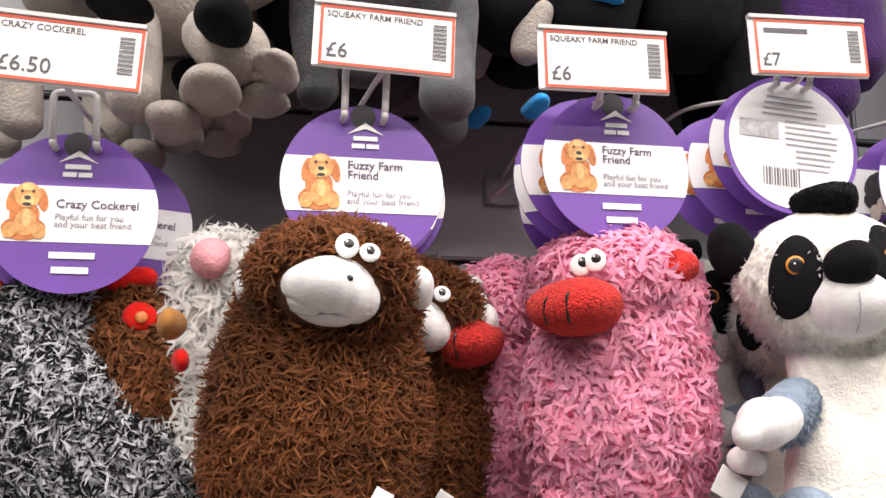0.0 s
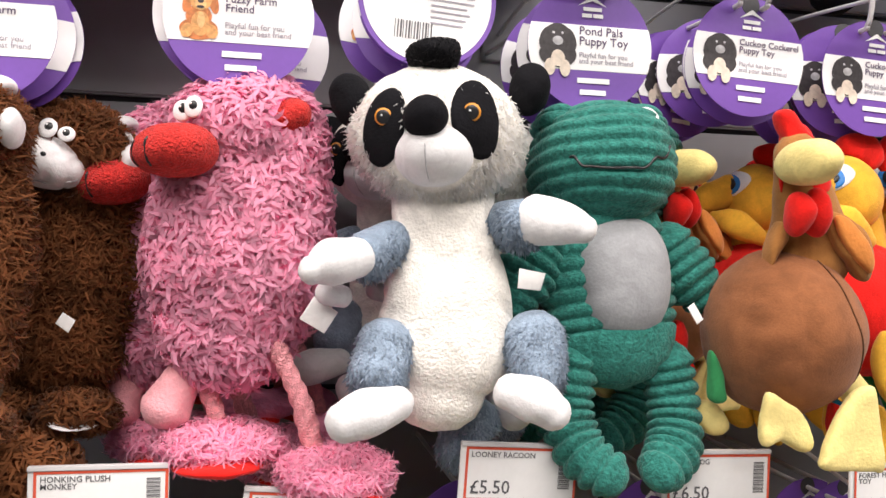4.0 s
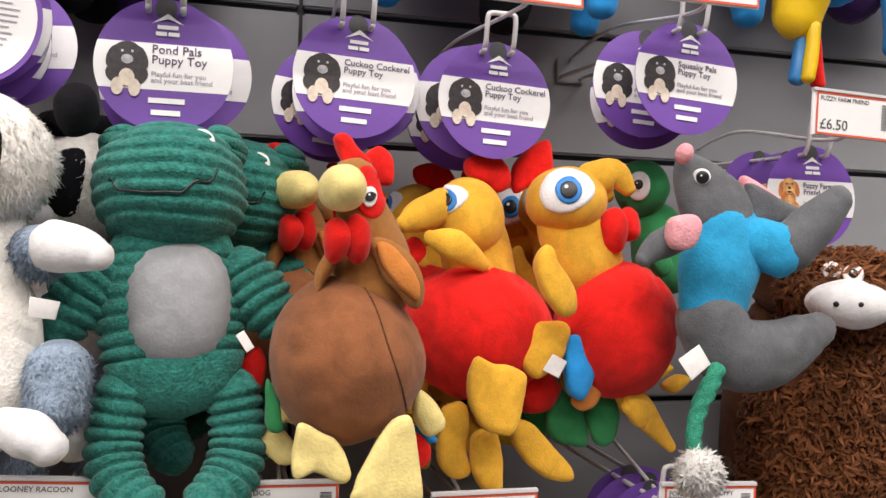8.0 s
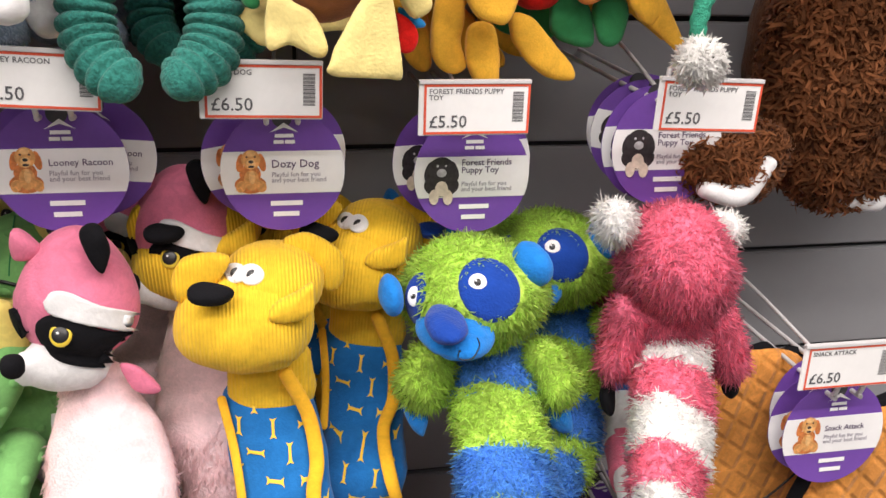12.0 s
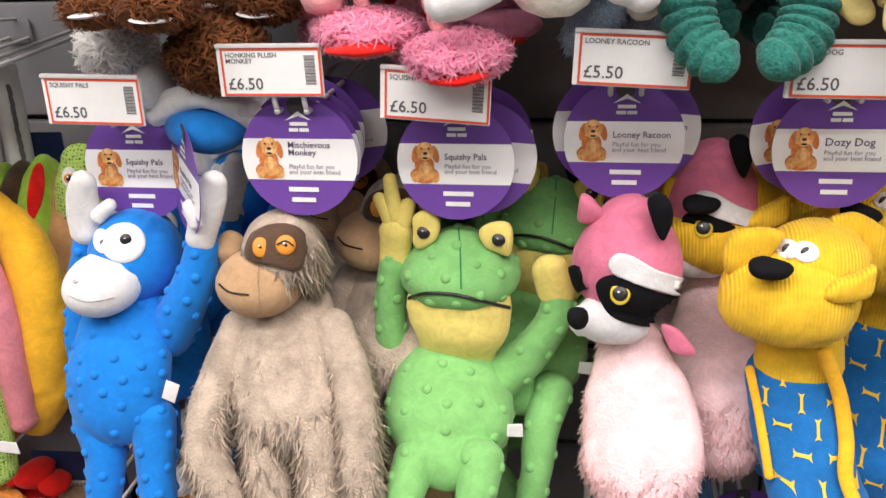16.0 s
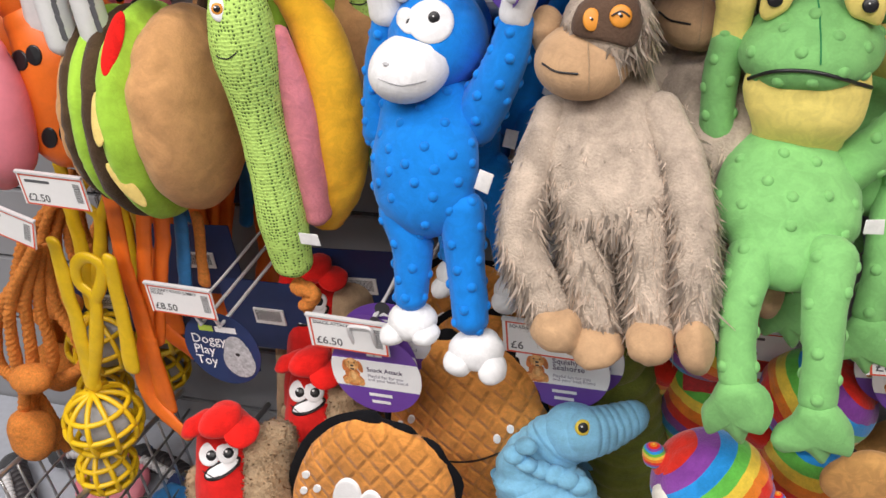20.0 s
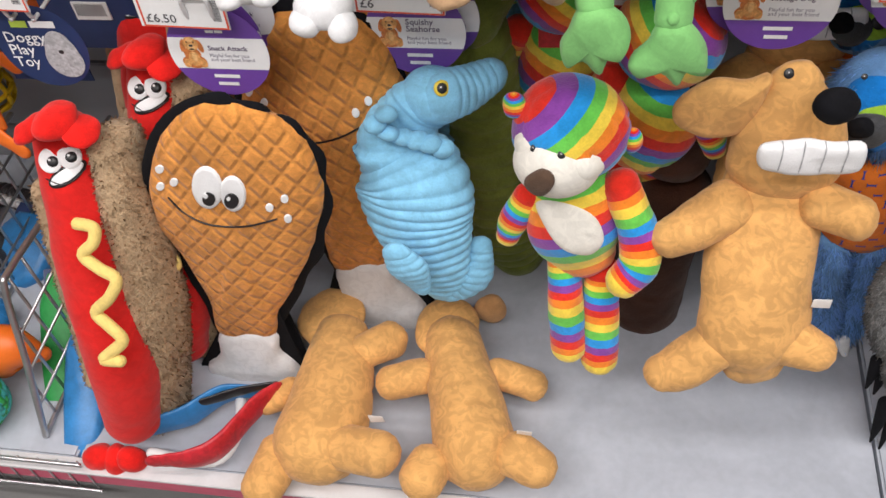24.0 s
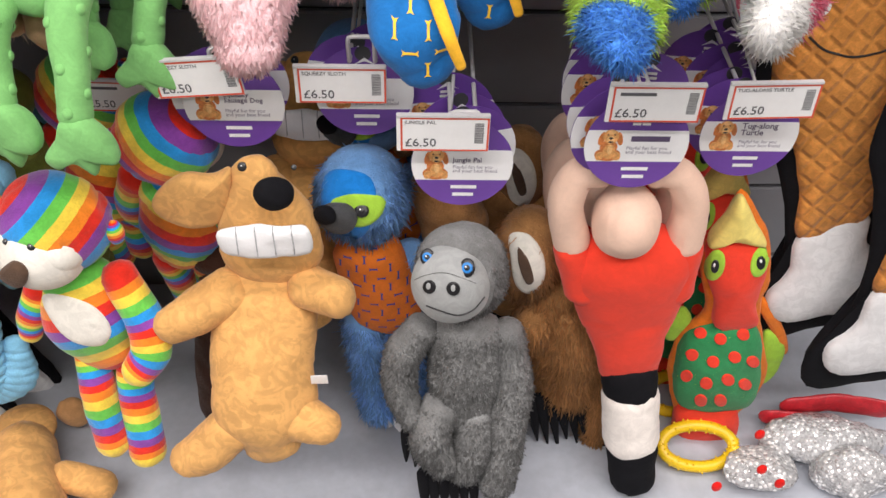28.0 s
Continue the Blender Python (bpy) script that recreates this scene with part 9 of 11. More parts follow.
fur(brs, [brs_4, brs_5, brs_6, brs_1], 24000, 0.0085, 0.0014, "brown_sloth_fur", avoid=[brs_2], droop=0.9, curl=0.9)
pad(brs, "sewn_label", (0.1296, -0.03, -0.3082), [(-0.0088, -0.0102), (0.0088, -0.0102), (0.0088, 0.0102), (-0.0088, 0.0102)], 0.0008, "label_white", roll=20, smooth_n=0, puff=0.0)

stan = thing("plush_doll", (0.812, 0.75, 0.568), "plush doll in red shirt and white shorts with raised arms", "soft toy")
p391 = tube(stan, "torso", [(0.023, 0, -0.133), (0.032, 0, -0.193), (0.04, -0.01, -0.246), (0.047, -0.01, -0.286)], [0.0655, 0.0561, 0.0390, 0.0336], "shirt_red", flat=0.6)
p392 = tube(stan, "sleeve", [(-0.04, 0, -0.109), (-0.016, 0, -0.158)], [0.0195, 0.0262], "shirt_red")
p393 = tube(stan, "sleeve", [(0.076, 0, -0.108), (0.07, 0, -0.158)], [0.0195, 0.0262], "shirt_red")
p394 = tube(stan, "belt", [(0.048, -0.012, -0.294), (0.051, -0.015, -0.311)], [0.0324, 0.0327], "black_plush")
p395 = tube(stan, "shorts", [(0.053, -0.02, -0.325), (0.061, -0.035, -0.383)], [0.0336, 0.0338], "shorts_white")
p396 = tube(stan, "leg", [(0.064, -0.04, -0.399), (0.07, -0.05, -0.445)], [0.0313, 0.0278], "black_plush")
p397 = ball(stan, "head", (0.006, -0.01, -0.062), (0.033, 0.042, 0.0377), "skin_tone")
p398 = tube(stan, "arm", [(-0.04, 0, -0.098), (-0.053, 0, -0.049), (-0.045, 0, -0.014), (-0.024, 0, -0.012)], [0.0193, 0.0175, 0.0160, 0.0128], "skin_tone")
p399 = tube(stan, "arm", [(0.072, 0, -0.097), (0.069, 0, -0.048), (0.051, 0, -0.013), (0.029, 0, -0.012)], [0.0194, 0.0176, 0.0160, 0.0128], "skin_tone")
one_piece(stan, [p391, p392, p393, p394, p395, p396, p397, p398, p399], "body")
copy_thing(stan, pose(0.822, 0.835, 0.523, 0, 2, -6))
copy_thing(stan, pose(0.825, 0.905, 0.511, 0, -1, -2))

duck = thing("plush_duck", (0.935, 0.785, 0.513), "red and green plush tug duck with yellow bill and rubber ring", "soft toy")
duck_1 = pad(duck, "trim", (0.0437, 0.004, -0.2152), [(-0.0342, 0.2085), (-0.0048, 0.1698), (0.0152, 0.1336), (0.0287, 0.0865), (0.0281, 0.0455), (0.0456, -0.0128), (0.0687, -0.0758), (0.0686, -0.1348), (0.0543, -0.1744), (0.0625, -0.2264), (-0.0131, -0.2237), (-0.0337, -0.1503), (-0.0574, -0.0653), (-0.0484, -0.0082), (-0.0316, 0.031), (-0.0499, 0.0904), (-0.0543, 0.133), (-0.0443, 0.1734)], 0.016, "duck_orange", smooth_n=70)
duck_2 = pad(duck, "bill", (0.0146, -0.006, -0.0496), [(-0.0071, 0.0409), (0.0145, 0.009), (0.0342, -0.0228), (0.0011, -0.0157), (-0.0269, -0.0241), (-0.0158, 0.0127)], 0.024, "frog_yellow", puff=0.6)
duck_3 = pad(duck, "head", (0.0309, -0.006, -0.1285), [(-0.0413, 0.0541), (-0.0146, 0.0608), (0.0171, 0.0545), (0.0292, 0.0141), (0.0285, -0.0261), (0.0401, -0.0704), (-0.0068, -0.0726), (-0.0174, -0.0263), (-0.0349, 0.0119)], 0.028, "shirt_red", puff=0.7)
duck_4 = cap(duck, "eye_patch", [duck_3], (-0.0035, -0.02, -0.0924), (-0.3124, -0.6784, 0.6649), (0.0102, 0.0168), "lime_plush", roll=6)
duck_5 = cap(duck, "eye", [duck_3], (-0.0029, -0.02, -0.0924), (-0.3129, -0.6783, 0.6648), (0.0042, 0.0072), "bead_black", lift=0.003)
duck_6 = cap(duck, "glint", [duck_3], (-0.0043, -0.02, -0.0891), (-0.3124, -0.6801, 0.6632), (0.0012, 0.0018), "felt_white", lift=0.004)
duck_7 = cap(duck, "eye_patch", [duck_3], (0.0428, -0.02, -0.0871), (-0.3542, -0.6705, 0.6519), (0.0084, 0.0167), "lime_plush", roll=6)
duck_8 = cap(duck, "eye", [duck_3], (0.0434, -0.02, -0.0871), (-0.3547, -0.6703, 0.6518), (0.0042, 0.0072), "bead_black", lift=0.003)
duck_9 = cap(duck, "glint", [duck_3], (0.042, -0.02, -0.0838), (-0.3542, -0.6721, 0.6502), (0.0012, 0.0018), "felt_white", lift=0.004)
duck_10 = pad(duck, "body", (0.0452, -0.006, -0.2739), [(-0.0228, 0.0748), (0.0258, 0.075), (0.0507, 0.0059), (0.0569, -0.0606), (0.0263, -0.0828), (-0.0343, -0.07), (-0.0536, 0.0056), (-0.0489, 0.052)], 0.034, "green_plush", puff=0.9, smooth_n=60)
duck_11 = cap(duck, "red_patch", [duck_10], (0.0052, -0.02, -0.2009), (-0.298, -0.6298, 0.7173), (0.0069, 0.0064), "shirt_red", lift=0.002)
duck_12 = cap(duck, "red_patch", [duck_10], (0.0302, -0.02, -0.2106), (-0.3168, -0.6214, 0.7166), (0.0069, 0.0064), "shirt_red", lift=0.002)
duck_13 = cap(duck, "red_patch", [duck_10], (0.0545, -0.02, -0.2027), (-0.3382, -0.6201, 0.7079), (0.0069, 0.0064), "shirt_red", lift=0.002)
duck_14 = cap(duck, "red_patch", [duck_10], (0.0035, -0.02, -0.2389), (-0.2892, -0.6145, 0.734), (0.0071, 0.0066), "shirt_red", lift=0.002)
duck_15 = cap(duck, "red_patch", [duck_10], (0.031, -0.02, -0.2512), (-0.3092, -0.6051, 0.7337), (0.0071, 0.0066), "shirt_red", lift=0.002)
duck_16 = cap(duck, "red_patch", [duck_10], (0.0545, -0.02, -0.2428), (-0.3296, -0.6043, 0.7254), (0.0071, 0.0066), "shirt_red", lift=0.002)
duck_17 = cap(duck, "red_patch", [duck_10], (0.0781, -0.02, -0.2511), (-0.3462, -0.5969, 0.7237), (0.0071, 0.0066), "shirt_red", lift=0.002)
duck_18 = cap(duck, "red_patch", [duck_10], (0.0049, -0.02, -0.2777), (-0.2831, -0.5987, 0.7493), (0.0072, 0.0067), "shirt_red", lift=0.002)
duck_19 = cap(duck, "red_patch", [duck_10], (0.032, -0.02, -0.2918), (-0.3019, -0.5892, 0.7495), (0.0073, 0.0067), "shirt_red", lift=0.002)
duck_20 = cap(duck, "red_patch", [duck_10], (0.0567, -0.02, -0.2852), (-0.3224, -0.5878, 0.742), (0.0073, 0.0067), "shirt_red", lift=0.002)
duck_21 = cap(duck, "red_patch", [duck_10], (0.0795, -0.02, -0.2939), (-0.338, -0.5808, 0.7406), (0.0073, 0.0067), "shirt_red", lift=0.002)
duck_22 = cap(duck, "red_patch", [duck_10], (0.0325, -0.02, -0.3254), (-0.2958, -0.5765, 0.7617), (0.0075, 0.0069), "shirt_red", lift=0.002)
duck_23 = cap(duck, "red_patch", [duck_10], (0.0571, -0.02, -0.3254), (-0.3146, -0.5729, 0.7568), (0.0075, 0.0069), "shirt_red", lift=0.002)
dots(duck, [duck_10], 330, 0.0009, "lime_plush", avoid=[], high=0.3, gap=2.2, name="printed_dots")
duck_24 = pad(duck, "wing", (0.1148, 0.01, -0.2746), [(-0.0207, 0.0347), (-0.0062, 0.042), (0.0135, 0.0109), (0.0134, -0.0393), (0.0, -0.0483)], 0.012, "lime_plush")
duck_25 = pad(duck, "wing", (0.1049, 0.012, -0.2237), [(-0.0306, 0.0409), (-0.0188, 0.0457), (0.022, -0.0235), (0.0247, -0.0498), (0.0027, -0.0133)], 0.012, "duck_orange")
duck_26 = pad(duck, "wing", (-0.0128, 0.012, -0.2226), [(-0.0135, 0.015), (0.0068, 0.0297), (0.0187, -0.0047), (0.0011, -0.0252), (-0.0131, -0.0149)], 0.012, "lime_plush")
duck_27 = pad(duck, "base", (0.057, -0.004, -0.3922), [(-0.0428, 0.0339), (0.0284, 0.034), (0.0408, -0.0352), (-0.0263, -0.0326)], 0.026, "shirt_red", puff=0.6)
ring(duck, "rubber_ring", (0.036, -0.046, -0.386), 0.046, 0.0075, "rubber_yellow")
copy_thing(duck, pose(0.950, 0.875, 0.503, 0, 4, 12))
faceless_copy(drum, pose(1.005, 0.800, 0.830, 0, -20, 0))
faceless_copy(drum, pose(1.133, 0.745, 0.802, 0, -12, 0))

# ---- on the shelf ----

ldog = thing("plush_dog", (0.117, 0.65, 0.135), "tan plush dog lying on its front on the shelf", "soft toy")
p412 = tube(ldog, "body", [(-0.112, 0.065, 0.01), (-0.107, 0, 0.01), (-0.11, -0.076, 0.01)], [0.0368, 0.0478, 0.0536], "tan_plush", flat=0.9)
p413 = ball(ldog, "head", (-0.132, 0.094, 0.015), (0.0431, 0.045, 0.0188), "tan_plush")
p414 = tube(ldog, "arm", [(-0.075, 0.042, 0.025), (-0.05, 0.067, 0.015)], [0.0220, 0.0238], "tan_plush")
p415 = tube(ldog, "arm", [(-0.163, -0.004, -0.005), (-0.191, -0.023, -0.005)], [0.0180, 0.0165], "tan_plush")
p416 = tube(ldog, "foot", [(-0.074, -0.087, 0.025), (-0.031, -0.095, 0.035)], [0.0269, 0.0264], "tan_plush")
p417 = tube(ldog, "foot", [(-0.155, -0.087, -0.005), (-0.166, -0.131, -0.005)], [0.0265, 0.0245], "tan_plush")
pad(ldog, "sewn_label", (-0.037, -0.063, 0.055), [(-0.0089, -0.007), (0.0089, -0.007), (0.0089, 0.007), (-0.0089, 0.007)], 0.0008, "label_white", roll=0, smooth_n=0, puff=0.0)

ldogb = thing("plush_dog", (0.117, 0.65, 0.135), "tan plush dog lying face down with arms spread", "soft toy")
p418 = tube(ldogb, "body", [(0.028, 0.069, 0.01), (0.048, 0.007, 0.01), (0.071, -0.065, 0.01)], [0.0404, 0.0483, 0.0526], "tan_plush", flat=0.9)
p419 = ball(ldogb, "head", (0.018, 0.09, 0.015), (0.0408, 0.045, 0.0182), "tan_plush")
p420 = tube(ldogb, "arm", [(-0.002, 0.019, 0.015), (-0.038, 0.007, 0.015)], [0.0217, 0.0217], "tan_plush")
p421 = tube(ldogb, "arm", [(0.086, 0.031, 0.015), (0.13, 0.025, 0.005)], [0.0189, 0.0189], "tan_plush")
p422 = tube(ldogb, "foot", [(0.024, -0.093, 0.015), (0.017, -0.111, 0.015)], [0.0266, 0.0263], "tan_plush")
p423 = tube(ldogb, "foot", [(0.118, -0.075, 0.025), (0.144, -0.089, 0.025)], [0.0263, 0.0235], "tan_plush")
p424 = ball(ldogb, "ear", (0.066, 0.131, 0.005), (0.0202, 0.012, 0.0245), "bun_tan")
pad(ldogb, "sewn_label", (0.128, -0.064, 0.055), [(-0.0074, -0.0056), (0.0074, -0.0056), (0.0074, 0.0056), (-0.0074, 0.0056)], 0.0008, "label_white", roll=0, smooth_n=0, puff=0.0)

lead = thing("dog_lead_pack", (-0.158, 0.6, 0.123), "stack of red and blue dog lead packs with white cord handles", "packet")
p425 = tube(lead, "handle", [(-0.042, -0.048, -0.003), (0.038, -0.051, -0.003), (0.056, -0.009, -0.003), (0.043, 0.045, -0.003)], [0.0068, 0.0067, 0.0068, 0.0070], "packet_white", lump=0, segs=10)
p426 = tube(lead, "cord", [(-0.058, -0.028, 0.012), (-0.009, -0.004, 0.012), (0.03, 0.031, 0.012), (0.072, 0.039, 0.012)], [0.0176, 0.0205, 0.0194, 0.0125], "card_blue", flat=0.3)
p427 = tube(lead, "cord", [(-0.021, -0.069, 0.022), (0.039, -0.053, 0.022), (0.077, 0.007, 0.022), (0.097, 0.036, 0.022)], [0.0131, 0.0223, 0.0202, 0.0137], "card_red", flat=0.3)
p428 = tube(lead, "cord", [(-0.008, 0.002, 0.022), (0.055, 0.032, 0.022), (0.095, 0.043, 0.022)], [0.0082, 0.0082, 0.0069], "bead_black", flat=0.4)

bow = thing("sequin_bow", (1.02, 0.62, 0.311), "silver sequin bow with red berries lying on the shelf", "pet bow")
p429 = ball(bow, "loop", (0.109, 0.129, -0.181), (0.0791, 0.035, 0.0286), "sequin_cloth", lump=0.006)
p430 = ball(bow, "loop", (0.019, 0.087, -0.186), (0.0491, 0.03, 0.0128), "sequin_cloth", lump=0.006)
p431 = ball(bow, "loop", (0.134, 0.076, -0.181), (0.0557, 0.03, 0.0331), "sequin_cloth", lump=0.006)
dots(bow, [p429, p430, p431], 1100, 0.0024, "sequin", avoid=[], high=0.2, gap=1.7, name='sequins')
p432 = ball(bow, "berry", (0.009, 0.063, -0.151), (0.0061, 0.004, 0.0084), "red_plush", lump=0)
p433 = ball(bow, "berry", (0.025, 0.044, -0.151), (0.006, 0.004, 0.0083), "red_plush", lump=0)
p434 = ball(bow, "berry", (-0.051, 0.04, -0.151), (0.006, 0.004, 0.0085), "red_plush", lump=0)
p435 = ball(bow, "berry", (0.02, 0.113, -0.151), (0.0063, 0.004, 0.0086), "red_plush", lump=0)


pack = thing("gift_card", (1.092, 0.7, 0.262), "dark red printed gift card packs standing behind the bow", "packet")
p436 = tube(pack, "card", [(0.01, 0.091, -0.122), (0.065, 0.088, -0.112), (0.121, 0.079, -0.112)], [0.0161, 0.0175, 0.0174], "card_red", flat=0.35)
p437 = tube(pack, "card", [(-0.019, 0.084, -0.132), (0.023, 0.076, -0.132)], [0.0132, 0.0146], "card_red", flat=0.35)

# ---- left neighbour bay: rubber toys, ropes, ball and wire basket ----

rub = thing("rubber_pig_toy", (-0.439, 0.79, 0.952), "pink soft rubber toy with black dots hanging on a hook", "dog toy")
rub_1 = tube(rub, "neck", [(0.0138, 0.0, -0.0072), (0.0102, 0.0, -0.0384), (0.0129, 0.0, -0.0637)], [0.0198, 0.0201, 0.0167], "rubber_pink", lump=0.0004, flat=0.7)
rub_2 = tube(rub, "body", [(0.0145, 0.0, -0.0701), (0.0038, 0.0, -0.1167), (-0.0174, 0.0, -0.1735), (-0.0335, 0.0, -0.1964)], [0.0227, 0.0367, 0.0415, 0.0319], "rubber_pink", lump=0.0006, flat=0.75)
rub_3 = cap(rub, "dot", [rub_2], (0.025, -0.03, -0.0794), (0.7195, -0.6225, 0.3078), (0.0064, 0.0087), "bead_black")
rub_4 = cap(rub, "dot", [rub_2], (-0.0097, -0.03, -0.1837), (0.7111, -0.588, 0.3854), (0.0068, 0.0092), "bead_black")

rubo = thing("rubber_toy", (-0.407, 0.83, 0.953), "orange soft rubber pig toy with black dots hanging on a hook", "dog toy")
rubo_1 = tube(rubo, "neck", [(0.0054, 0.0, 0.001), (0.0007, 0.0, -0.0275), (0.0018, -0.0, -0.048)], [0.0215, 0.0242, 0.0183], "rubber_orange", lump=0.0004, flat=0.7)
rubo_2 = tube(rubo, "body", [(0.0069, 0.0, -0.0563), (0.0189, -0.0, -0.0919), (0.0142, -0.0, -0.1328), (0.0, 0.0, -0.1796)], [0.0256, 0.0407, 0.0426, 0.0397], "rubber_orange", lump=0.0006, flat=0.75)
rubo_3 = cap(rubo, "dot", [rubo_2], (0.0113, -0.03, -0.0833), (0.693, -0.6525, 0.3066), (0.0072, 0.0102), "bead_black")
rubo_4 = cap(rubo, "dot", [rubo_2], (0.0313, -0.03, -0.0777), (0.6841, -0.6622, 0.3058), (0.0071, 0.0101), "bead_black")
rubo_5 = cap(rubo, "dot", [rubo_2], (0.0106, -0.03, -0.1679), (0.6748, -0.6348, 0.3764), (0.0074, 0.0105), "bead_black")
rubo_6 = cap(rubo, "dot", [rubo_2], (0.035, -0.03, -0.1617), (0.6638, -0.6459, 0.3771), (0.0074, 0.0104), "bead_black")

tubep = thing("white_toy_packet", (-0.257, 0.77, 1.037), "white printed tube toys in a clear packet with a header card", "packet")
p444 = tube(tubep, "tube", [(-0.044, 0, -0.016), (-0.048, 0, -0.136)], [0.0137, 0.0145], "packet_white", lump=0.0003)
p445 = tube(tubep, "tube", [(-0.01, 0.005, -0.012), (-0.013, 0.005, -0.13)], [0.0136, 0.0143], "packet_white", lump=0.0003)
p446 = tube(tubep, "print", [(-0.027, -0.016, -0.03), (-0.026, -0.016, -0.037)], [0.0031, 0.0031], "ink_grey", lump=0, flat=0.2)
p447 = tube(tubep, "print", [(-0.027, -0.016, -0.041), (-0.027, -0.016, -0.048)], [0.0031, 0.0031], "ink_grey", lump=0, flat=0.2)
p448 = tube(tubep, "print", [(-0.028, -0.016, -0.052), (-0.027, -0.016, -0.059)], [0.0032, 0.0032], "ink_grey", lump=0, flat=0.2)
p449 = tube(tubep, "print", [(-0.028, -0.016, -0.063), (-0.028, -0.016, -0.07)], [0.0032, 0.0032], "ink_grey", lump=0, flat=0.2)
p450 = tube(tubep, "print", [(-0.029, -0.016, -0.074), (-0.028, -0.016, -0.081)], [0.0032, 0.0032], "ink_grey", lump=0, flat=0.2)
p451 = tube(tubep, "print", [(-0.029, -0.016, -0.085), (-0.028, -0.016, -0.093)], [0.0032, 0.0032], "ink_grey", lump=0, flat=0.2)
p452 = tube(tubep, "print", [(-0.029, -0.016, -0.097), (-0.029, -0.016, -0.104)], [0.0032, 0.0032], "ink_grey", lump=0, flat=0.2)
p453 = tube(tubep, "print", [(-0.03, -0.016, -0.108), (-0.029, -0.016, -0.115)], [0.0032, 0.0032], "ink_grey", lump=0, flat=0.2)
p454 = tube(tubep, "print", [(-0.03, -0.016, -0.119), (-0.03, -0.016, -0.127)], [0.0032, 0.0033], "ink_grey", lump=0, flat=0.2)
p455 = tube(tubep, "print", [(0.007, -0.011, -0.026), (0.008, -0.011, -0.033)], [0.0031, 0.0031], "ink_grey", lump=0, flat=0.2)
p456 = tube(tubep, "print", [(0.007, -0.011, -0.037), (0.008, -0.011, -0.044)], [0.0031, 0.0031], "ink_grey", lump=0, flat=0.2)
p457 = tube(tubep, "print", [(0.007, -0.011, -0.047), (0.007, -0.011, -0.054)], [0.0031, 0.0031], "ink_grey", lump=0, flat=0.2)
p458 = tube(tubep, "print", [(0.007, -0.011, -0.058), (0.007, -0.011, -0.065)], [0.0031, 0.0031], "ink_grey", lump=0, flat=0.2)
p459 = tube(tubep, "print", [(0.006, -0.011, -0.069), (0.007, -0.011, -0.076)], [0.0031, 0.0032], "ink_grey", lump=0, flat=0.2)
p460 = tube(tubep, "print", [(0.006, -0.011, -0.08), (0.007, -0.011, -0.087)], [0.0032, 0.0032], "ink_grey", lump=0, flat=0.2)
p461 = tube(tubep, "print", [(0.006, -0.011, -0.091), (0.007, -0.011, -0.098)], [0.0032, 0.0032], "ink_grey", lump=0, flat=0.2)
p462 = tube(tubep, "print", [(0.006, -0.011, -0.102), (0.006, -0.011, -0.11)], [0.0032, 0.0032], "ink_grey", lump=0, flat=0.2)
p463 = tube(tubep, "print", [(0.006, -0.011, -0.114), (0.006, -0.011, -0.121)], [0.0032, 0.0032], "ink_grey", lump=0, flat=0.2)

bagp = thing("toy_packet", (-0.327, 0.825, 1.035), "white printed tube toys in a tall clear bag", "packet")
p464 = pad(bagp, "bag", (-0.0252, 0, -0.0795), [(-0.0137, 0.0765), (0.0413, 0.0865), (0.0172, -0.0745), (-0.0448, -0.0885)], 0.02, "packet_white", smooth_n=0, puff=0.5)
p465 = tube(bagp, "print", [(-0.011, -0.015, -0.019), (-0.006, -0.015, -0.025)], [0.0039, 0.0039], "ink_grey", lump=0, flat=0.15)
p466 = tube(bagp, "print", [(-0.013, -0.015, -0.031), (-0.007, -0.015, -0.037)], [0.0039, 0.0039], "ink_grey", lump=0, flat=0.15)
p467 = tube(bagp, "print", [(-0.014, -0.015, -0.043), (-0.009, -0.015, -0.049)], [0.0040, 0.0040], "ink_grey", lump=0, flat=0.15)
p468 = tube(bagp, "print", [(-0.016, -0.015, -0.056), (-0.01, -0.015, -0.061)], [0.0040, 0.0040], "ink_grey", lump=0, flat=0.15)
p469 = tube(bagp, "print", [(-0.017, -0.015, -0.068), (-0.012, -0.015, -0.074)], [0.0040, 0.0040], "ink_grey", lump=0, flat=0.15)
p470 = tube(bagp, "print", [(-0.019, -0.015, -0.081), (-0.013, -0.015, -0.086)], [0.0040, 0.0040], "ink_grey", lump=0, flat=0.15)
p471 = tube(bagp, "print", [(-0.021, -0.015, -0.093), (-0.015, -0.015, -0.099)], [0.0041, 0.0041], "ink_grey", lump=0, flat=0.15)
p472 = tube(bagp, "print", [(-0.022, -0.015, -0.106), (-0.017, -0.015, -0.112)], [0.0041, 0.0041], "ink_grey", lump=0, flat=0.15)
p473 = tube(bagp, "print", [(-0.024, -0.015, -0.119), (-0.018, -0.015, -0.125)], [0.0041, 0.0041], "ink_grey", lump=0, flat=0.15)
p474 = tube(bagp, "print", [(-0.026, -0.015, -0.132), (-0.02, -0.015, -0.138)], [0.0041, 0.0041], "ink_grey", lump=0, flat=0.15)
p475 = tube(bagp, "print", [(0.012, -0.015, -0.016), (0.018, -0.015, -0.022)], [0.0039, 0.0039], "ink_grey", lump=0, flat=0.15)
p476 = tube(bagp, "print", [(0.011, -0.015, -0.028), (0.016, -0.015, -0.034)], [0.0039, 0.0039], "ink_grey", lump=0, flat=0.15)
p477 = tube(bagp, "print", [(0.009, -0.015, -0.04), (0.015, -0.015, -0.046)], [0.0039, 0.0039], "ink_grey", lump=0, flat=0.15)
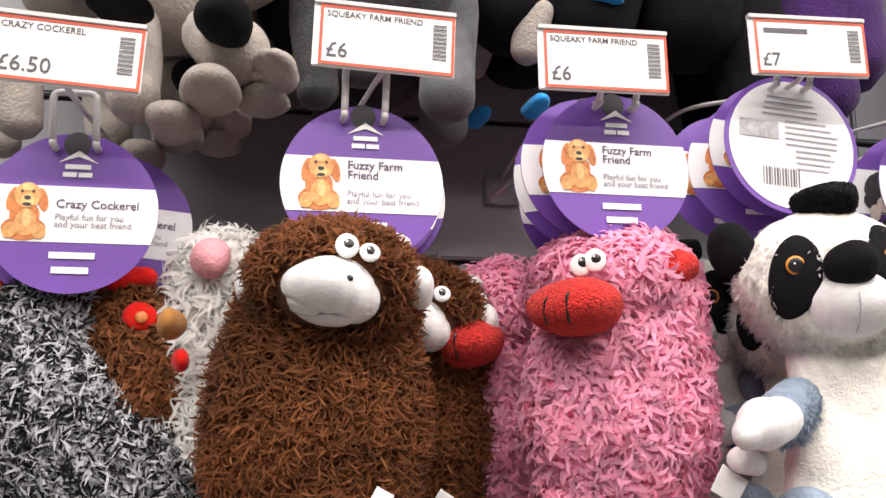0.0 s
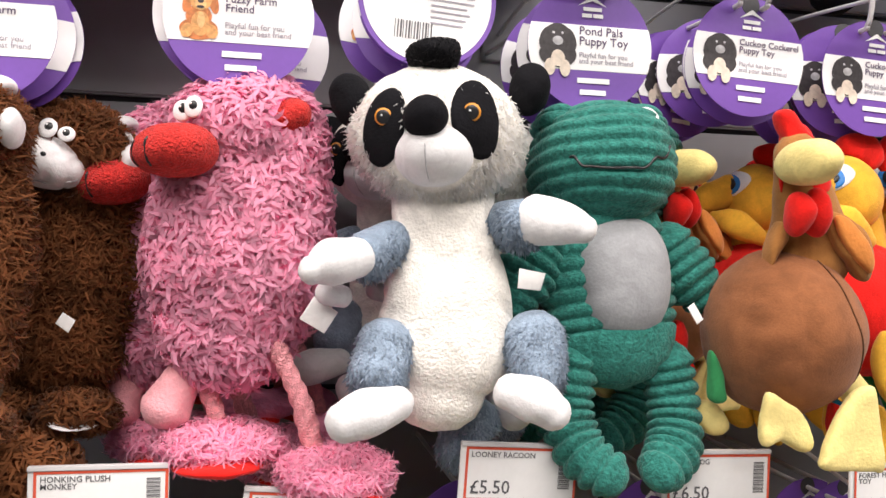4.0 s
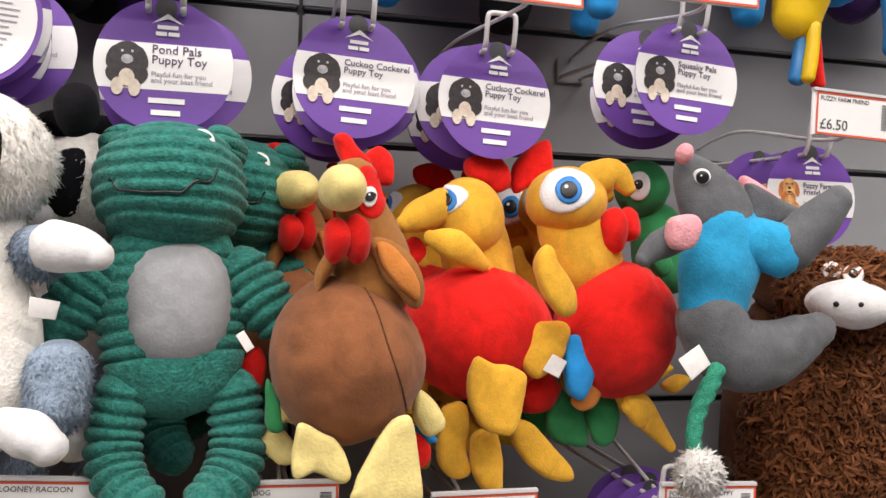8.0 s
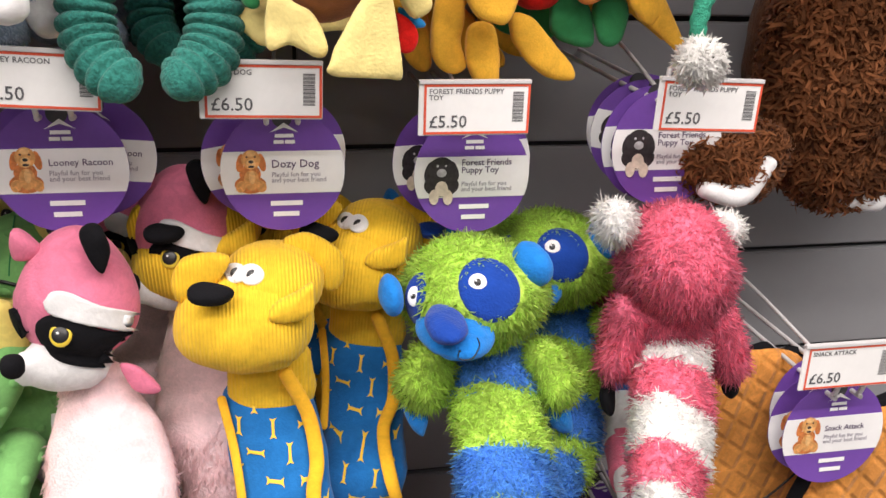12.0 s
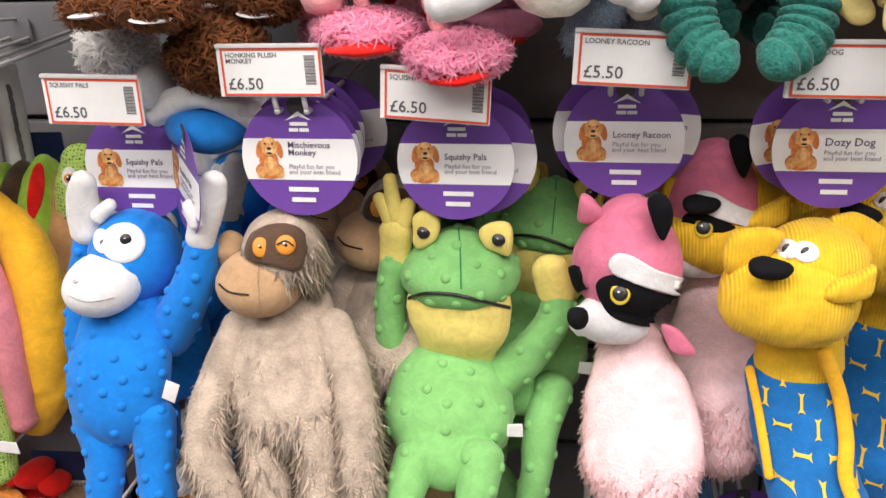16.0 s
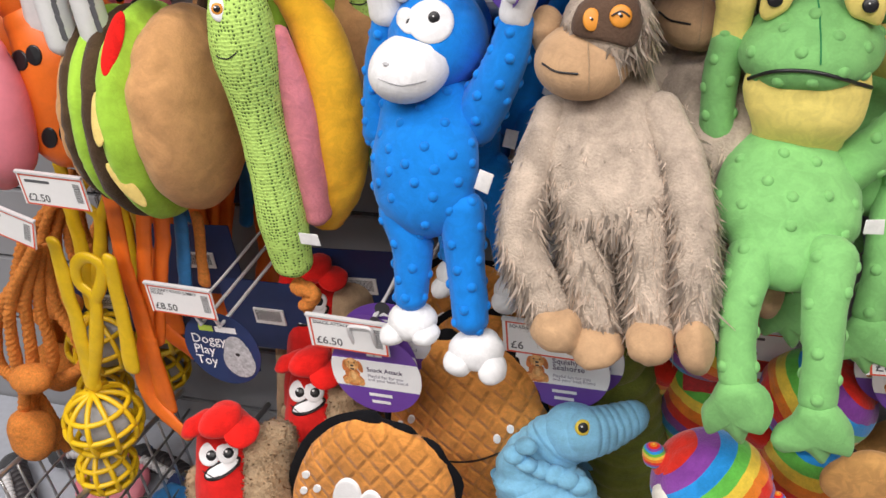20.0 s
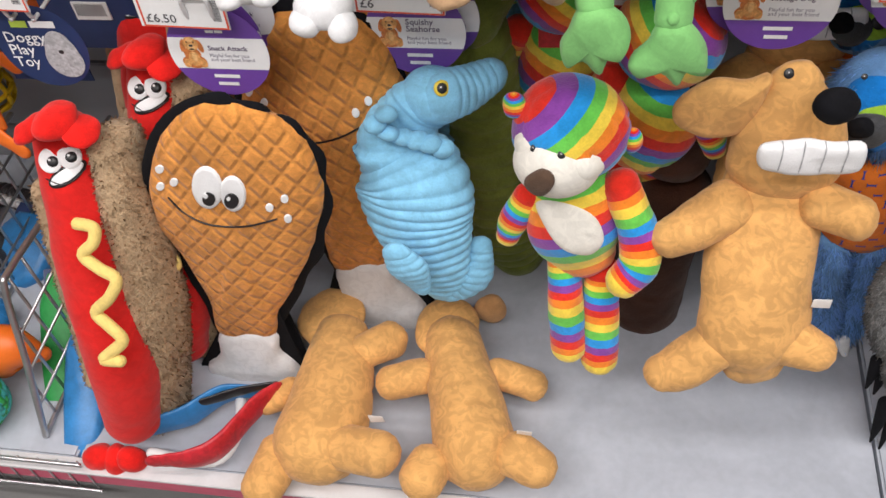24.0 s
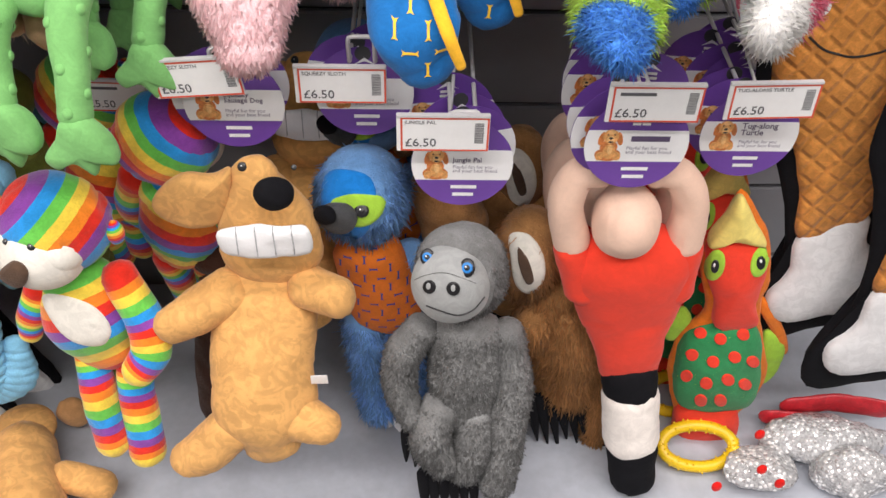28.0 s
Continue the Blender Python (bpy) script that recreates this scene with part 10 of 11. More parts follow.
p478 = tube(bagp, "print", [(0.008, -0.015, -0.052), (0.014, -0.015, -0.058)], [0.0039, 0.0039], "ink_grey", lump=0, flat=0.15)
p479 = tube(bagp, "print", [(0.007, -0.015, -0.065), (0.012, -0.015, -0.07)], [0.0040, 0.0040], "ink_grey", lump=0, flat=0.15)
p480 = tube(bagp, "print", [(0.005, -0.015, -0.077), (0.011, -0.015, -0.083)], [0.0040, 0.0040], "ink_grey", lump=0, flat=0.15)
p481 = tube(bagp, "print", [(0.004, -0.015, -0.09), (0.009, -0.015, -0.095)], [0.0040, 0.0040], "ink_grey", lump=0, flat=0.15)
p482 = tube(bagp, "print", [(0.002, -0.015, -0.102), (0.008, -0.015, -0.108)], [0.0040, 0.0040], "ink_grey", lump=0, flat=0.15)
p483 = tube(bagp, "print", [(0.001, -0.015, -0.115), (0.006, -0.015, -0.121)], [0.0041, 0.0041], "ink_grey", lump=0, flat=0.15)
p484 = tube(bagp, "print", [(-0.001, -0.015, -0.128), (0.005, -0.015, -0.134)], [0.0041, 0.0041], "ink_grey", lump=0, flat=0.15)

straps = thing("rubber_strap_toy", (-0.3, 0.8, 0.7), "orange stretchy rubber tug toy with long flat straps", "dog toy")
p485 = tube(straps, "strap", [(-0.045, 0, 0.024), (-0.061, 0, -0.079), (-0.068, 0, -0.178), (-0.074, 0, -0.287)], [0.0101, 0.0108, 0.0120, 0.0127], "rubber_orange", flat=0.4)
p486 = tube(straps, "strap", [(-0.018, 0.01, -0.001), (-0.051, 0.01, -0.101), (-0.073, 0.005, -0.182)], [0.0096, 0.0103, 0.0121], "rubber_orange", flat=0.4)
p487 = tube(straps, "strap", [(-0.001, 0.02, -0.006), (-0.039, 0.02, -0.106), (-0.067, 0.01, -0.185)], [0.0097, 0.0103, 0.0121], "rubber_orange", flat=0.4)
p488 = tube(straps, "strap", [(-0.068, 0, -0.178), (-0.098, 0, -0.263), (-0.054, -0.01, -0.322)], [0.0133, 0.0126, 0.0099], "rubber_orange", flat=0.4)
p489 = tube(straps, "strap", [(0.002, 0.04, -0.025), (-0.026, 0.04, -0.135)], [0.0087, 0.0093], "card_blue", flat=0.4)
p490 = tube(straps, "strap", [(0.016, 0.05, -0.03), (-0.002, 0.05, -0.123)], [0.0075, 0.0079], "rope_orange", flat=0.4)

yball = thing("lattice_ball_toy", (-0.383, 0.78, 0.655), "yellow rubber lattice ball on a looped strap over a grey ball", "dog toy")
p491 = tube(yball, "strap", [(-0.045, 0, 0.01), (-0.058, 0, -0.093), (-0.077, 0, -0.201)], [0.0093, 0.0099, 0.0126], "rubber_yellow", flat=0.5)
p492 = tube(yball, "strap", [(0.024, 0, -0.005), (0.01, 0, -0.092), (-0.003, 0, -0.162)], [0.0092, 0.0097, 0.0107], "rubber_yellow", flat=0.5)
p493 = tube(yball, "loop", [(-0.077, 0, -0.201), (-0.04, 0, -0.124), (-0.019, 0, -0.064), (-0.032, 0, -0.042), (-0.026, 0, -0.018), (-0.006, 0, -0.005), (0.008, 0, -0.014), (0, 0, -0.038), (-0.019, 0, -0.064)], [0.0098, 0.0087, 0.0077, 0.0076, 0.0075, 0.0074, 0.0074, 0.0075, 0.0077], "rubber_yellow", flat=0.6, rings=60)
p494 = ball(yball, "ball", (-0.083, 0, -0.262), (0.0375, 0.028, 0.0378), "ball_grey")
p495 = ball(yball, "ball", (-0.113, 0, -0.353), (0.0333, 0.024, 0.0269), "ball_grey")
lattice(yball, (-0.083, 0, -0.262), 0.0476, "rubber_yellow")
lattice(yball, (-0.113, 0, -0.353), 0.0375, "rubber_yellow")


ropes = thing("rope_tug_toy", (-0.505, 0.8, 0.614), "orange knotted rope tug toy with a rope ball", "dog toy")
p496 = tube(ropes, "rope", [(0.02, 0, 0.025), (-0.056, 0, -0.065), (-0.093, 0, -0.162), (-0.108, 0, -0.224), (-0.163, 0, -0.331)], [0.0065, 0.0077, 0.0081, 0.0084, 0.0089], "rope_orange", twist=0.03)
p497 = tube(ropes, "rope", [(0.014, 0.01, 0.018), (-0.045, 0.01, -0.072), (-0.076, 0.01, -0.168), (-0.113, 0.008, -0.232), (-0.154, 0.01, -0.339)], [0.0066, 0.0077, 0.0082, 0.0085, 0.0090], "rope_orange", twist=0.03)
p498 = tube(ropes, "rope", [(0.007, 0.02, 0.011), (-0.034, 0.02, -0.078), (-0.054, 0.02, -0.173), (-0.119, 0.016, -0.24), (-0.146, 0.02, -0.348)], [0.0067, 0.0078, 0.0082, 0.0085, 0.0090], "rope_orange", twist=0.03)
p499 = tube(ropes, "rope", [(0.001, 0.03, 0.004), (-0.018, 0.03, -0.083), (-0.012, 0.03, -0.175), (-0.125, 0.024, -0.249), (-0.137, 0.03, -0.356)], [0.0068, 0.0078, 0.0081, 0.0086, 0.0091], "rope_orange", twist=0.03)
p500 = tube(ropes, "rope", [(-0.005, 0.04, -0.003), (-0.124, 0.04, -0.103), (-0.18, 0.04, -0.209), (-0.13, 0.032, -0.257), (-0.128, 0.04, -0.364)], [0.0069, 0.0082, 0.0087, 0.0087, 0.0091], "rope_orange", twist=0.03)
p501 = ball(ropes, "knot", (-0.055, -0.02, -0.168), (0.0303, 0.022, 0.0194), "rope_orange")
p502 = ball(ropes, "rope_ball", (-0.112, -0.01, -0.283), (0.0358, 0.03, 0.0384), "rope_orange", lump=0.004)

packn = thing("toy_packet", (-0.233, 0.86, 0.528), "navy and white toy header cards hanging behind the straps", "packet")
box(packn, "card", (-0.06, 0.0, -0.05), (0.05, 0.002, 0.05), "tag_navy", 0.0005)
box(packn, "barcode_field", (-0.02, -0.0022, -0.01), (0.02, -0.0004, 0.012), "label_white", 0.0)
flat_bars(packn, "barcode", [(-0.017 + 0.0016 * k, -0.005, -0.017 + 0.0016 * k + 0.0008, 0.010) for k in range(21)], "ink_grey", -0.0026)
wire_divider(-0.352, 0.568, 0.205, 0.09, 0.30)
wire_divider(-0.500, 0.568, 0.205, 0.09, 0.30)
wire_divider(-0.640, 0.568, 0.205, 0.09, 0.30)
wire_front(-1.20, -0.285, 0.528, 0.045, 0.118)
knot_ball((-0.440, 0.585, 0.139), 0.039)
chew = lying_toy("chew_toy", (-0.405, 0.645, 0.101), "curved orange rubber chew toy")
tube(chew, "body", [(-0.038, 0.005, 0.022), (-0.028, 0.0, 0.060), (0.006, 0.0, 0.078), (0.040, 0.004, 0.062)], [0.020, 0.036, 0.034, 0.012], "rubber_orange", flat=0.8, lump=0.0006)
round_ball = lying_toy("toy_ball", (-0.488, 0.715, 0.130), "blue rubber ball")
ball(round_ball, "body", (0, 0, 0), (0.030, 0.030, 0.030), "card_blue", lump=0.0006)
for k in range(5):
    tube(round_ball, "groove", [(0.0302 * math.sin(radians(t)) * math.cos(radians(36 * k)), 0.0302 * math.sin(radians(t)) * math.sin(radians(36 * k)), 0.0302 * math.cos(radians(t))) for t in range(0, 361, 30)], [0.0012, 0.0012], "card_blue", segs=6, rings=40, lump=0, caps=False)
for nm, at, w, d, turn, mat, told in (
        ("flat_packet", (-0.375, 0.700, 0.101), 0.05, 0.17, 16, "ball_green", "glossy green toy packet"),
        ("flat_packet", (-0.318, 0.640, 0.101), 0.045, 0.15, 10, "card_blue", "glossy blue toy packet"),
        ("flat_packet", (-0.500, 0.850, 0.101), 0.08, 0.09, -12, "card_blue", "blue carded toy packet"),
        ("flat_packet", (-0.640, 0.900, 0.101), 0.10, 0.08, 8, "rubber_pink", "bright pink carded toy packet")):
    pouch_toy = thing(nm, at, told + " lying on the base shelf", "packet", "loose packets", turn=(24, 0, turn))
    pad(pouch_toy, "pouch", (0, 0, 0.02), [(-w / 2, -d / 2), (w / 2, -d / 2), (w / 2, d / 2), (-w / 2, d / 2)], 0.024, mat, face=(0, 0, 1), puff=0.7, smooth_n=10)
    box(pouch_toy, "header_card", (-w / 2, d / 2 - 0.002, 0.018), (w / 2, d / 2 + 0.022, 0.020), "tag_navy", 0.0005)
for at, turn in (((-0.600, 0.815, 0.101), 30), ((-0.545, 0.655, 0.101), -25), ((-0.560, 0.760, 0.101), 65), ((-0.735, 0.690, 0.101), 20), ((-0.780, 0.840, 0.101), -40), ((-0.700, 0.930, 0.101), 10), ((-0.560, 0.930, 0.101), -15), ((-0.690, 0.600, 0.101), 50)):
    rib_toy = thing("chew_toy", at, "black and grey ribbed rubber chew toy lying on the base shelf", "dog toy", "loose toys", turn=(0, 0, turn))
    tube(rib_toy, "body", [(-0.055, 0, 0.022), (0, 0.006, 0.026), (0.055, 0, 0.022)], [0.019, 0.016, 0.019], "tag_black", ridge=0.002, period=0.012, lump=0.0005)
    ball(rib_toy, "end", (-0.060, 0, 0.024), (0.022, 0.022, 0.022), "charcoal_plush")
    ball(rib_toy, "end", (0.060, 0, 0.024), (0.022, 0.022, 0.022), "charcoal_plush")
    tube(rib_toy, "tooth_strip", [(-0.035, -0.012, 0.040), (0.035, -0.012, 0.040)], [0.006, 0.006], "wire_white", ridge=0.002, period=0.01, lump=0)

# ---- the row above: lower ends of other toys ----

ivory = thing("plush_dog", (0.012, 0.84, 1.473), "cream plush dog with black paws hanging from the row above", "soft toy")
p503 = tube(ivory, "leg", [(-0.034, 0, -0.011), (-0.03, 0, -0.048), (-0.024, -0.02, -0.075)], [0.0186, 0.0177, 0.0156], "ivory_plush")
p504 = tube(ivory, "leg", [(0.019, -0.01, -0.026), (0.034, -0.03, -0.044)], [0.0196, 0.0206], "ivory_plush")
p505 = ball(ivory, "paw", (0.021, -0.03, -0.072), (0.0197, 0.035, 0.0111), "ivory_plush")
p506 = ball(ivory, "paw", (0.057, -0.02, -0.053), (0.0169, 0.035, 0.0111), "ivory_plush")
p507 = ball(ivory, "paw", (-0.002, -0.01, -0.086), (0.016, 0.03, 0.0102), "ivory_plush")
p508 = ball(ivory, "paw", (0.052, 0, -0.065), (0.0166, 0.03, 0.0079), "ivory_plush")
p509 = ball(ivory, "paw_pad", (0.027, -0.06, -0.038), (0.0163, 0.03, 0.013), "black_plush")
p510 = ball(ivory, "paw_pad", (-0.032, -0.04, -0.025), (0.0199, 0.03, 0.0038), "black_plush")
p511 = tube(ivory, "leg", [(-0.105, 0.03, -0.053), (-0.1, 0.03, -0.076)], [0.0181, 0.0144], "ivory_plush")
p512 = tube(ivory, "body", [(-0.016, 0.02, 0.065), (-0.009, 0.02, 0.009)], [0.0456, 0.0412], "ivory_plush")

grey2 = thing("plush_elephant", (0.147, 0.87, 1.499), "dark grey plush toy legs hanging from the row above", "soft toy")
p513 = tube(grey2, "leg", [(-0.052, 0, 0.021), (-0.051, 0, -0.029), (-0.048, 0, -0.07)], [0.0198, 0.0164, 0.0154], "charcoal_plush")
p514 = tube(grey2, "leg", [(0.041, 0, 0.021), (0.043, 0, -0.03), (0.037, -0.02, -0.076)], [0.0223, 0.0200, 0.0199], "rat_grey")
p515 = tube(grey2, "body", [(-0.004, 0, 0.069), (0, 0, 0), (-0.007, 0, -0.026)], [0.0569, 0.0479, 0.0316], "charcoal_plush")
p516 = tube(grey2, "body", [(-0.06, 0.03, 0.08), (-0.056, 0.03, 0)], [0.0503, 0.0349], "black_plush")
p517 = tube(grey2, "body", [(0.096, 0.03, 0.097), (0.099, 0.03, 0.014)], [0.0570, 0.0387], "black_plush")
p518 = tube(grey2, "leg", [(-0.019, 0, -0.035), (-0.019, 0, -0.052)], [0.0177, 0.0176], "charcoal_plush")

bat = thing("plush_toy", (0.357, 0.9, 1.532), "black and purple plush toy bottoms hanging from the row above", "soft toy")
p519 = tube(bat, "leg", [(-0.101, -0.02, -0.028), (-0.108, -0.02, -0.059)], [0.0146, 0.0116], "ivory_plush")
p520 = tube(bat, "body", [(-0.045, 0, 0.053), (-0.057, 0, -0.024)], [0.0535, 0.0414], "black_plush")
p521 = tube(bat, "body", [(0.042, 0, 0.062), (0.032, 0, -0.021)], [0.0502, 0.0402], "black_plush")
p522 = ball(bat, "tuft", (-0.051, -0.03, -0.024), (0.0167, 0.02, 0.0043), "sky_plush")
p523 = tube(bat, "body", [(0.156, 0, 0.043), (0.14, 0, -0.027), (0.147, 0, -0.07)], [0.0421, 0.0321, 0.0273], "plum_plush")
p524 = ball(bat, "tail", (-0.096, 0, -0.095), (0.0085, 0.02, 0.0071), "sky_plush")

mon = thing("plush_toy", (0.605, 0.9, 1.521), "dark purple and blue plush toy bottoms on the row above", "soft toy")
p525 = tube(mon, "body", [(-0.175, 0, 0.032), (-0.165, 0, -0.046), (-0.168, 0, -0.085)], [0.0338, 0.0288, 0.0239], "black_plush")
p526 = tube(mon, "body", [(-0.09, 0, 0.041), (-0.082, 0, -0.028)], [0.0393, 0.0342], "plum_plush")
p527 = tube(mon, "leg", [(0.077, -0.02, 0.02), (0.085, -0.02, -0.054)], [0.0272, 0.0157], "sky_plush")
p528 = tube(mon, "body", [(0.178, -0.02, 0.051), (0.193, -0.02, -0.009)], [0.0304, 0.0252], "sky_plush")
p529 = tube(mon, "body", [(0.114, 0, 0.058), (0.121, 0, 0.011)], [0.0359, 0.0306], "plum_plush")
p530 = tube(mon, "leg", [(0.273, -0.02, 0.051), (0.278, -0.02, -0.017), (0.276, -0.02, -0.064)], [0.0206, 0.0184, 0.0133], "sky_plush")
p531 = tube(mon, "body", [(0.326, 0, 0.08), (0.332, 0, 0.015)], [0.0427, 0.0319], "sky_plush")
p532 = tube(mon, "body", [(0.269, 0.03, 0.087), (0.26, 0.03, 0.002)], [0.0492, 0.0325], "plum_plush")
p533 = ball(mon, "star", (0.127, -0.05, -0.015), (0.0105, 0.01, 0.0095), "red_plush")

fish = thing("plush_fish", (1.047, 0.82, 1.526), "yellow plush fish with blue striped fins on the row above", "soft toy")
p534 = tube(fish, "body", [(0.011, 0, 0.041), (0, 0, -0.02), (-0.01, 0, -0.076)], [0.0297, 0.0325, 0.0234], "rubber_yellow", flat=0.7)
p535 = tube(fish, "fin", [(-0.012, -0.035, -0.037), (0.006, -0.035, -0.05)], [0.0066, 0.0066], "card_blue")
p536 = tube(fish, "fin", [(-0.026, 0, -0.048), (-0.052, 0, -0.055)], [0.0088, 0.0097], "bead_black")
p537 = tube(fish, "tail", [(-0.004, 0, -0.096), (-0.009, 0, -0.131)], [0.0068, 0.0078], "card_blue")
p538 = tube(fish, "tail", [(0.004, 0, -0.09), (0.012, 0, -0.134)], [0.0068, 0.0068], "red_plush")
p539 = tube(fish, "tail", [(0, -0.01, -0.088), (-0.005, -0.01, -0.132)], [0.0058, 0.0058], "rubber_yellow")

# unseen upper bodies, and copies behind, added to block ceiling light from the wall
for top, xs, cloth in ((ivory, (-0.06, 0.03), "ivory_plush"), (grey2, (-0.06, 0.0, 0.095), "charcoal_plush"), (bat, (-0.05, 0.04, 0.155), "black_plush"), (mon, (-0.09, 0.11, 0.19, 0.27), "plum_plush")):
    for x in xs:
        tube(top, "body", [(x, 0.02, 0.05), (x, 0.03, 0.15), (x, 0.03, 0.25)], [0.045, 0.05, 0.035], cloth)
copy_thing(ivory, pose(-0.018, 0.95, 1.48, 0, 3, 8))
copy_thing(grey2, pose(0.16, 0.96, 1.505, 0, -3, -8))
copy_thing(bat, pose(0.33, 0.98, 1.54, 0, 2, 8))
copy_thing(mon, pose(0.62, 0.98, 1.53, 0, 2, -4))
copy_thing(mon, pose(0.98, 0.95, 1.54, 0, 2, 4))

# ---- tags, tickets and hooks along the rows ----
hung((-0.039, 0.8, 1.323), 'Crazy Cockerel', 'dog', 0, 0, 3, ((-0.039, 0.755, 1.4), 'CRAZY COCKEREL', '£6.50', 3), True, -4)
hung((0.121, 0.775, 1.341), 'Fuzzy Farm\nFriend', 'dog', 0, 0, 2, ((0.13, 0.75, 1.418), 'SQUEAKY FARM FRIEND', '£6', 2), True, -4)
hung((0.274, 0.775, 1.358), 'Fuzzy Farm\nFriend', 'dog', 0, 0, 4, ((0.259, 0.75, 1.415), 'SQUEAKY FARM FRIEND', '£6', -1), True, -4)
hung((0.395, 0.78, 1.38), 'bar', 'back', 4, 0, 4, ((0.396, 0.755, 1.436), 'bar', '£7', -2), True, -4)
hung((0.517, 0.8, 1.361), 'Pond Pals\nPuppy Toy', 'puppy', 0, 0, 4, ((0.506, 0.76, 1.431), 'POND PALS PUPPY TOY', '£5.50', 0), True, -4)
hung((0.653, 0.82, 1.367), 'Cuckoo Cockerel\nPuppy Toy', 'puppy', 3, 0, 6, ((0.625, 0.75, 1.446), 'CUCKOO COCKEREL\nPUPPY TOY', '£6', 1), True, -4)
hung((0.766, 0.825, 1.358), 'Cuckoo Cockerel\nPuppy Toy', 'puppy', 3, 0, 5, ((0.765, 0.745, 1.433), 'CUCKOO COCKEREL\nPUPPY TOY', '£6', 1), True, -4)
hung((0.923, 0.805, 1.384), 'Squeaky Pals\nPuppy Toy', 'puppy', 4, 0, 4, ((0.905, 0.74, 1.445), 'SQUEAKY PALS PUPPY\nTOY', '£6.50', 0), True, -4)
hung((1.078, 0.85, 1.296), 'Fuzzy Farm\nFriend', 'dog', 0, 0, 3, ((1.064, 0.78, 1.359), 'FUZZY FARM FRIEND', '£6.50', 2), True, -4)
hung((-0.097, 0.775, 1.011), 'Wacky Worm', 'dog', 0, 0, 1, None, True, -4)
hung((-0.192, 0.775, 0.998), 'navy', 'navy', 0, 0, 0, ((-0.231, 0.75, 1.081), 'SQUEAKY FOOD JUMBO\nPLUSH', '£8.50', -14), True, -4)
hung((-0.417, 0.8, 1.03), 'bar', 'dog', 0, 0, 3, None, True, -4)
hung((-0.423, 0.85, 1.003), 'bar', 'dog', 0, 0, 2, None, False, -4)
hung((-0.152, 0.82, 1.009), 'Jumbo Donut', 'dog', 0, 0, 0, ((-0.099, 0.76, 1.082), 'bar', '£6', 4), False, -4)
hung((0.053, 0.81, 0.971), 'Squishy Pals', 'dog', 0, 0, 0, ((0.057, 0.755, 1.041), 'SQUISHY PALS', '£6.50', 1), True, -4)
hung((0.107, 0.785, 0.97), 'Squishy Pals', 'dog', 10, -52, 0, None, False, -4)
hung((0.21, 0.775, 0.992), 'Mischievous\nMonkey', 'dog', 0, 0, 4, ((0.199, 0.76, 1.062), 'HONKING PLUSH\nMONKEY', '£6.50', 0), True, -4)
hung((0.328, 0.8, 0.982), 'Squishy Pals', 'dog', 0, 0, 2, ((0.322, 0.755, 1.045), 'SQUISHY PALS', '£6.50', 4), True, -4)
hung((0.457, 0.825, 0.994), 'Looney Racoon', 'dog', 0, 0, 2, ((0.459, 0.76, 1.069), 'LOONEY RACOON', '£5.50', 3), True, -4)
hung((0.614, 0.825, 0.989), 'Dozy Dog', 'dog', 0, 0, 2, ((0.599, 0.756, 1.062), 'DOZY DOG', '£6.50', 1), True, -4)
hung((0.76, 0.82, 0.983), 'Forest Friends\nPuppy Toy', 'puppy', 0, 0, 2, ((0.745, 0.76, 1.048), 'FOREST FRIENDS PUPPY\nTOY', '£5.50', 0), True, -4)
hung((0.913, 0.8, 1.007), 'Forest Friends\nPuppy Toy', 'puppy', 0, 0, 3, ((0.912, 0.74, 1.052), 'FOREST FRIENDS PUPPY\nTOY', '£5.50', 2), True, -4)
hung((1.055, 0.725, 0.78), 'Snack Attack', 'dog', 0, 0, 2, ((1.037, 0.7, 0.856), 'SNACK ATTACK', '£6.50', 0), True, -4)
hung((-0.235, 0.765, 0.556), 'navy', 'navy', 0, 0, 0, ((-0.256, 0.75, 0.628), 'SQUEAKY FOOD JUMBO\nPLUSH', '£8.50', 2), True, -4)
hung((-0.032, 0.725, 0.588), 'Snack Attack', 'dog', 0, 0, 2, ((-0.048, 0.715, 0.64), 'SNACK ATTACK', '£6.50', 2), True, -4)
hung((0.134, 0.785, 0.568), 'Squishy\nSeahorse', 'dog', 0, 0, 1, ((0.132, 0.745, 0.636), 'SQUISHY', '£6', 2), True, -4)
hung((0.447, 0.785, 0.606), 'Squeaky\nSausage Dog', 'dog', 0, 0, 2, ((0.427, 0.745, 0.659), 'SQUEEZY SLOTH', '£6.50', -8, -6), True, -4)
hung((0.566, 0.8, 0.61), 'Squeezy\nSloth', 'dog', 0, 0, 2, ((0.549, 0.755, 0.647), 'SQUEEZY SLOTH', '£6.50', 0), True, -4)
hung((0.657, 0.737, 0.576), 'Jungle Pal', 'dog', 0, 0, 3, ((0.638, 0.717, 0.624), 'JUNGLE PAL', '£6.50', 0), True, -4)
hung((0.810, 0.728, 0.606), 'bar', 'dog', 0, 0, 6, ((0.814, 0.712, 0.660), 'bar', '£6.50', 0), True, -4)
hung((0.929, 0.775, 0.583), 'Tug-along\nTurtle', 'dog', 0, 0, 6, ((0.925, 0.74, 0.645), 'TUG-ALONG TURTLE', '£6.50', -2), True, -4)
ticket((0.315, 0.86, 0.562), 'bar', '£5.50', 1)
pk = thing("toy_packet", (0.288, 0.88, 0.516), "red printed dog toy packet hanging behind the frog feet", "packet")
box(pk, "card", (-0.05, 0.0, -0.04), (0.05, 0.003, 0.03), "card_red", 0.0006)
flat_bars(pk, "print_bars", [(-0.04, -0.012, 0.03, -0.002)], "tag_white", -0.0004)
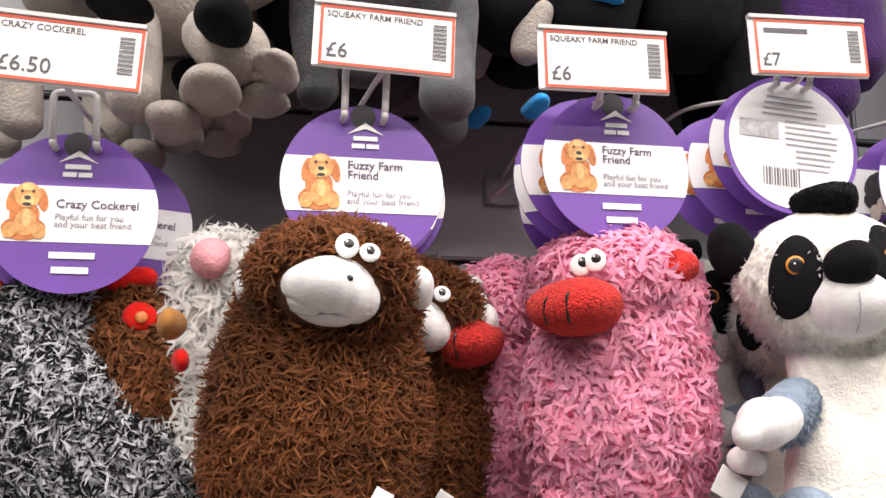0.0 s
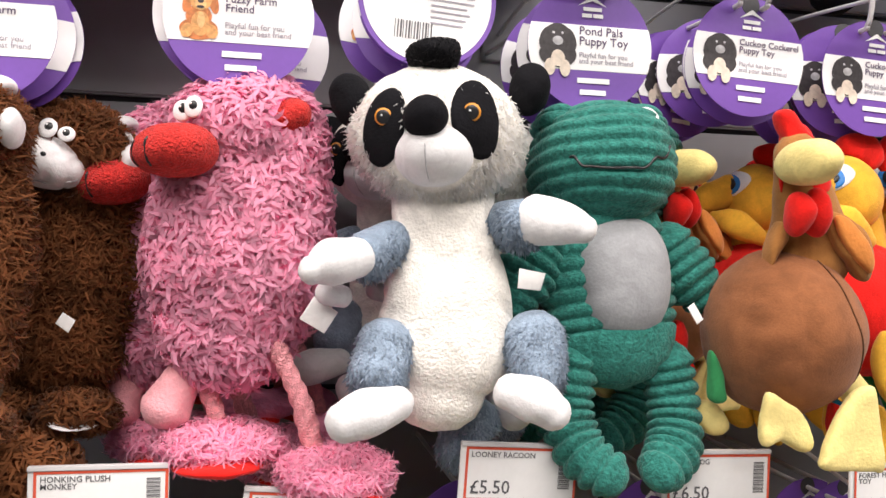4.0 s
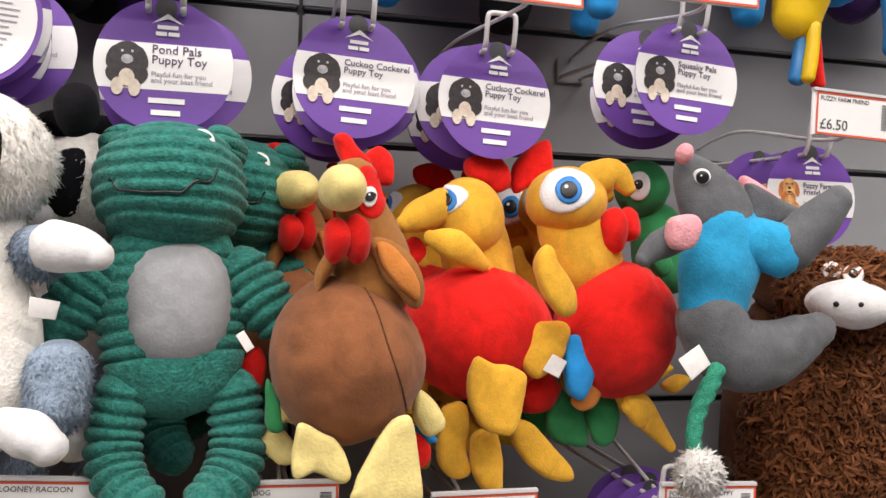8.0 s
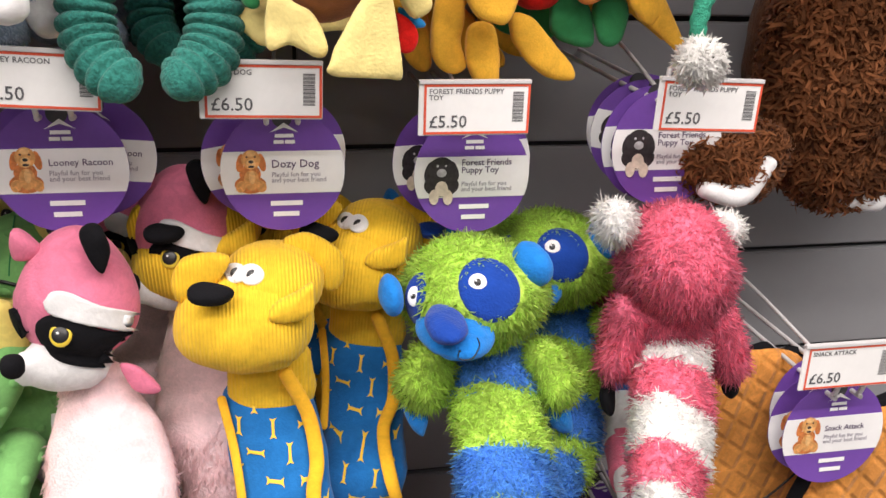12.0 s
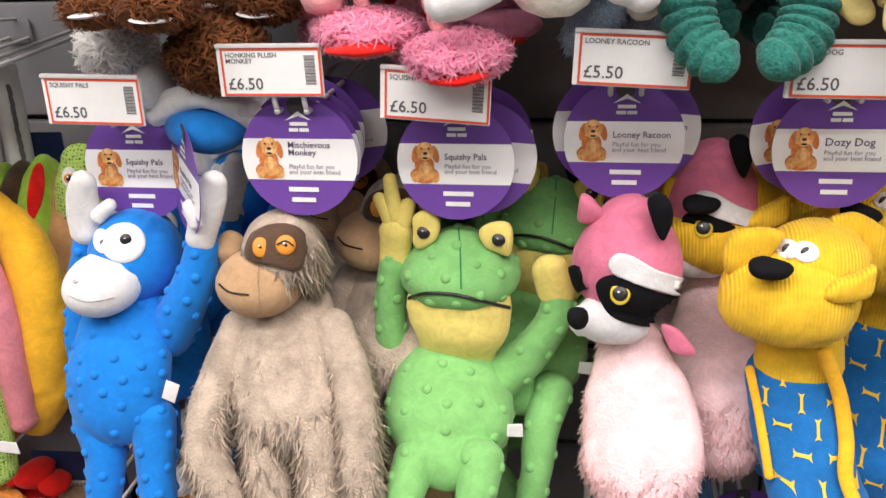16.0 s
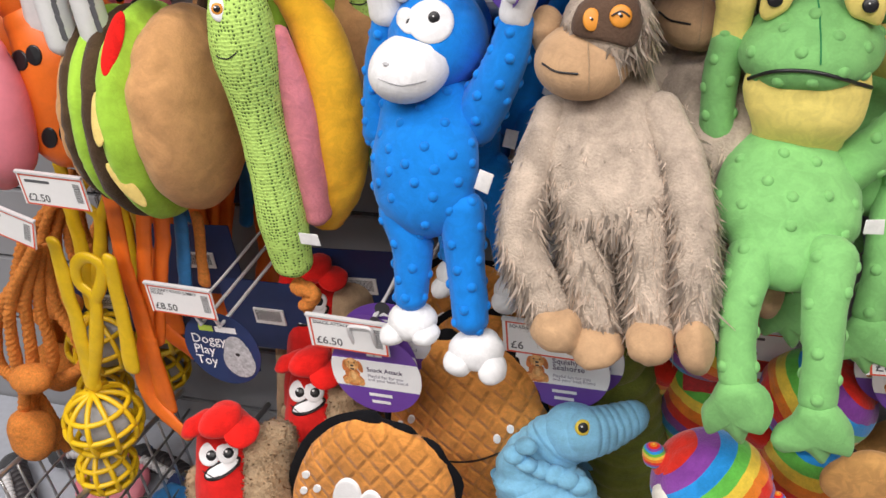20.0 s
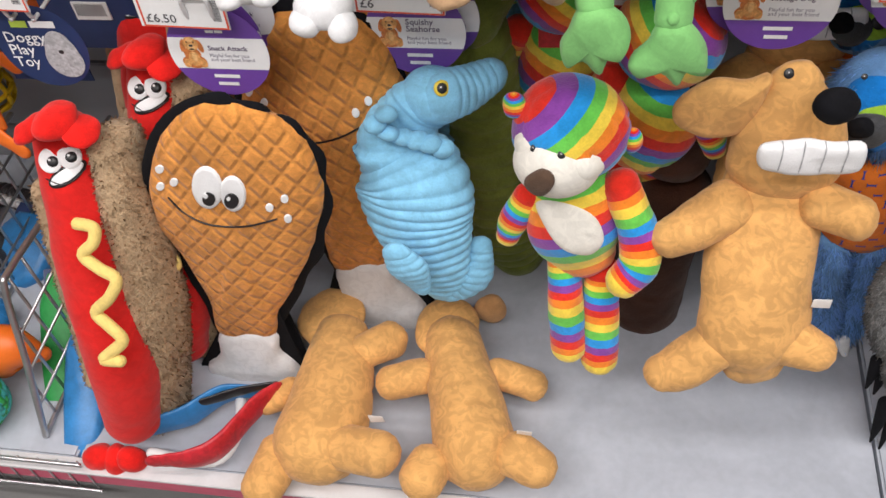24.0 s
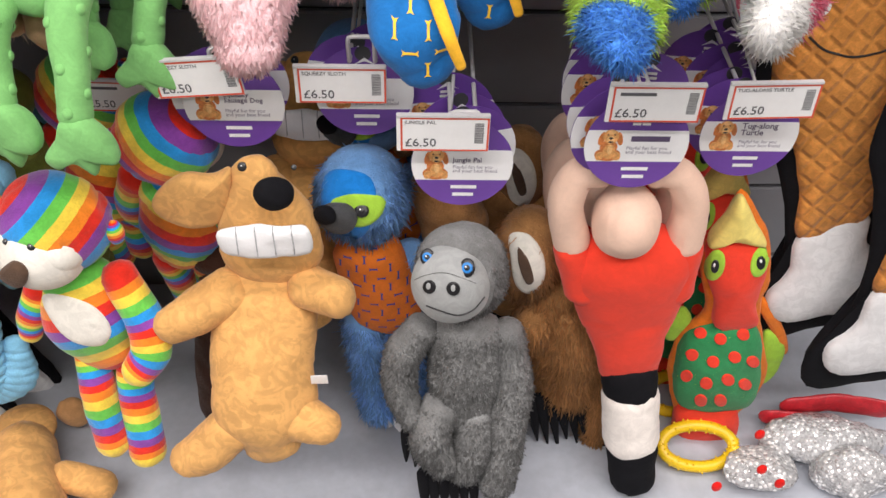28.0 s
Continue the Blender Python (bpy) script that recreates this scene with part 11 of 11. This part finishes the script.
ticket((-0.356, 0.74, 0.758), 'bar', '£2.50', 3)
ticket((-0.441, 0.74, 0.715), 'bar', '£3', 20)
bare_copy(pig, pose(0.299, 0.960, 1.323, 0, 0, -10))
bare_copy(pig, pose(0.264, 1.025, 1.332, 0, 0, 12))
bare_copy(frog, pose(0.543, 0.970, 1.311, 0, 0, -10))
bare_copy(frog, pose(0.508, 1.035, 1.320, 0, 0, 12))
bare_copy(hen, pose(0.661, 0.970, 1.315, 0, 0, -10))
bare_copy(hen, pose(0.626, 1.035, 1.324, 0, 0, 12))
bare_copy(reda, pose(0.779, 1.010, 1.313, 0, 0, -10))
bare_copy(reda, pose(0.744, 1.075, 1.322, 0, 0, 12))
bare_copy(redb, pose(0.849, 0.990, 1.315, 0, 0, -10))
bare_copy(redb, pose(0.814, 1.055, 1.324, 0, 0, 12))
bare_copy(sloth, pose(0.213, 0.955, 0.938, 0, 0, -10))
bare_copy(sloth, pose(0.178, 1.020, 0.947, 0, 0, 12))
bare_copy(gfrog, pose(0.344, 1.000, 0.918, 0, 0, -10))
bare_copy(gfrog, pose(0.309, 1.065, 0.927, 0, 0, 12))
bare_copy(pinkr, pose(0.490, 0.990, 0.949, 0, 0, -10))
bare_copy(pinkr, pose(0.455, 1.055, 0.958, 0, 0, 12))
bare_copy(ydog, pose(0.626, 1.025, 0.917, 0, 0, -10))
bare_copy(ydog, pose(0.591, 1.090, 0.926, 0, 0, 12))
bare_copy(bmonk, pose(0.077, 0.980, 0.953, 0, 0, -10))
bare_copy(bmonk, pose(0.042, 1.045, 0.962, 0, 0, 12))
bare_copy(cow, pose(0.127, 0.940, 1.322, 0, 0, 5))
bare_copy(cow, pose(0.187, 0.990, 1.322, 0, 0, -8))
bare_copy(rac, pose(0.386, 0.945, 1.339, 0, 0, -20))
bare_copy(rac, pose(0.446, 0.975, 1.339, 0, 0, 10))
bare_copy(bear, pose(0.780, 0.945, 0.963, 0, 0, -5))
bare_copy(fox, pose(0.920, 0.880, 0.909, 0, 0, 10))
bare_copy(burger, pose(-0.203, 1.000, 0.930, 0, 0, 8))
bare_copy(worm, pose(-0.045, 0.895, 0.965, 0, 0, 10))
bare_copy(tand, pose(0.500, 0.925, 0.578, 0, 0, -5))
bare_copy(sea, pose(0.169, 0.935, 0.524, 0, 0, -10))
bare_copy(brs, pose(0.725, 0.945, 0.500, 0, 0, 6))
bare_copy(brs, pose(0.655, 0.945, 0.520, 0, 0, -6))
bare_copy(bsl, pose(0.562, 0.915, 0.564, 0, 0, -6))
bare_copy(bsl, pose(0.542, 1.015, 0.564, 0, 0, 8))
bare_copy(rain, pose(0.272, 0.905, 0.590, 0, 0, 180))
bare_copy(drum, pose(0.003, 0.935, 0.589, 0, 0, 0))
bare_copy(hotdog, pose(-0.188, 0.910, 0.577, 0, 0, 0))
bare_copy(duck, pose(0.915, 0.965, 0.513, 0, 0, 0))
bare_copy(ewe, pose(1.154, 0.970, 1.245, 0, 0, 10))
bare_copy(straps, pose(-0.350, 0.920, 0.730, 0, 0, 8))
bare_copy(straps, pose(-0.320, 0.980, 0.700, 0, 0, -8))
bare_copy(straps, pose(-0.270, 0.920, 0.730, 0, 0, 8))
bare_copy(straps, pose(-0.240, 0.980, 0.700, 0, 0, -8))
bare_copy(ropes, pose(-0.535, 0.920, 0.644, 0, 0, 8))
bare_copy(ropes, pose(-0.505, 0.980, 0.614, 0, 0, -8))
bare_copy(rub, pose(-0.409, 0.920, 0.982, 0, 0, 8))
bare_copy(rub, pose(-0.379, 0.980, 0.952, 0, 0, -8))
bare_copy(rubo, pose(-0.467, 0.960, 0.983, 0, 0, 8))
bare_copy(rubo, pose(-0.437, 1.020, 0.953, 0, 0, -8))
bare_copy(tubep, pose(-0.177, 0.890, 1.067, 0, 0, 8))
bare_copy(tubep, pose(-0.147, 0.950, 1.037, 0, 0, -8))
bare_copy(yball, pose(-0.453, 0.900, 0.685, 0, 0, 8))
bare_copy(yball, pose(-0.423, 0.960, 0.655, 0, 0, -8))
bare_copy(packn, pose(-0.333, 0.890, 0.578, 0, 0, 5))
bare_copy(packn, pose(-0.433, 0.920, 0.528, 0, 0, -5))
bare_copy(packn, pose(-0.133, 0.910, 0.548, 0, 0, 3))
bare_copy(packn, pose(-0.383, 0.940, 0.408, 0, 0, 0))
bare_copy(packn, pose(-0.513, 0.910, 0.478, 0, 0, 4))
bare_copy(packn, pose(-0.283, 0.960, 0.668, 0, 0, 0))
bare_copy(packn, pose(-0.453, 0.960, 0.688, 0, 0, 0))
for px, py, pz, pa in ((-0.55, 0.93, 1.08, 4), (-0.40, 0.97, 1.12, -3), (-0.28, 0.95, 0.98, 2), (-0.57, 0.96, 0.88, -4), (-0.44, 0.99, 0.80, 3), (-0.30, 0.98, 0.79, -2), (-0.18, 0.99, 0.90, 2), (-0.52, 1.00, 0.98, 0)):
    bare_copy(packn, pose(px, py, pz, 0, 0, pa))
for px, py, pz, pa in ((-0.40, 0.89, 0.95, -6), (-0.49, 0.87, 0.96, 5)):
    bare_copy(rubo, pose(px, py, pz, 0, pa, 0))
